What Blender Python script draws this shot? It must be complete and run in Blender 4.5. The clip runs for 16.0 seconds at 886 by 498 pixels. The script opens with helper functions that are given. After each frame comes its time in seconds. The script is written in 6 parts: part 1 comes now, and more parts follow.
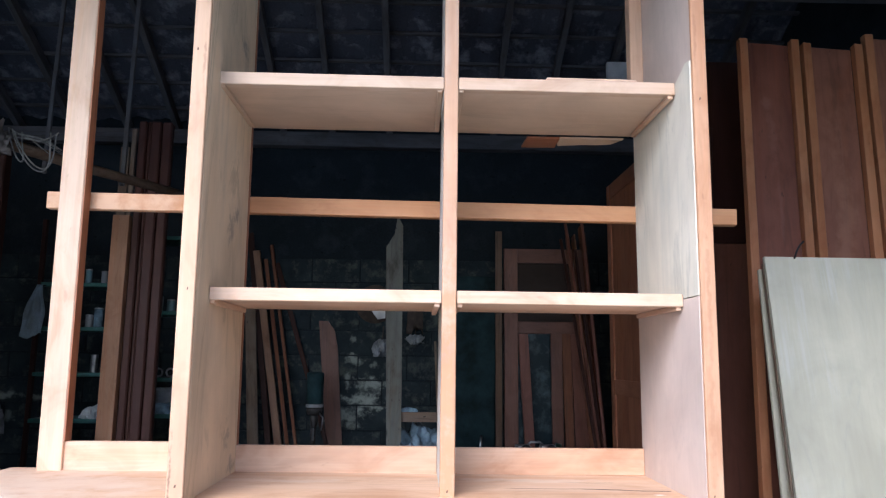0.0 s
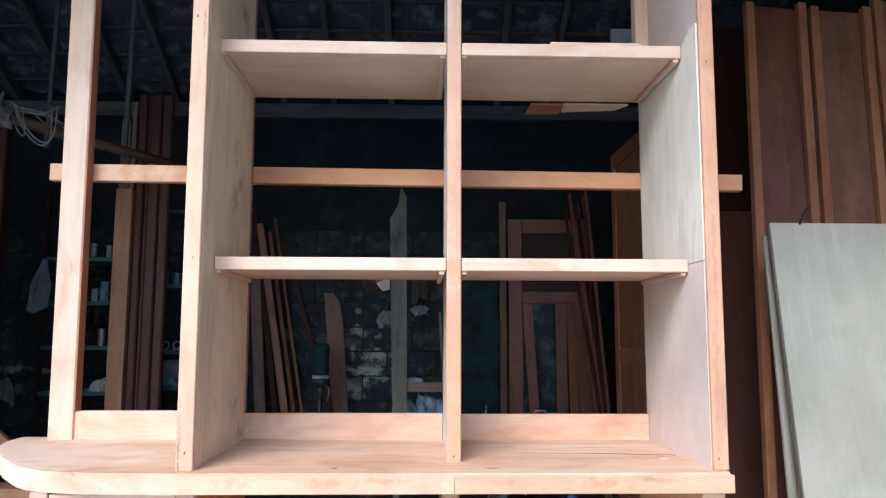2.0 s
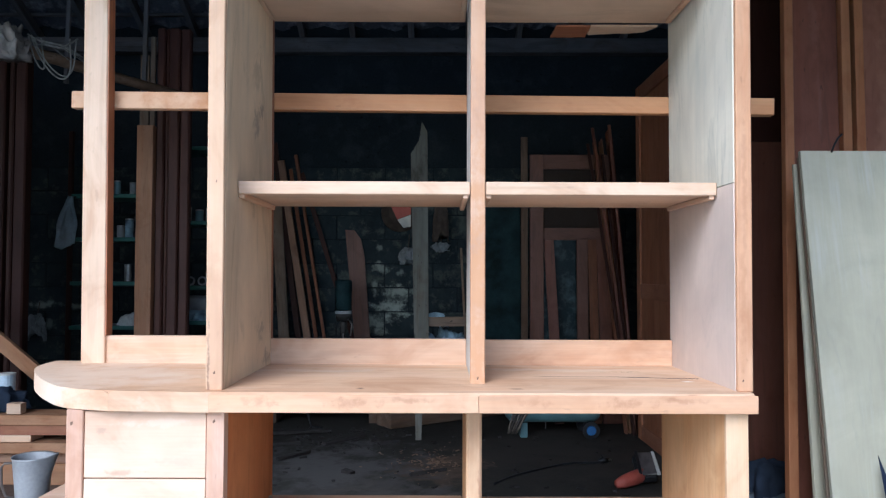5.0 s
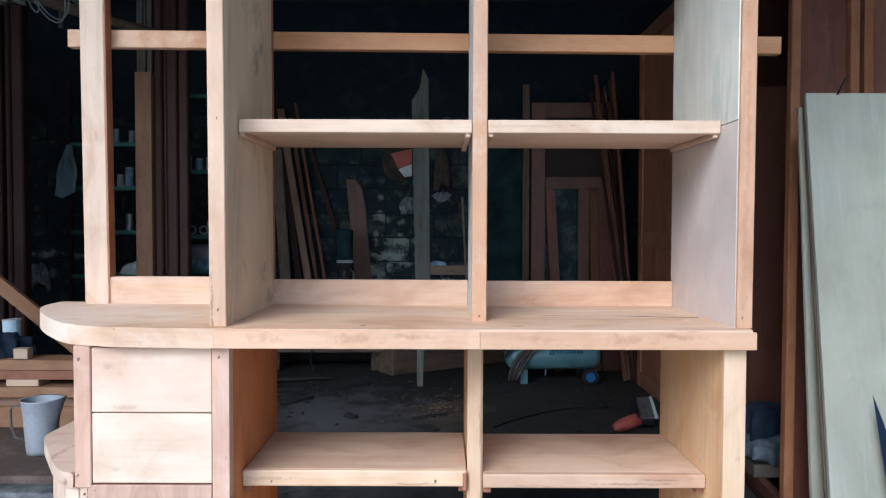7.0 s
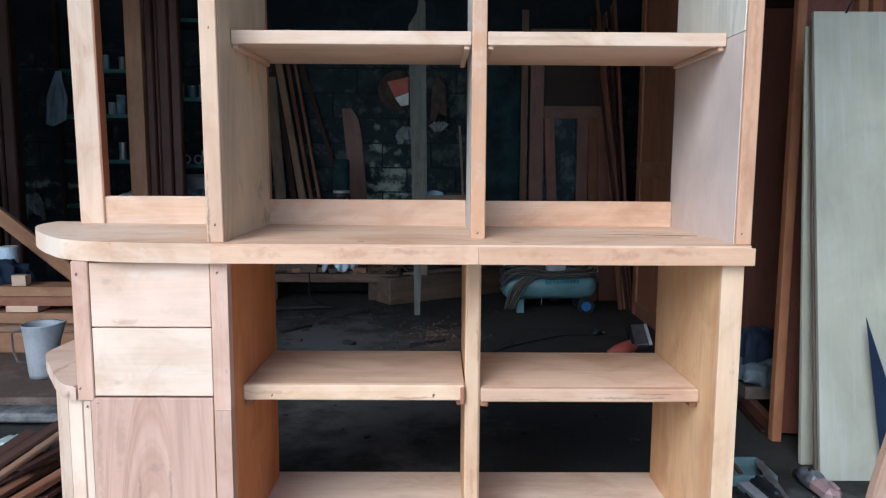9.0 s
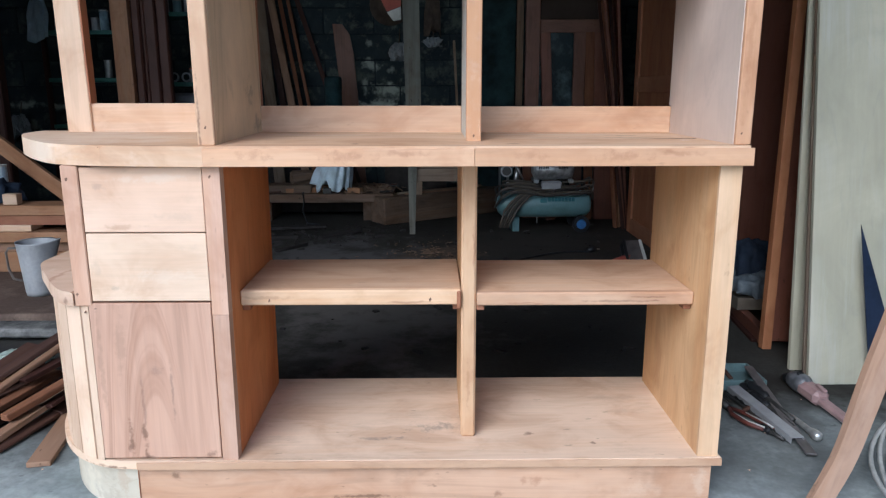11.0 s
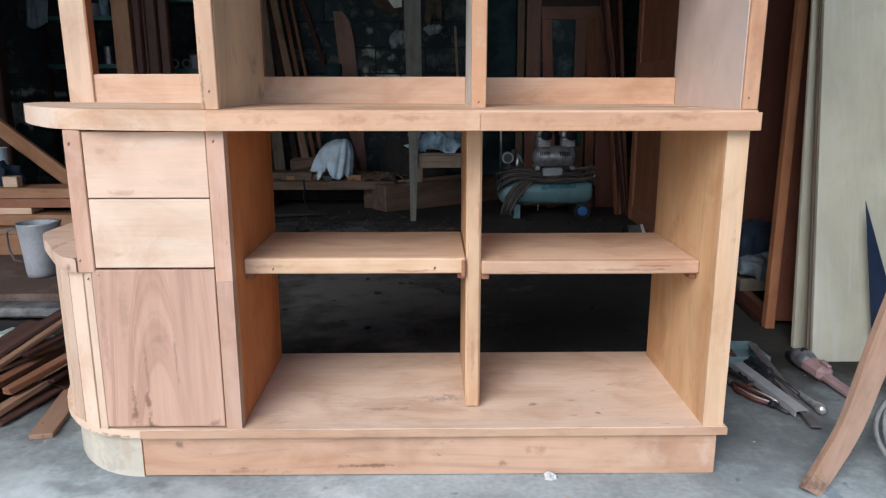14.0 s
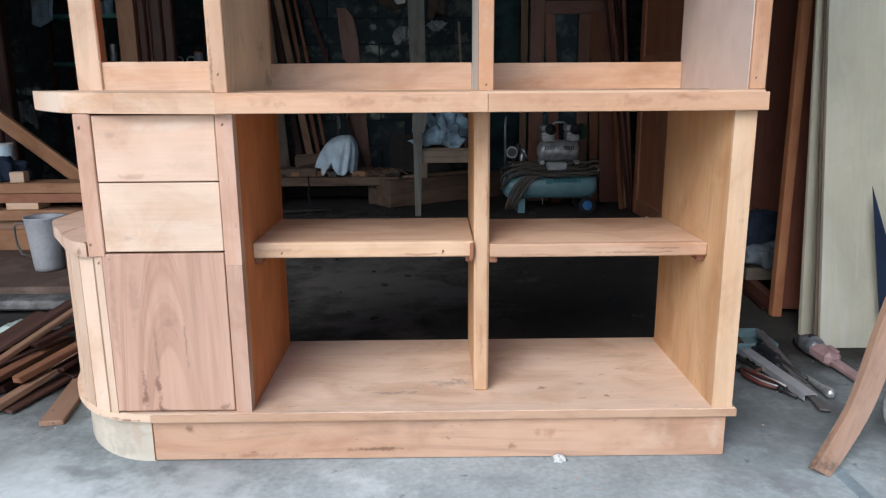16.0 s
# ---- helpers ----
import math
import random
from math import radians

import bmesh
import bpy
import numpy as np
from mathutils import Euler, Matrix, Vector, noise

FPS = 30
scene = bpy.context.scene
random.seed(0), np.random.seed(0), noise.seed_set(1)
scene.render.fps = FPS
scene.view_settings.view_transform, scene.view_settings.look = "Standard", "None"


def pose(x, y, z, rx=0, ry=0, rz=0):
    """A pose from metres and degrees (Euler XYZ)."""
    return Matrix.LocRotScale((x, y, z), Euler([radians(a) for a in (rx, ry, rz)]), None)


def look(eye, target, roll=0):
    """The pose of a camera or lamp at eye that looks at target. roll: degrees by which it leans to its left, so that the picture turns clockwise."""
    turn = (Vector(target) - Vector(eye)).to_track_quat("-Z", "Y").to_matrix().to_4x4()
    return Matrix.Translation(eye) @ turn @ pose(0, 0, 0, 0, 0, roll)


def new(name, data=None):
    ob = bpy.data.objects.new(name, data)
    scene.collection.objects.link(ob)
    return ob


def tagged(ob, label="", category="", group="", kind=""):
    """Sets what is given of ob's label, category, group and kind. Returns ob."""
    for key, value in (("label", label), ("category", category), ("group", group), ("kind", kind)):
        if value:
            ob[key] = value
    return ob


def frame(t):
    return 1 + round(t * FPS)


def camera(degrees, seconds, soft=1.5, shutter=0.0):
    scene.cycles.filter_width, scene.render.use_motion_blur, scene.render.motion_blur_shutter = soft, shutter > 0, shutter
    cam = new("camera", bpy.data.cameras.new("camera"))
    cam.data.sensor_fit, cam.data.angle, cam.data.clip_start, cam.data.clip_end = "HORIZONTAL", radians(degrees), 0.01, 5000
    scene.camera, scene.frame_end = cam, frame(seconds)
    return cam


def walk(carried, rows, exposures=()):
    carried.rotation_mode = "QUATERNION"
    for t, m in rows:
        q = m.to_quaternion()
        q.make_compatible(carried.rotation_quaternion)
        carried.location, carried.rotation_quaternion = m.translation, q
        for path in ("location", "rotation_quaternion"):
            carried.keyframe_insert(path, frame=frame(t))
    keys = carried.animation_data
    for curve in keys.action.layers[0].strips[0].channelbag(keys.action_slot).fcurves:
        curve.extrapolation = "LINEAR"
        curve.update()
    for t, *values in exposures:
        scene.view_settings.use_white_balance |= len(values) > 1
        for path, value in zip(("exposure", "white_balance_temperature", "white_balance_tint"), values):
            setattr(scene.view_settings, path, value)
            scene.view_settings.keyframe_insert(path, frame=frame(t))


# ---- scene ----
cam = camera(63.2, 16.0, 1.25)
PATH = [
    (0, (-0.072, -1.576, 1.16), (-0.003, 0.399, 1.468), 0.6),
    (0.5, (-0.074, -1.573, 1.156), (-0.008, 0.406, 1.438), 0.6),
    (1, (-0.073, -1.574, 1.154), (0.003, 0.407, 1.421), 0.4),
    (1.5, (-0.072, -1.574, 1.15), (0.001, 0.409, 1.4), 0.3),
    (2, (-0.074, -1.572, 1.148), (-0.014, 0.413, 1.381), 0.1),
    (2.5, (-0.079, -1.569, 1.147), (-0.039, 0.419, 1.362), 0.2),
    (3, (-0.083, -1.561, 1.14), (-0.058, 0.43, 1.324), 0.0),
    (3.5, (-0.081, -1.558, 1.135), (-0.064, 0.436, 1.291), -0.1),
    (4, (-0.083, -1.553, 1.125), (-0.069, 0.443, 1.25), 0.2),
    (6.5, (-0.083, -1.569, 1.085), (-0.09, 0.431, 1.068), -0.2),
    (7, (-0.085, -1.559, 1.074), (-0.082, 0.44, 1.017), 0.1),
    (7.5, (-0.087, -1.559, 1.064), (-0.075, 0.439, 0.968), 0.1),
    (8, (-0.086, -1.555, 1.053), (-0.078, 0.439, 0.91), -0.0),
    (8.5, (-0.087, -1.555, 1.043), (-0.077, 0.437, 0.865), -0.1),
    (9, (-0.089, -1.55, 1.028), (-0.076, 0.437, 0.795), 0.2),
    (9.5, (-0.09, -1.546, 1.016), (-0.072, 0.434, 0.732), 0.0),
    (12, (-0.093, -1.545, 0.954), (-0.054, 0.39, 0.449), -0.0),
    (12.5, (-0.094, -1.545, 0.947), (-0.045, 0.386, 0.429), 0.1),
    (13, (-0.095, -1.546, 0.934), (-0.06, 0.391, 0.435), 0.2),
    (13.5, (-0.098, -1.548, 0.918), (-0.057, 0.391, 0.432), 0.3),
    (14, (-0.105, -1.551, 0.909), (-0.075, 0.399, 0.465), -0.1),
    (14.5, (-0.106, -1.552, 0.896), (-0.054, 0.397, 0.449), -0.4),
    (15, (-0.107, -1.558, 0.884), (-0.073, 0.395, 0.455), -0.4),
    (15.5, (-0.111, -1.56, 0.873), (-0.075, 0.39, 0.429), -0.5),
    (16, (-0.117, -1.564, 0.869), (-0.096, 0.386, 0.428), -0.5),
]
walk(cam, [(t, look(eye, target, roll)) for t, eye, target, roll in PATH],
     [(0.0, 1.18, 5520, 17), (3.0, 1.04, 5440, 14), (4.0, 0.99, 5380, 12), (7.0, 0.75, 5200, 8), (9.5, 0.61, 5200, 7), (12.5, 0.47, 5850, 12), (16.0, 0.44, 5850, 12)])

# ---- world, sun, exposure ----
world = bpy.data.worlds.new("sky")
scene.world = world
world.use_nodes = True
wn = world.node_tree
sky = wn.nodes.new("ShaderNodeTexSky")
sky.sky_type = "NISHITA"
sky.sun_disc = False
sky.sun_elevation = radians(38)
sky.sun_rotation = radians(207)
sky.air_density, sky.dust_density = 1.0, 1.5
wn.links.new(sky.outputs[0], wn.nodes["Background"].inputs[0])
wn.nodes["Background"].inputs[1].default_value = 0.15

sun = new("sun", bpy.data.lights.new("sun", "SUN"))
sun.data.energy, sun.data.angle, sun.data.color = 2.0, radians(40), (1.0, 0.98, 0.96)
sun.matrix_world = look((-3.0, -5.8, 5.8), (0, 0, 0.6))


# ---- materials ----
def rgb(c):
    return (c[0], c[1], c[2], 1.0)


class Mat:
    """A small node builder round one Principled shader."""

    def __init__(self, name, rough=0.6, metal=0.0, spec=0.5):
        self.m = bpy.data.materials.new(name)
        self.m.use_nodes = True
        self.t = self.m.node_tree
        self.anchor = None
        self.bsdf = self.t.nodes["Principled BSDF"]
        self.bsdf.inputs["Roughness"].default_value = rough
        self.bsdf.inputs["Metallic"].default_value = metal
        self.bsdf.inputs["Specular IOR Level"].default_value = spec
        tc = self.t.nodes.new("ShaderNodeTexCoord")
        info = self.t.nodes.new("ShaderNodeObjectInfo")
        mul = self.t.nodes.new("ShaderNodeVectorMath")
        mul.operation = "SCALE"
        mul.inputs[0].default_value = (37.0, 11.0, 23.0)
        self.t.links.new(info.outputs["Random"], mul.inputs["Scale"])
        add = self.t.nodes.new("ShaderNodeVectorMath")
        self.t.links.new(tc.outputs["Object"], add.inputs[0])
        self.t.links.new(mul.outputs[0], add.inputs[1])
        self.co, self.random = add.outputs[0], info.outputs["Random"]

    def link(self, a, b):
        self.t.links.new(a, b)

    def scaled(self, s):
        n = self.t.nodes.new("ShaderNodeMapping")
        n.inputs["Scale"].default_value = s if isinstance(s, tuple) else (s, s, s)
        self.link(self.co, n.inputs[0])
        return n.outputs[0]

    def noise(self, s, detail=4.0, rough=0.55, distort=0.0):
        n = self.t.nodes.new("ShaderNodeTexNoise")
        n.inputs["Scale"].default_value = 1.0
        n.inputs["Detail"].default_value = detail
        n.inputs["Roughness"].default_value = rough
        n.inputs["Distortion"].default_value = distort
        self.link(self.scaled(s), n.inputs["Vector"])
        return n.outputs["Fac"]

    def ramp(self, fac, stops):
        n = self.t.nodes.new("ShaderNodeValToRGB")
        el = n.color_ramp.elements
        while len(el) < len(stops):
            el.new(0.5)
        for e, (p, c) in zip(el, stops):
            e.position = p
            e.color = rgb(c) if isinstance(c, tuple) else (c, c, c, 1)
        self.link(fac, n.inputs[0])
        return n.outputs[0]

    def mix(self, a, b, fac, mode="MIX"):
        n = self.t.nodes.new("ShaderNodeMix")
        n.data_type, n.blend_type = "RGBA", mode
        for sock, v in ((n.inputs[0], fac), (n.inputs[6], a), (n.inputs[7], b)):
            if isinstance(v, (int, float)):
                sock.default_value = v
            elif isinstance(v, tuple):
                sock.default_value = rgb(v)
            else:
                self.link(v, sock)
        return n.outputs[2]

    def spots(self, c, marks, freq=28.0):
        """Lays ragged patches on a colour, stains and some painted light: (centre, radii, strength, colour), in the
        piece's own metres.
        """
        if not marks:
            return c
        tc = self.t.nodes.new("ShaderNodeTexCoord")
        tc.object = self.anchor
        wob = self.t.nodes.new("ShaderNodeTexNoise")
        wob.inputs["Scale"].default_value, wob.inputs["Detail"].default_value = freq, 5.0
        wob.inputs["Roughness"].default_value = 0.7
        self.link(tc.outputs["Object"], wob.inputs["Vector"])
        mid = self.t.nodes.new("ShaderNodeVectorMath")
        mid.operation = "SUBTRACT"
        self.link(wob.outputs["Color"], mid.inputs[0])
        mid.inputs[1].default_value = (0.5, 0.5, 0.5)
        for centre, radii, strength, tone in marks:
            off = self.t.nodes.new("ShaderNodeVectorMath")
            off.operation = "SUBTRACT"
            self.link(tc.outputs["Object"], off.inputs[0])
            off.inputs[1].default_value = centre
            div = self.t.nodes.new("ShaderNodeVectorMath")
            div.operation = "DIVIDE"
            self.link(off.outputs[0], div.inputs[0])
            div.inputs[1].default_value = radii
            add = self.t.nodes.new("ShaderNodeVectorMath")
            add.operation = "MULTIPLY_ADD"
            self.link(mid.outputs[0], add.inputs[0])
            add.inputs[1].default_value = (3.2, 3.2, 3.2)
            self.link(div.outputs[0], add.inputs[2])
            size = self.t.nodes.new("ShaderNodeVectorMath")
            size.operation = "LENGTH"
            self.link(add.outputs[0], size.inputs[0])
            rng = self.t.nodes.new("ShaderNodeMapRange")
            rng.interpolation_type = "SMOOTHSTEP"
            rng.inputs[1].default_value, rng.inputs[2].default_value = 0.25, 1.0
            rng.inputs[3].default_value, rng.inputs[4].default_value = strength, 0.0
            self.link(size.outputs["Value"], rng.inputs[0])
            c = self.mix(c, tone, rng.outputs[0])
        return c

    def knots(self, strength):
        """Few small dark knots, drawn out along the grain."""
        n = self.t.nodes.new("ShaderNodeTexVoronoi")
        n.inputs["Scale"].default_value = 1.0
        self.link(self.scaled((3.2, 8.0, 8.0)), n.inputs["Vector"])
        ring = self.ramp(n.outputs["Distance"], [(0.05, 1.0), (0.09, 0.45), (0.13, 0.0)])
        sep = self.t.nodes.new("ShaderNodeSeparateColor")
        self.link(n.outputs["Color"], sep.inputs[0])
        keep = self.ramp(sep.outputs[0], [(0.62, 0.0), (0.66, strength)])
        return self.mix(ring, keep, 1.0, "MULTIPLY")

    def calc(self, op, a, b=None, c=None):
        n = self.t.nodes.new("ShaderNodeMath")
        n.operation = op
        for k, v in enumerate((a, b, c)):
            if isinstance(v, (int, float)):
                n.inputs[k].default_value = v
            elif v is not None:
                self.link(v, n.inputs[k])
        return n.outputs[0]

    def arches(self, axis, off, curve, rise, pitch, wobble=0.45):
        """Irregular arched growth lines along local x; axis is the one across the board."""
        raw = self.t.nodes.new("ShaderNodeTexCoord")
        sep = self.t.nodes.new("ShaderNodeSeparateXYZ")
        self.link(raw.outputs["Object"], sep.inputs[0])
        u = self.calc("ADD", sep.outputs[axis], off)
        v = self.calc("MULTIPLY_ADD", self.calc("MULTIPLY", u, u), curve, self.calc("MULTIPLY", sep.outputs["X"], rise))
        v = self.calc("MULTIPLY_ADD", self.noise((3.0, 11.0, 11.0), 4.0, 0.6), wobble, v)
        n = self.t.nodes.new("ShaderNodeTexNoise")
        n.noise_dimensions = "1D"
        n.inputs["Scale"].default_value, n.inputs["Detail"].default_value = pitch, 4.0
        self.link(v, n.inputs["W"])
        return n.outputs["Fac"]

    def colour(self, c):
        if isinstance(c, tuple):
            self.bsdf.inputs["Base Color"].default_value = rgb(c)
        else:
            self.link(c, self.bsdf.inputs["Base Color"])

    def bump(self, fac, strength=0.2, distance=0.002):
        n = self.t.nodes.new("ShaderNodeBump")
        n.inputs["Strength"].default_value = strength
        n.inputs["Distance"].default_value = distance
        self.link(fac, n.inputs["Height"])
        self.link(n.outputs[0], self.bsdf.inputs["Normal"])


def wood(name, light, dark, streak=0.35, stain=0.25, rough=0.62, bands=3.0, spec=0.35, stain_colour=None, bump=0.2, spots=(), knots=0.0, figure=0.6, ragged=28.0):
    """Sawn or planed wood; the grain runs along the local x axis."""
    m = Mat(name, rough, 0, spec)
    band = m.noise((0.7, bands, bands), 4.0, 0.6, 1.6)
    fibre = m.noise((5.0, 160.0, 160.0), 4.0, 0.6)
    ring = m.noise((1.3, bands * 5.0, bands * 5.0), 2.0, 0.5, 2.6)
    cloud = m.noise((5.0, 9.0, 9.0), 4.0, 0.6, 0.8)
    base = m.mix(light, dark, m.ramp(band, [(0.30, 0.0), (0.72, 1.0)]))
    base = m.mix(base, m.ramp(cloud, [(0.30, (0.82, 0.74, 0.68)), (0.50, (1.0, 1.0, 1.0)), (0.72, (1.08, 1.10, 1.12))]), 0.9, "MULTIPLY")
    base = m.mix(base, tuple(v * 0.6 for v in dark), m.mix((0, 0, 0), (streak, streak, streak), m.ramp(ring, [(0.58, 0.0), (0.66, 0.7), (0.74, 1.0)])))
    base = m.mix(base, m.ramp(fibre, [(0.25, 0.78), (0.75, 1.08)]), 0.35, "MULTIPLY")
    warm = m.noise((0.45, bands * 2.2, bands * 2.2), 5.0, 0.62, 1.2)
    base = m.mix(base, m.ramp(warm, [(0.34, (1.05, 1.06, 1.07)), (0.50, (1.0, 0.99, 0.98)), (0.60, (0.98, 0.86, 0.74)), (0.74, (0.86, 0.68, 0.54))]), figure, "MULTIPLY")
    if knots:
        base = m.mix(base, tuple(v * 0.35 for v in dark), m.knots(knots))
    patch = m.noise((3.0, 7.0, 7.0), 6.0, 0.72)
    tone = stain_colour or tuple(v * 0.45 for v in dark)
    base = m.mix(base, tone, m.mix((0, 0, 0), (stain, stain, stain), m.ramp(patch, [(0.56, 0.0), (0.70, 1.0)])))
    speck = m.noise((26.0, 60.0, 60.0), 2.0, 0.5)
    base = m.mix(base, tone, m.mix((0, 0, 0), (stain * 1.6, stain * 1.6, stain * 1.6), m.ramp(speck, [(0.71, 0.0), (0.76, 1.0)])))
    vary = m.ramp(m.random, [(0.0, 0.88), (1.0, 1.08)])
    m.colour(m.spots(m.mix(base, vary, 1.0, "MULTIPLY"), spots, ragged))
    m.bump(m.mix(fibre, cloud, 0.5), bump, 0.0012)
    return m.m


def figured(name, light, dark, mark, spots=()):
    """A flat-sawn board: arched figure rising along local x, across local z."""
    m = Mat(name, 0.6, 0, 0.35)
    c = m.mix(light, dark, m.ramp(m.noise((0.8, 9.0, 9.0), 4.0, 0.6, 1.0), [(0.3, 0.0), (0.7, 1.0)]))
    ring = m.arches("Z", -0.008, 120.0, 1.9, 3.6, 0.16)
    core = m.noise((1.6, 7.0, 7.0), 3.0, 0.5)
    c = m.mix(c, m.ramp(ring, [(0.36, (1.08, 1.06, 1.03)), (0.50, (1.0, 1.0, 1.0)), (0.60, (0.74, 0.65, 0.59)), (0.68, (0.95, 0.91, 0.88))]), m.ramp(core, [(0.35, 0.15), (0.62, 0.75)]), "MULTIPLY")
    foot = m.noise((1.1, 26.0, 26.0), 4.0, 0.6, 0.5)
    c = m.mix(c, mark, m.ramp(foot, [(0.56, 0.0), (0.78, 0.34)]))
    fine = m.noise((4.0, 130.0, 130.0), 4.0, 0.6)
    c = m.mix(c, m.ramp(fine, [(0.25, 0.80), (0.75, 1.08)]), 0.45, "MULTIPLY")
    m.colour(m.spots(c, spots))
    m.bump(fine, 0.2, 0.001)
    return m.m


def plain(name, colour, rough=0.5, metal=0.0, vary=0.25, scale=9.0, spec=0.5, bump=0.1):
    """Paint, plastic, metal or cloth with mottling at two scales."""
    m = Mat(name, rough, metal, spec)
    a, b = m.noise(scale, 4.0), m.noise(scale * 14, 3.0)
    dark = tuple(v * (1 - vary) for v in colour)
    c = m.mix(colour, dark, m.ramp(a, [(0.4, 0.0), (0.65, 1.0)]))
    c = m.mix(c, m.ramp(b, [(0.3, 0.8), (0.7, 1.1)]), 0.5, "MULTIPLY")
    m.colour(c)
    m.bump(b, bump, 0.002)
    return m.m


def ply(name, light, dark, mark=(0.10, 0.10, 0.09), marks=0.35, rough=0.6, spots=(), smear=None, arch=None):
    """Plywood face: broad veneer figure along local x, smudges and pencil-like marks."""
    m = Mat(name, rough, 0, 0.35)
    fig = m.noise((0.6, 4.0, 4.0), 4.0, 0.55, 1.5)
    fine = m.noise((7.0, 90.0, 90.0), 4.0, 0.6)
    c = m.mix(light, dark, m.ramp(fig, [(0.38, 0.0), (0.7, 1.0)]))
    c = m.mix(c, m.ramp(fine, [(0.25, 0.86), (0.75, 1.05)]), 0.3, "MULTIPLY")
    smudge = m.noise((2.4, 9.0, 9.0), 5.0, 0.7, 2.0)
    c = m.mix(c, mark, m.mix((0, 0, 0), (marks, marks, marks), m.ramp(smudge, [(0.57, 0.0), (0.72, 1.0)])))
    blot = m.noise(3.0, 5.0, 0.6, 0.8)
    c = m.mix(c, m.ramp(blot, [(0.3, 0.82), (0.7, 1.08)]), 0.9, "MULTIPLY")
    if arch:
        c = m.mix(c, tuple(v * 0.55 for v in dark), m.mix((0, 0, 0), m.ramp(m.arches(*arch), [(0.54, 0.0), (0.62, 0.55), (0.68, 0.05)]), m.ramp(m.noise((2.0, 6.0, 6.0), 3.0), [(0.40, 0.1), (0.62, 1.0)])))
    if smear:
        tone, depth = smear
        drag = m.noise((1.6, 24.0, 24.0), 4.0, 0.65, 0.5)
        where = m.noise((2.2, 5.0, 5.0), 3.0, 0.6)
        c = m.mix(c, tone, m.mix((0, 0, 0), m.ramp(drag, [(0.46, 0.0), (0.66, depth)]), m.ramp(where, [(0.46, 0.0), (0.62, 1.0)])))
    m.colour(m.spots(c, spots))
    m.bump(fine, 0.12, 0.001)
    return m.m


def concrete(name, light, dark, dust, rough=0.85, extra=None):
    m = Mat(name, rough, 0, 0.12)
    big, mid, fine = m.noise(0.9, 5.0, 0.6, 0.6), m.noise(6.0, 5.0, 0.65), m.noise(70.0, 4.0, 0.6)
    c = m.mix(light, dark, m.ramp(big, [(0.36, 0.0), (0.66, 1.0)]))
    c = m.mix(c, dust, m.mix((0, 0, 0), (0.6, 0.6, 0.6), m.ramp(mid, [(0.5, 0.0), (0.68, 1.0)])))
    c = m.mix(c, m.ramp(fine, [(0.3, 0.72), (0.7, 1.15)]), 0.6, "MULTIPLY")
    spot = m.noise(19.0, 2.0)
    c = m.mix(c, tuple(v * 0.35 for v in dark), m.ramp(spot, [(0.70, 0.0), (0.76, 0.7)]))
    m.colour(c)
    m.bump(m.mix(mid, fine, 0.5), 0.35, 0.004)
    if extra:
        extra(m)
    return m.m


def shade_and_stain_ground(m):
    """Paints the dim light of the workshop's inner floor, with a ragged edge, and stains."""
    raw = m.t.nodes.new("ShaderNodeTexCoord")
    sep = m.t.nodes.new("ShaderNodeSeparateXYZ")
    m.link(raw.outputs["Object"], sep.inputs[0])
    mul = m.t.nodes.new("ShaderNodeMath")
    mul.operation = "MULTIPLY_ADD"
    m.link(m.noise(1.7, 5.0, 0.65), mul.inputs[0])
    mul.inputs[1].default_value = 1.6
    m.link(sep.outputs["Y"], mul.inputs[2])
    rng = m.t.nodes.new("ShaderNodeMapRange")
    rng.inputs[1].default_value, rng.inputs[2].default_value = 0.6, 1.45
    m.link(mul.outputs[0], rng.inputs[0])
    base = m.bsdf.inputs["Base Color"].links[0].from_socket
    # Spots paint shade round the tools and light at the left, beside stains.
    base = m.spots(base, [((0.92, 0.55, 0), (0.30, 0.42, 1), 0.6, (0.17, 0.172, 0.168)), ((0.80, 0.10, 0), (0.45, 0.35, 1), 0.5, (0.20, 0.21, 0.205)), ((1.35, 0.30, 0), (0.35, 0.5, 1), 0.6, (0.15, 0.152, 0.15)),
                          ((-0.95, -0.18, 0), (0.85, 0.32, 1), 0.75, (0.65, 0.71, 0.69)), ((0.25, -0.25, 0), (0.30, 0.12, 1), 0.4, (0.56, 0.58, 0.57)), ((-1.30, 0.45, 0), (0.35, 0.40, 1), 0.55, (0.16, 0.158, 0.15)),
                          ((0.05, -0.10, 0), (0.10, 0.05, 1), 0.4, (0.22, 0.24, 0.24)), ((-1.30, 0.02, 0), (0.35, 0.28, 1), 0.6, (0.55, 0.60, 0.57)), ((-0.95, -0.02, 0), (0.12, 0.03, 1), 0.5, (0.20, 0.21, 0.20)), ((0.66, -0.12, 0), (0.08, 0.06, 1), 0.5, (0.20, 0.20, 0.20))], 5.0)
    # The inner floor's shade is put into the colour as a darker multiple.
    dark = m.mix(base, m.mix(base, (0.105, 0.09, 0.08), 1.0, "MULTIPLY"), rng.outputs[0])
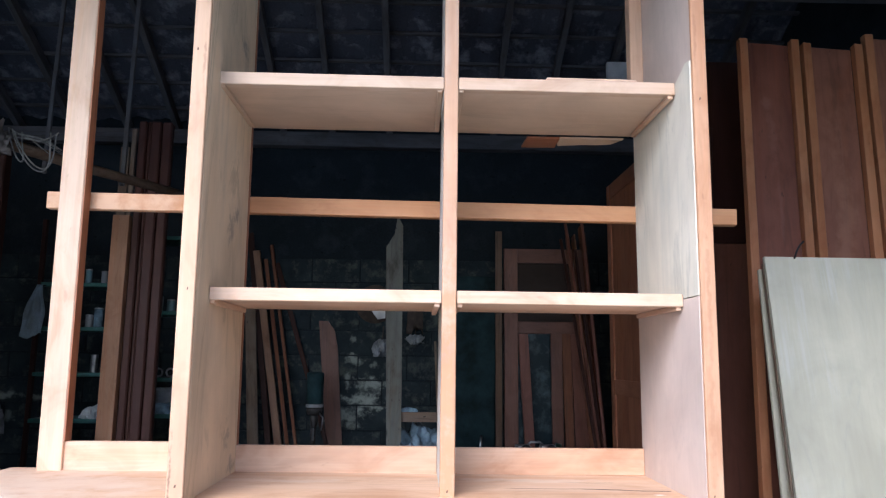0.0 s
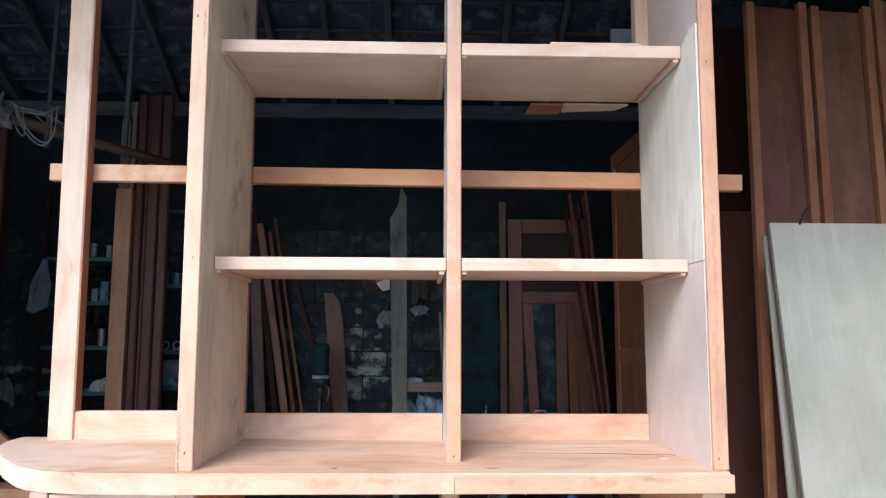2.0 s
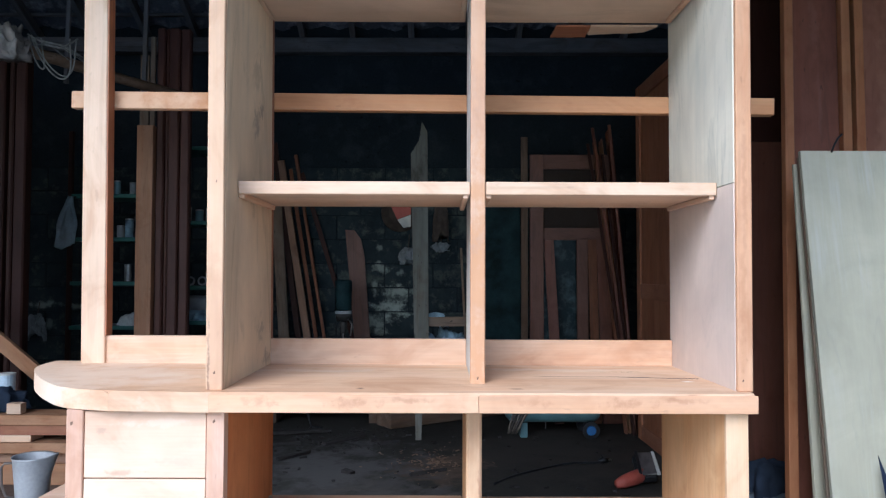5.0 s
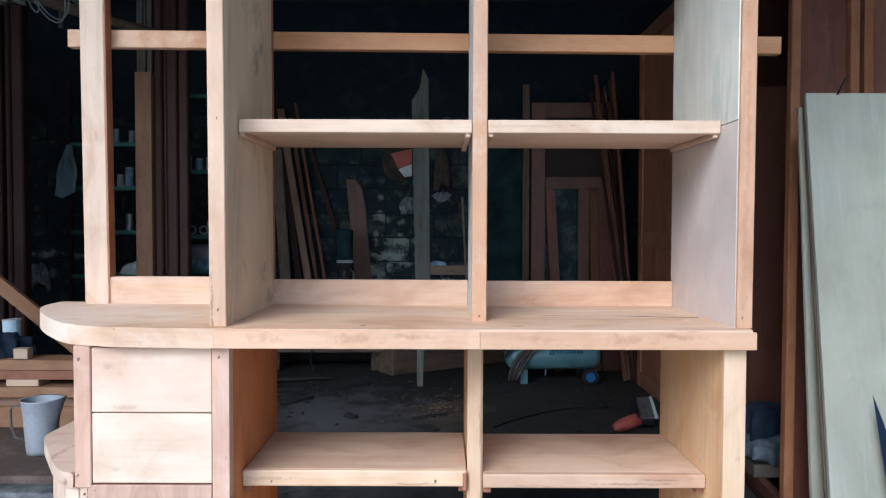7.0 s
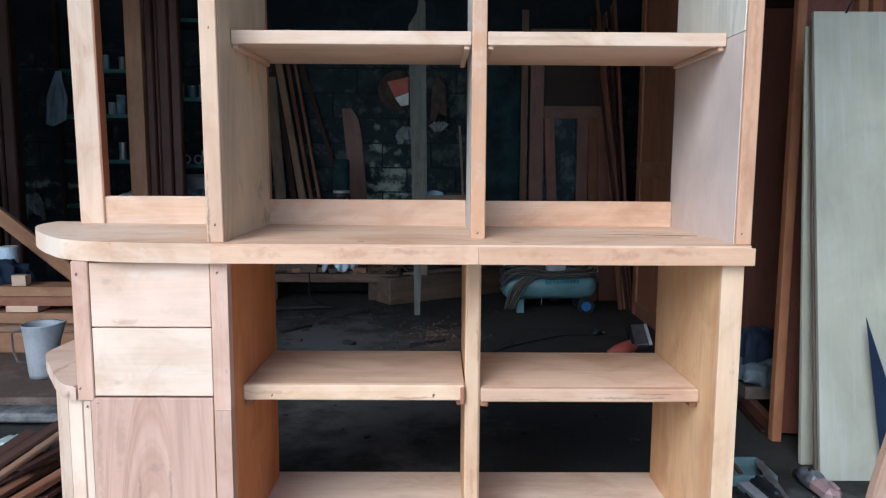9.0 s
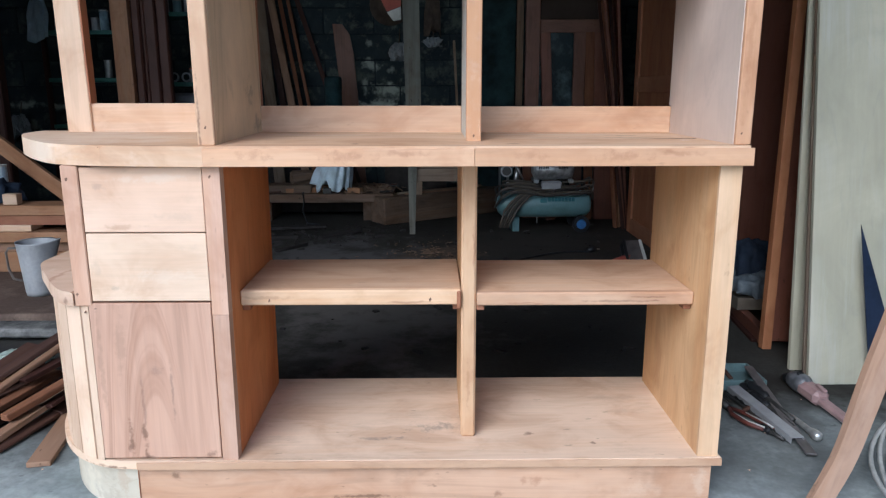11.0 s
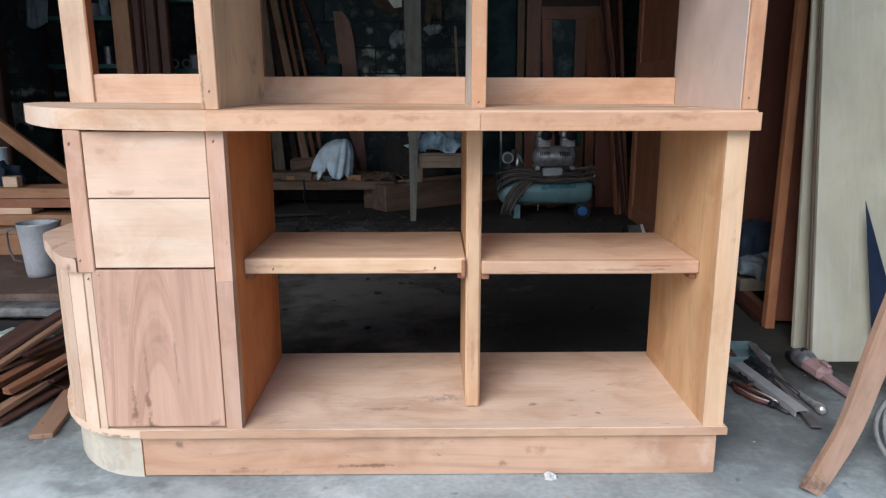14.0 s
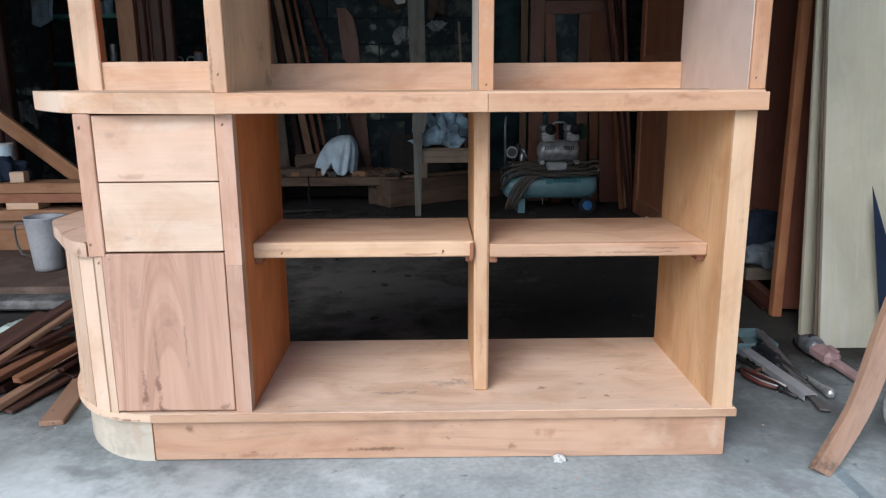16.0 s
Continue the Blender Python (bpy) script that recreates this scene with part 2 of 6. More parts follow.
    # Spots vary that shade and the sawdust; the last shades the step's foot.
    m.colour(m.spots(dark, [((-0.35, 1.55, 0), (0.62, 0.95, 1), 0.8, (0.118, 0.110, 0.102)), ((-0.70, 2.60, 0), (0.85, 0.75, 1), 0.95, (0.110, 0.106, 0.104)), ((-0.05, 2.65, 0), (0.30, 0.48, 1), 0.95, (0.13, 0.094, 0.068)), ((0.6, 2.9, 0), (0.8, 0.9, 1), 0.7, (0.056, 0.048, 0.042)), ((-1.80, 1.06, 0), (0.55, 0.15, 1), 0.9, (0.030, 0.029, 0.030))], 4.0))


W_FRAME = wood("pinkish_planed_wood", (0.635, 0.455, 0.315), (0.535, 0.335, 0.215), 0.25, 0.12, knots=0.6)
W_TOP = wood("counter_wood", (0.68, 0.49, 0.345), (0.60, 0.38, 0.245), 0.2, 0.12)
W_CREAM = wood("cream_planed_wood", (0.67, 0.50, 0.36), (0.61, 0.43, 0.30), 0.12, 0.10, figure=0.35)
W_EDGE = wood("pale_edging_wood", (0.65, 0.48, 0.335), (0.58, 0.39, 0.26), 0.2, 0.10, knots=0.5)
W_BOARD = wood("shelf_board_wood", (0.64, 0.445, 0.295), (0.545, 0.35, 0.22), 0.12, 0.16, 0.7, 4.0, figure=0.4)
W_RED = wood("reddish_side_wood", (0.68, 0.275, 0.098), (0.56, 0.185, 0.058), 0.25, 0.2)
W_YEL = wood("yellowish_side_wood", (0.67, 0.43, 0.225), (0.58, 0.335, 0.16), 0.2, 0.15)
W_DOOR = figured("figured_door_wood", (0.585, 0.370, 0.262), (0.465, 0.278, 0.190), (0.14, 0.075, 0.050), [
    ((-0.14, 0.0, 0.036), (0.07, 0.05, 0.008), 0.75, (0.15, 0.075, 0.045)), ((-0.14, 0.0, 0.070), (0.07, 0.05, 0.009), 0.75, (0.15, 0.075, 0.045)), ((-0.185, 0.0, 0.04), (0.008, 0.05, 0.03), 0.7, (0.11, 0.06, 0.04)),
    ((-0.18, 0.0, -0.11), (0.012, 0.05, 0.02), 0.6, (0.13, 0.07, 0.048)), ((0.176, 0.0, 0.121), (0.003, 0.05, 0.006), 0.9, (0.10, 0.07, 0.06)), ((0.169, 0.0, 0.121), (0.002, 0.05, 0.006), 0.8, (0.10, 0.07, 0.06)), ((0.030, 0.0, 0.002), (0.016, 0.05, 0.022), 0.4, (0.24, 0.15, 0.115)), ((-0.03, 0.0, -0.034), (0.085, 0.05, 0.005), 0.5, (0.22, 0.135, 0.10)), ((-0.05, 0.0, 0.034), (0.085, 0.05, 0.005), 0.5, (0.22, 0.135, 0.10)), ((0.10, 0.0, 0.075), (0.10, 0.05, 0.020), 0.35, (0.30, 0.18, 0.12)), ((0.06, 0.0, 0.12), (0.14, 0.05, 0.008), 0.35, (0.28, 0.17, 0.115))])
W_MAUVE = wood("mauve_pink_wood", (0.605, 0.405, 0.295), (0.525, 0.325, 0.228), 0.25, 0.2)
# The pale spot paints direct light on the rail's left end.
W_ORANGE = wood("orange_rail_wood_lit_end", (0.56, 0.30, 0.145), (0.46, 0.22, 0.095), 0.15, 0.12, ragged=6.0, spots=[((-0.82, 0.0, 0.0), (0.34, 0.6, 0.6), 0.7, (0.64, 0.42, 0.265))])
W_BROWN = wood("red_brown_board", (0.185, 0.076, 0.048), (0.115, 0.045, 0.030), 0.4, 0.3, 0.5)
W_STILE = wood("brown_stile_wood", (0.34, 0.155, 0.085), (0.25, 0.102, 0.055), 0.3, 0.25)
# Dark varnish tone; on rear boards it also stands in for dim light.
W_DARK = wood("dark_varnish_and_dim_wood", (0.048, 0.019, 0.014), (0.028, 0.011, 0.008), 0.4, 0.3, 0.6, spec=0.2)
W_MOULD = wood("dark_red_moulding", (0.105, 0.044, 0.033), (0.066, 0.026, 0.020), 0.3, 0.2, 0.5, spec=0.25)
W_POST = wood("brown_post_wood", (0.45, 0.25, 0.145), (0.34, 0.178, 0.100), 0.4, 0.3, 0.7)
W_OLD = wood("old_brown_timber", (0.24, 0.185, 0.135), (0.15, 0.11, 0.08), 0.5, 0.5, 0.8, 5.0, 0.2, (0.05, 0.04, 0.032), 0.5)
W_LEAF = wood("orange_brown_leaf", (0.36, 0.155, 0.08), (0.27, 0.105, 0.052), 0.35, 0.25)
W_LEAFSTILE = wood("orange_brown_stile", (0.385, 0.175, 0.080), (0.285, 0.118, 0.052), 0.3, 0.25)
W_GLAZED = wood("dark_brown_door_wood", (0.165, 0.078, 0.051), (0.108, 0.050, 0.034), 0.4, 0.3, 0.5)
# Roof timber is lifted towards blue to stand in for haze.
W_ROOF = wood("hazy_roof_timber", (0.125, 0.127, 0.134), (0.070, 0.073, 0.080), 0.4, 0.4, 0.8, 5.0, 0.2, None, 0.4)
W_LUM = wood("rough_sawn_lumber", (0.36, 0.20, 0.11), (0.27, 0.14, 0.072), 0.3, 0.35, 0.75, 5.0, 0.25)
W_SCRAP = wood("weathered_scrap_wood", (0.090, 0.044, 0.029), (0.046, 0.022, 0.016), 0.45, 0.45, 0.7, 5.0, 0.3)
W_TAN = wood("tan_scrap_wood", (0.29, 0.175, 0.11), (0.19, 0.108, 0.068), 0.4, 0.4, 0.7, 5.0, 0.3)
W_RUSSET = wood("russet_scrap_wood", (0.21, 0.092, 0.045), (0.13, 0.053, 0.028), 0.4, 0.35, 0.7, 5.0, 0.3)
W_BENCH = wood("grimy_bench_timber", (0.165, 0.115, 0.080), (0.080, 0.055, 0.040), 0.5, 0.6, 0.8, 6.0, 0.2, (0.03, 0.024, 0.02), 0.6)
W_WHITE = wood("flaking_white_paint", (0.15, 0.152, 0.13), (0.09, 0.092, 0.078), 0.4, 0.85, 0.7, 6.0, 0.3, (0.045, 0.04, 0.032), knots=0.8)
P_LEFT = ply("beige_plywood", (0.51, 0.42, 0.285), (0.43, 0.35, 0.235), (0.12, 0.10, 0.075), 0.6)
P_PINK = ply("pinkish_plywood", (0.64, 0.525, 0.44), (0.58, 0.465, 0.385), (0.30, 0.26, 0.24), 0.2)
P_GREY = ply("greenish_plywood", (0.72, 0.67, 0.54), (0.64, 0.60, 0.48), (0.24, 0.26, 0.22), 0.4, smear=((0.36, 0.39, 0.34), 0.25), spots=[((0.12, 0.05, 0.0), (0.10, 0.03, 0.5), 0.45, (0.36, 0.40, 0.36)), ((-0.05, -0.05, 0.0), (0.12, 0.025, 0.5), 0.4, (0.38, 0.41, 0.37)), ((-0.15, 0.10, 0.0), (0.08, 0.03, 0.5), 0.35, (0.38, 0.41, 0.37))])
P_SHEET = ply("pale_green_plywood", (0.44, 0.42, 0.315), (0.38, 0.367, 0.275), (0.26, 0.28, 0.25), 0.3, smear=((0.47, 0.475, 0.425), 0.5), spots=[
    ((0.73, -0.30, 0.0), (0.03, 0.25, 0.1), 0.5, (0.24, 0.27, 0.26)), ((0.45, -0.35, 0.0), (0.25, 0.10, 0.1), 0.4, (0.48, 0.49, 0.455)), ((0.10, -0.10, 0.0), (0.35, 0.12, 0.1), 0.35, (0.49, 0.505, 0.475)), ((-0.45, -0.33, 0.0), (0.008, 0.008, 0.1), 0.8, (0.2, 0.18, 0.14))])
P_DIVIDE = ply("grey_divider_plywood", (0.62, 0.61, 0.56), (0.54, 0.53, 0.48), (0.26, 0.28, 0.25), 0.3)
P_UNDER = ply("shelf_plywood", (0.66, 0.475, 0.325), (0.58, 0.40, 0.265), (0.25, 0.18, 0.13), 0.2)
P_PLINTH = ply("curved_plinth_ply", (0.58, 0.53, 0.42), (0.48, 0.42, 0.32), (0.24, 0.19, 0.15), 0.5, spots=[
    ((-0.83, 0.0, 0.06), (0.02, 0.2, 0.06), 0.5, (0.40, 0.29, 0.20)), ((-0.95, 0.0, 0.05), (0.07, 0.3, 0.05), 0.5, (0.62, 0.55, 0.42)), ((-0.88, 0.0, 0.02), (0.05, 0.3, 0.02), 0.45, (0.33, 0.27, 0.21)), ((-1.05, 0.2, 0.06), (0.03, 0.1, 0.05), 0.5, (0.33, 0.29, 0.24))])
DARK, GREY, RUST, PALE = (0.11, 0.055, 0.032), (0.20, 0.17, 0.145), (0.30, 0.135, 0.07), (0.70, 0.60, 0.48)
W_COUNTER = wood("counter_board_wood", (0.69, 0.485, 0.325), (0.605, 0.395, 0.250), 0.25, 0.2, knots=0.5, figure=0.5, ragged=8.0, spots=[
    ((-1.02, 0.22, 0.84), (0.40, 0.45, 0.2), 0.7, (0.68, 0.52, 0.385)), ((-0.45, 0.30, 0.858), (0.35, 0.05, 0.02), 0.35, PALE), ((0.25, 0.34, 0.858), (0.30, 0.04, 0.02), 0.4, PALE),
    ((-0.20, -0.02, 0.835), (0.07, 0.05, 0.016), 0.28, RUST), ((0.13, -0.02, 0.84), (0.025, 0.05, 0.007), 0.45, RUST), ((0.42, -0.02, 0.84), (0.05, 0.05, 0.014), 0.4, RUST),
    ((0.45, -0.02, 0.852), (0.018, 0.04, 0.006), 0.55, RUST), ((-0.26, 0.03, 0.858), (0.012, 0.012, 0.02), 0.8, DARK), ((0.08, 0.03, 0.858), (0.020, 0.010, 0.02), 0.8, DARK),
    ((0.30, 0.22, 0.858), (0.20, 0.006, 0.02), 0.7, DARK), ((-0.75, 0.20, 0.858), (0.16, 0.05, 0.02), 0.35, PALE), ((-1.0, 0.08, 0.84), (0.12, 0.12, 0.04), 0.45, PALE), ((0.50, 0.15, 0.858), (0.02, 0.012, 0.02), 0.8, (0.8, 0.78, 0.72))])
W_FLOORBOARD = wood("bottom_board_panel", (0.700, 0.520, 0.370), (0.600, 0.435, 0.305), 0.10, 0.3, 0.7, figure=0.3, spots=[
    ((-0.08, 0.16, 0.12), (0.10, 0.035, 0.02), 0.55, GREY), ((-0.20, 0.10, 0.12), (0.10, 0.012, 0.02), 0.6, GREY), ((0.14, 0.12, 0.12), (0.018, 0.016, 0.02), 0.6, DARK), ((0.30, 0.07, 0.12), (0.012, 0.008, 0.02), 0.7, DARK),
    ((0.10, -0.006, 0.11), (0.07, 0.03, 0.008), 0.35, RUST), ((-0.33, -0.006, 0.11), (0.12, 0.03, 0.006), 0.35, RUST), ((0.33, -0.006, 0.105), (0.10, 0.03, 0.005), 0.4, RUST), ((-0.86, 0.02, 0.11), (0.06, 0.05, 0.006), 0.7, DARK), ((-0.98, 0.10, 0.11), (0.03, 0.04, 0.006), 0.8, DARK)])
W_PLANKPLINTH = wood("plinth_plank", (0.53, 0.345, 0.23), (0.45, 0.272, 0.172), 0.3, 0.4, figure=0.4, spots=[
    ((0.06, 0.0, 0.03), (0.030, 0.05, 0.012), 0.6, (0.22, 0.11, 0.065)), ((0.15, 0.0, 0.065), (0.035, 0.05, 0.014), 0.45, RUST), ((-0.25, 0.0, 0.025), (0.09, 0.05, 0.007), 0.7, DARK), ((-0.55, 0.0, 0.012), (0.10, 0.05, 0.010), 0.6, RUST),
    ((-0.70, 0.0, 0.08), (0.015, 0.05, 0.012), 0.6, DARK), ((0.54, 0.0, 0.06), (0.02, 0.05, 0.05), 0.22, PALE), ((0.40, 0.0, 0.04), (0.06, 0.05, 0.03), 0.12, PALE)])
P_LEFTSIDE = ply("smudged_side_plywood", (0.74, 0.57, 0.375), (0.65, 0.485, 0.31), (0.24, 0.18, 0.12), 0.3, arch=("Y", -0.03, 14.0, 1.0, 6.0), smear=((0.38, 0.31, 0.235), 0.35), spots=[
    ((-0.10, 0.05, 0.009), (0.05, 0.05, 0.05), 0.6, GREY), ((-0.055, 0.10, 0.009), (0.03, 0.03, 0.05), 0.7, GREY), ((0.42, 0.10, 0.009), (0.04, 0.05, 0.05), 0.7, GREY), ((-0.62, 0.10, 0.009), (0.05, 0.06, 0.05), 0.5, GREY), ((-0.70, 0.16, 0.009), (0.03, 0.05, 0.05), 0.6, GREY), ((-0.30, 0.02, 0.009), (0.08, 0.03, 0.05), 0.35, (0.30, 0.24, 0.17))])
W_FRONTLIP = wood("orange_counter_lip", (0.655, 0.425, 0.27), (0.57, 0.335, 0.195), 0.3, 0.15, knots=0.4, figure=0.5, spots=[((0.02, 0.0, 0.004), (0.07, 0.05, 0.014), 0.4, RUST), ((0.14, 0.0, 0.008), (0.05, 0.05, 0.008), 0.4, RUST), ((-0.18, 0.0, 0.004), (0.05, 0.05, 0.016), 0.3, RUST)])
W_BOARDLIP = wood("tan_board_lip", (0.58, 0.38, 0.245), (0.49, 0.295, 0.175), 0.3, 0.3, figure=0.5)
W_DIVEDGE = wood("orange_divider_edge", (0.65, 0.445, 0.30), (0.56, 0.33, 0.205), 0.25, 0.12, spots=[((-0.52, 0.0, 0.0), (0.42, 0.5, 0.5), 0.8, (0.50, 0.265, 0.13)), ((0.10, 0.0, 0.0), (0.25, 0.5, 0.5), 0.5, (0.56, 0.32, 0.18))])
W_RPOST = wood("orange_streaked_post", (0.64, 0.40, 0.245), (0.53, 0.285, 0.155), 0.35, 0.2, knots=0.8, spots=[((0.32, -0.006, 0.01), (0.10, 0.05, 0.006), 0.4, RUST), ((-0.30, -0.006, 0.0), (0.26, 0.05, 0.008), 0.35, RUST), ((-0.55, -0.006, 0.005), (0.16, 0.05, 0.010), 0.3, RUST)])
W_LPOST = wood("cream_front_post", (0.64, 0.465, 0.315), (0.57, 0.375, 0.24), 0.3, 0.12, knots=0.7, spots=[((-0.60, -0.02, 0.0), (0.22, 0.05, 0.05), 0.5, (0.52, 0.31, 0.19)), ((-0.68, -0.02, 0.012), (0.10, 0.05, 0.004), 0.6, DARK), ((0.25, -0.02, -0.01), (0.08, 0.05, 0.005), 0.45, RUST)])
W_DRAWER1 = wood("upper_drawer_wood", (0.655, 0.465, 0.335), (0.60, 0.41, 0.285), 0.05, 0.08, figure=0.15, bands=1.5, spots=[((0.06, 0.0, -0.035), (0.05, 0.05, 0.012), 0.12, GREY), ((0.10, 0.0, 0.0), (0.03, 0.05, 0.015), 0.08, GREY), ((-0.09, 0.0, 0.03), (0.018, 0.05, 0.012), 0.25, GREY), ((0.02, 0.0, 0.045), (0.09, 0.05, 0.012), 0.3, PALE), ((-0.05, 0.0, -0.06), (0.06, 0.05, 0.008), 0.35, RUST)])
W_DRAWER2 = wood("lower_drawer_wood", (0.685, 0.505, 0.36), (0.625, 0.445, 0.305), 0.06, 0.08, figure=0.15, bands=1.5, spots=[((-0.075, 0.0, -0.045), (0.016, 0.05, 0.010), 0.3, GREY), ((-0.115, 0.0, 0.0), (0.012, 0.05, 0.02), 0.14, GREY), ((0.09, 0.0, 0.04), (0.05, 0.05, 0.010), 0.10, GREY), ((0.03, 0.0, -0.02), (0.09, 0.05, 0.02), 0.3, PALE)])
W_LIP = wood("yellow_cream_lip", (0.68, 0.475, 0.305), (0.60, 0.385, 0.225), 0.2, 0.15, knots=0.5, figure=0.5, spots=[((0.15, -0.01, -0.012), (0.10, 0.05, 0.004), 0.5, RUST), ((-0.20, -0.01, 0.0), (0.08, 0.05, 0.006), 0.35, RUST)])
W_SIDELIP = wood("tan_side_lip", (0.61, 0.415, 0.255), (0.53, 0.335, 0.19), 0.25, 0.15, knots=0.4, figure=0.6)
W_SHELFLIP = wood("streaked_shelf_lip", (0.64, 0.45, 0.305), (0.54, 0.335, 0.21), 0.45, 0.2, spots=[((0.10, -0.01, -0.006), (0.12, 0.05, 0.004), 0.45, DARK), ((0.16, -0.01, 0.004), (0.05, 0.05, 0.003), 0.45, DARK), ((-0.15, -0.01, -0.010), (0.08, 0.05, 0.003), 0.5, RUST)])
W_PLANK = wood("brown_pink_plank", (0.375, 0.25, 0.175), (0.30, 0.193, 0.135), 0.3, 0.3, 0.75, spots=[((-1.00, 0.0, 0.0), (0.05, 0.05, 0.05), 0.7, (0.10, 0.065, 0.045)), ((-0.94, 0.02, 0.02), (0.04, 0.02, 0.03), 0.6, (0.12, 0.08, 0.055)), ((-0.84, 0.02, 0.0), (0.02, 0.02, 0.02), 0.6, (0.09, 0.062, 0.045))])
W_LEAF1 = wood("stained_leaf_panel", (0.185, 0.070, 0.043), (0.11, 0.039, 0.026), 0.4, 0.4, 0.5, ragged=7.0, spots=[((0.80, 0.0, 0.0), (0.16, 0.03, 0.1), 0.2, (0.30, 0.17, 0.13)), ((0.98, 0.01, 0.0), (0.05, 0.03, 0.1), 0.2, (0.30, 0.19, 0.15)), ((0.50, -0.02, 0.0), (0.20, 0.012, 0.1), 0.2, (0.26, 0.15, 0.12))])
W_LEAF2 = wood("tan_leaf_panel", (0.25, 0.112, 0.068), (0.16, 0.065, 0.042), 0.4, 0.35, 0.5, ragged=5.0, spots=[((0.30, -0.01, 0.0), (0.75, 0.06, 0.1), 0.3, (0.33, 0.185, 0.12)), ((1.12, 0.0, 0.0), (0.10, 0.08, 0.1), 0.3, (0.07, 0.03, 0.022))])
W_SIDESHELF = wood("marked_side_shelf", (0.69, 0.50, 0.365), (0.61, 0.415, 0.29), 0.25, 0.2, spots=[((-0.99, 0.13, 0.536), (0.012, 0.10, 0.03), 0.55, RUST), ((-0.95, 0.20, 0.536), (0.05, 0.02, 0.03), 0.45, (0.30, 0.20, 0.14)), ((-0.91, 0.01, 0.515), (0.01, 0.05, 0.012), 0.6, DARK), ((-1.04, 0.20, 0.52), (0.03, 0.06, 0.02), 0.35, PALE)])
M_HOLE = plain("dark_nail_hole", (0.20, 0.115, 0.075), 0.9, 0, 0.3)
# Near-black stand-in for shade in gaps; also colours the crack and a panel.
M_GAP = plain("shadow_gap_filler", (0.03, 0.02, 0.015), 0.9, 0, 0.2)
M_GROUND = concrete("worn_concrete_floor", (0.435, 0.488, 0.475), (0.345, 0.39, 0.38), (0.52, 0.57, 0.555), 0.8, shade_and_stain_ground)
M_STEP = concrete("concrete_step", (0.130, 0.092, 0.072), (0.070, 0.050, 0.041), (0.200, 0.148, 0.115))
M_NOSE = concrete("broken_pale_concrete", (0.105, 0.105, 0.100), (0.040, 0.040, 0.040), (0.33, 0.325, 0.305))
M_WALL = concrete("near_black_render", (0.022, 0.030, 0.036), (0.014, 0.020, 0.025), (0.033, 0.042, 0.048))
# Tile colour is raised and blued in place of haze under the roof.
M_TILE = concrete("hazy_clay_tile", (0.085, 0.092, 0.112), (0.045, 0.050, 0.064), (0.30, 0.315, 0.35))
M_TEAL = plain("dark_teal_paint", (0.018, 0.044, 0.049), 0.75, 0, 0.7, 5.0, 0.2)
M_RACK = plain("green_shelf_paint", (0.05, 0.17, 0.14), 0.5, 0, 0.4, 12.0)
M_STEEL = plain("dull_steel", (0.42, 0.43, 0.43), 0.35, 1.0, 0.3, 20.0)
M_IRON = plain("dark_iron", (0.06, 0.058, 0.055), 0.55, 0.6, 0.4, 20.0)
M_BLACK = plain("black_plastic", (0.016, 0.017, 0.019), 0.5, 0, 0.3, 15.0, 0.25)
M_GREYP = plain("grey_plastic", (0.33, 0.34, 0.35), 0.45, 0, 0.25, 12.0)
M_JUG = plain("scuffed_grey_plastic", (0.36, 0.37, 0.375), 0.5, 0, 0.25, 5.0, 0.5, 0.03)
M_HANDGRIP = plain("brownish_grey_plastic", (0.16, 0.135, 0.12), 0.5, 0, 0.3, 9.0)
M_TANK = plain("pale_blue_enamel", (0.135, 0.255, 0.275), 0.32, 0, 0.2, 8.0)
M_LOGO = plain("faded_blue_print", (0.03, 0.15, 0.18), 0.4, 0, 0.3, 20.0)
M_MOTOR = plain("silver_motor_casting", (0.40, 0.41, 0.41), 0.42, 0.55, 0.5, 22.0)
M_HOSE = plain("tan_rubber_hose", (0.10, 0.082, 0.062), 0.6, 0, 0.35, 14.0)
M_HOSE2 = plain("dark_rubber_hose", (0.045, 0.038, 0.032), 0.6, 0, 0.35, 14.0)
M_BLUE = plain("blue_plastic", (0.04, 0.16, 0.42), 0.4, 0, 0.2, 15.0)
M_NAVY = plain("blued_saw_steel", (0.018, 0.03, 0.065), 0.35, 0.4, 0.35, 10.0)
M_CLOTH = plain("pale_blue_cloth", (0.62, 0.74, 0.81), 0.9, 0, 0.3, 10.0, 0.1)
M_CLOTH2 = plain("washed_blue_cloth", (0.27, 0.38, 0.45), 0.9, 0, 0.6, 10.0, 0.1)
M_DARKCLOTH = plain("navy_cloth", (0.025, 0.035, 0.055), 0.95, 0, 0.3, 10.0, 0.1)
M_BAG = plain("white_plastic_bag", (0.17, 0.19, 0.20), 0.4, 0, 0.35, 14.0)
M_RED = plain("faded_red_card", (0.42, 0.09, 0.06), 0.6, 0, 0.25, 12.0)
M_WHITE = plain("off_white_paint", (0.62, 0.62, 0.58), 0.55, 0, 0.2, 12.0)
M_PINK = plain("dusty_pink_plastic", (0.36, 0.235, 0.225), 0.45, 0, 0.35, 14.0)
M_CHROME = plain("scuffed_chrome", (0.74, 0.74, 0.72), 0.28, 0.75, 0.3, 40.0)
M_HANDLE = plain("brown_rubber_grip", (0.12, 0.034, 0.024), 0.5, 0, 0.3, 20.0)
M_TRAY = plain("pale_teal_plastic", (0.12, 0.19, 0.195), 0.4, 0, 0.3, 12.0)
M_RAG = plain("grey_rag", (0.30, 0.28, 0.26), 0.9, 0, 0.4, 14.0, 0.1)
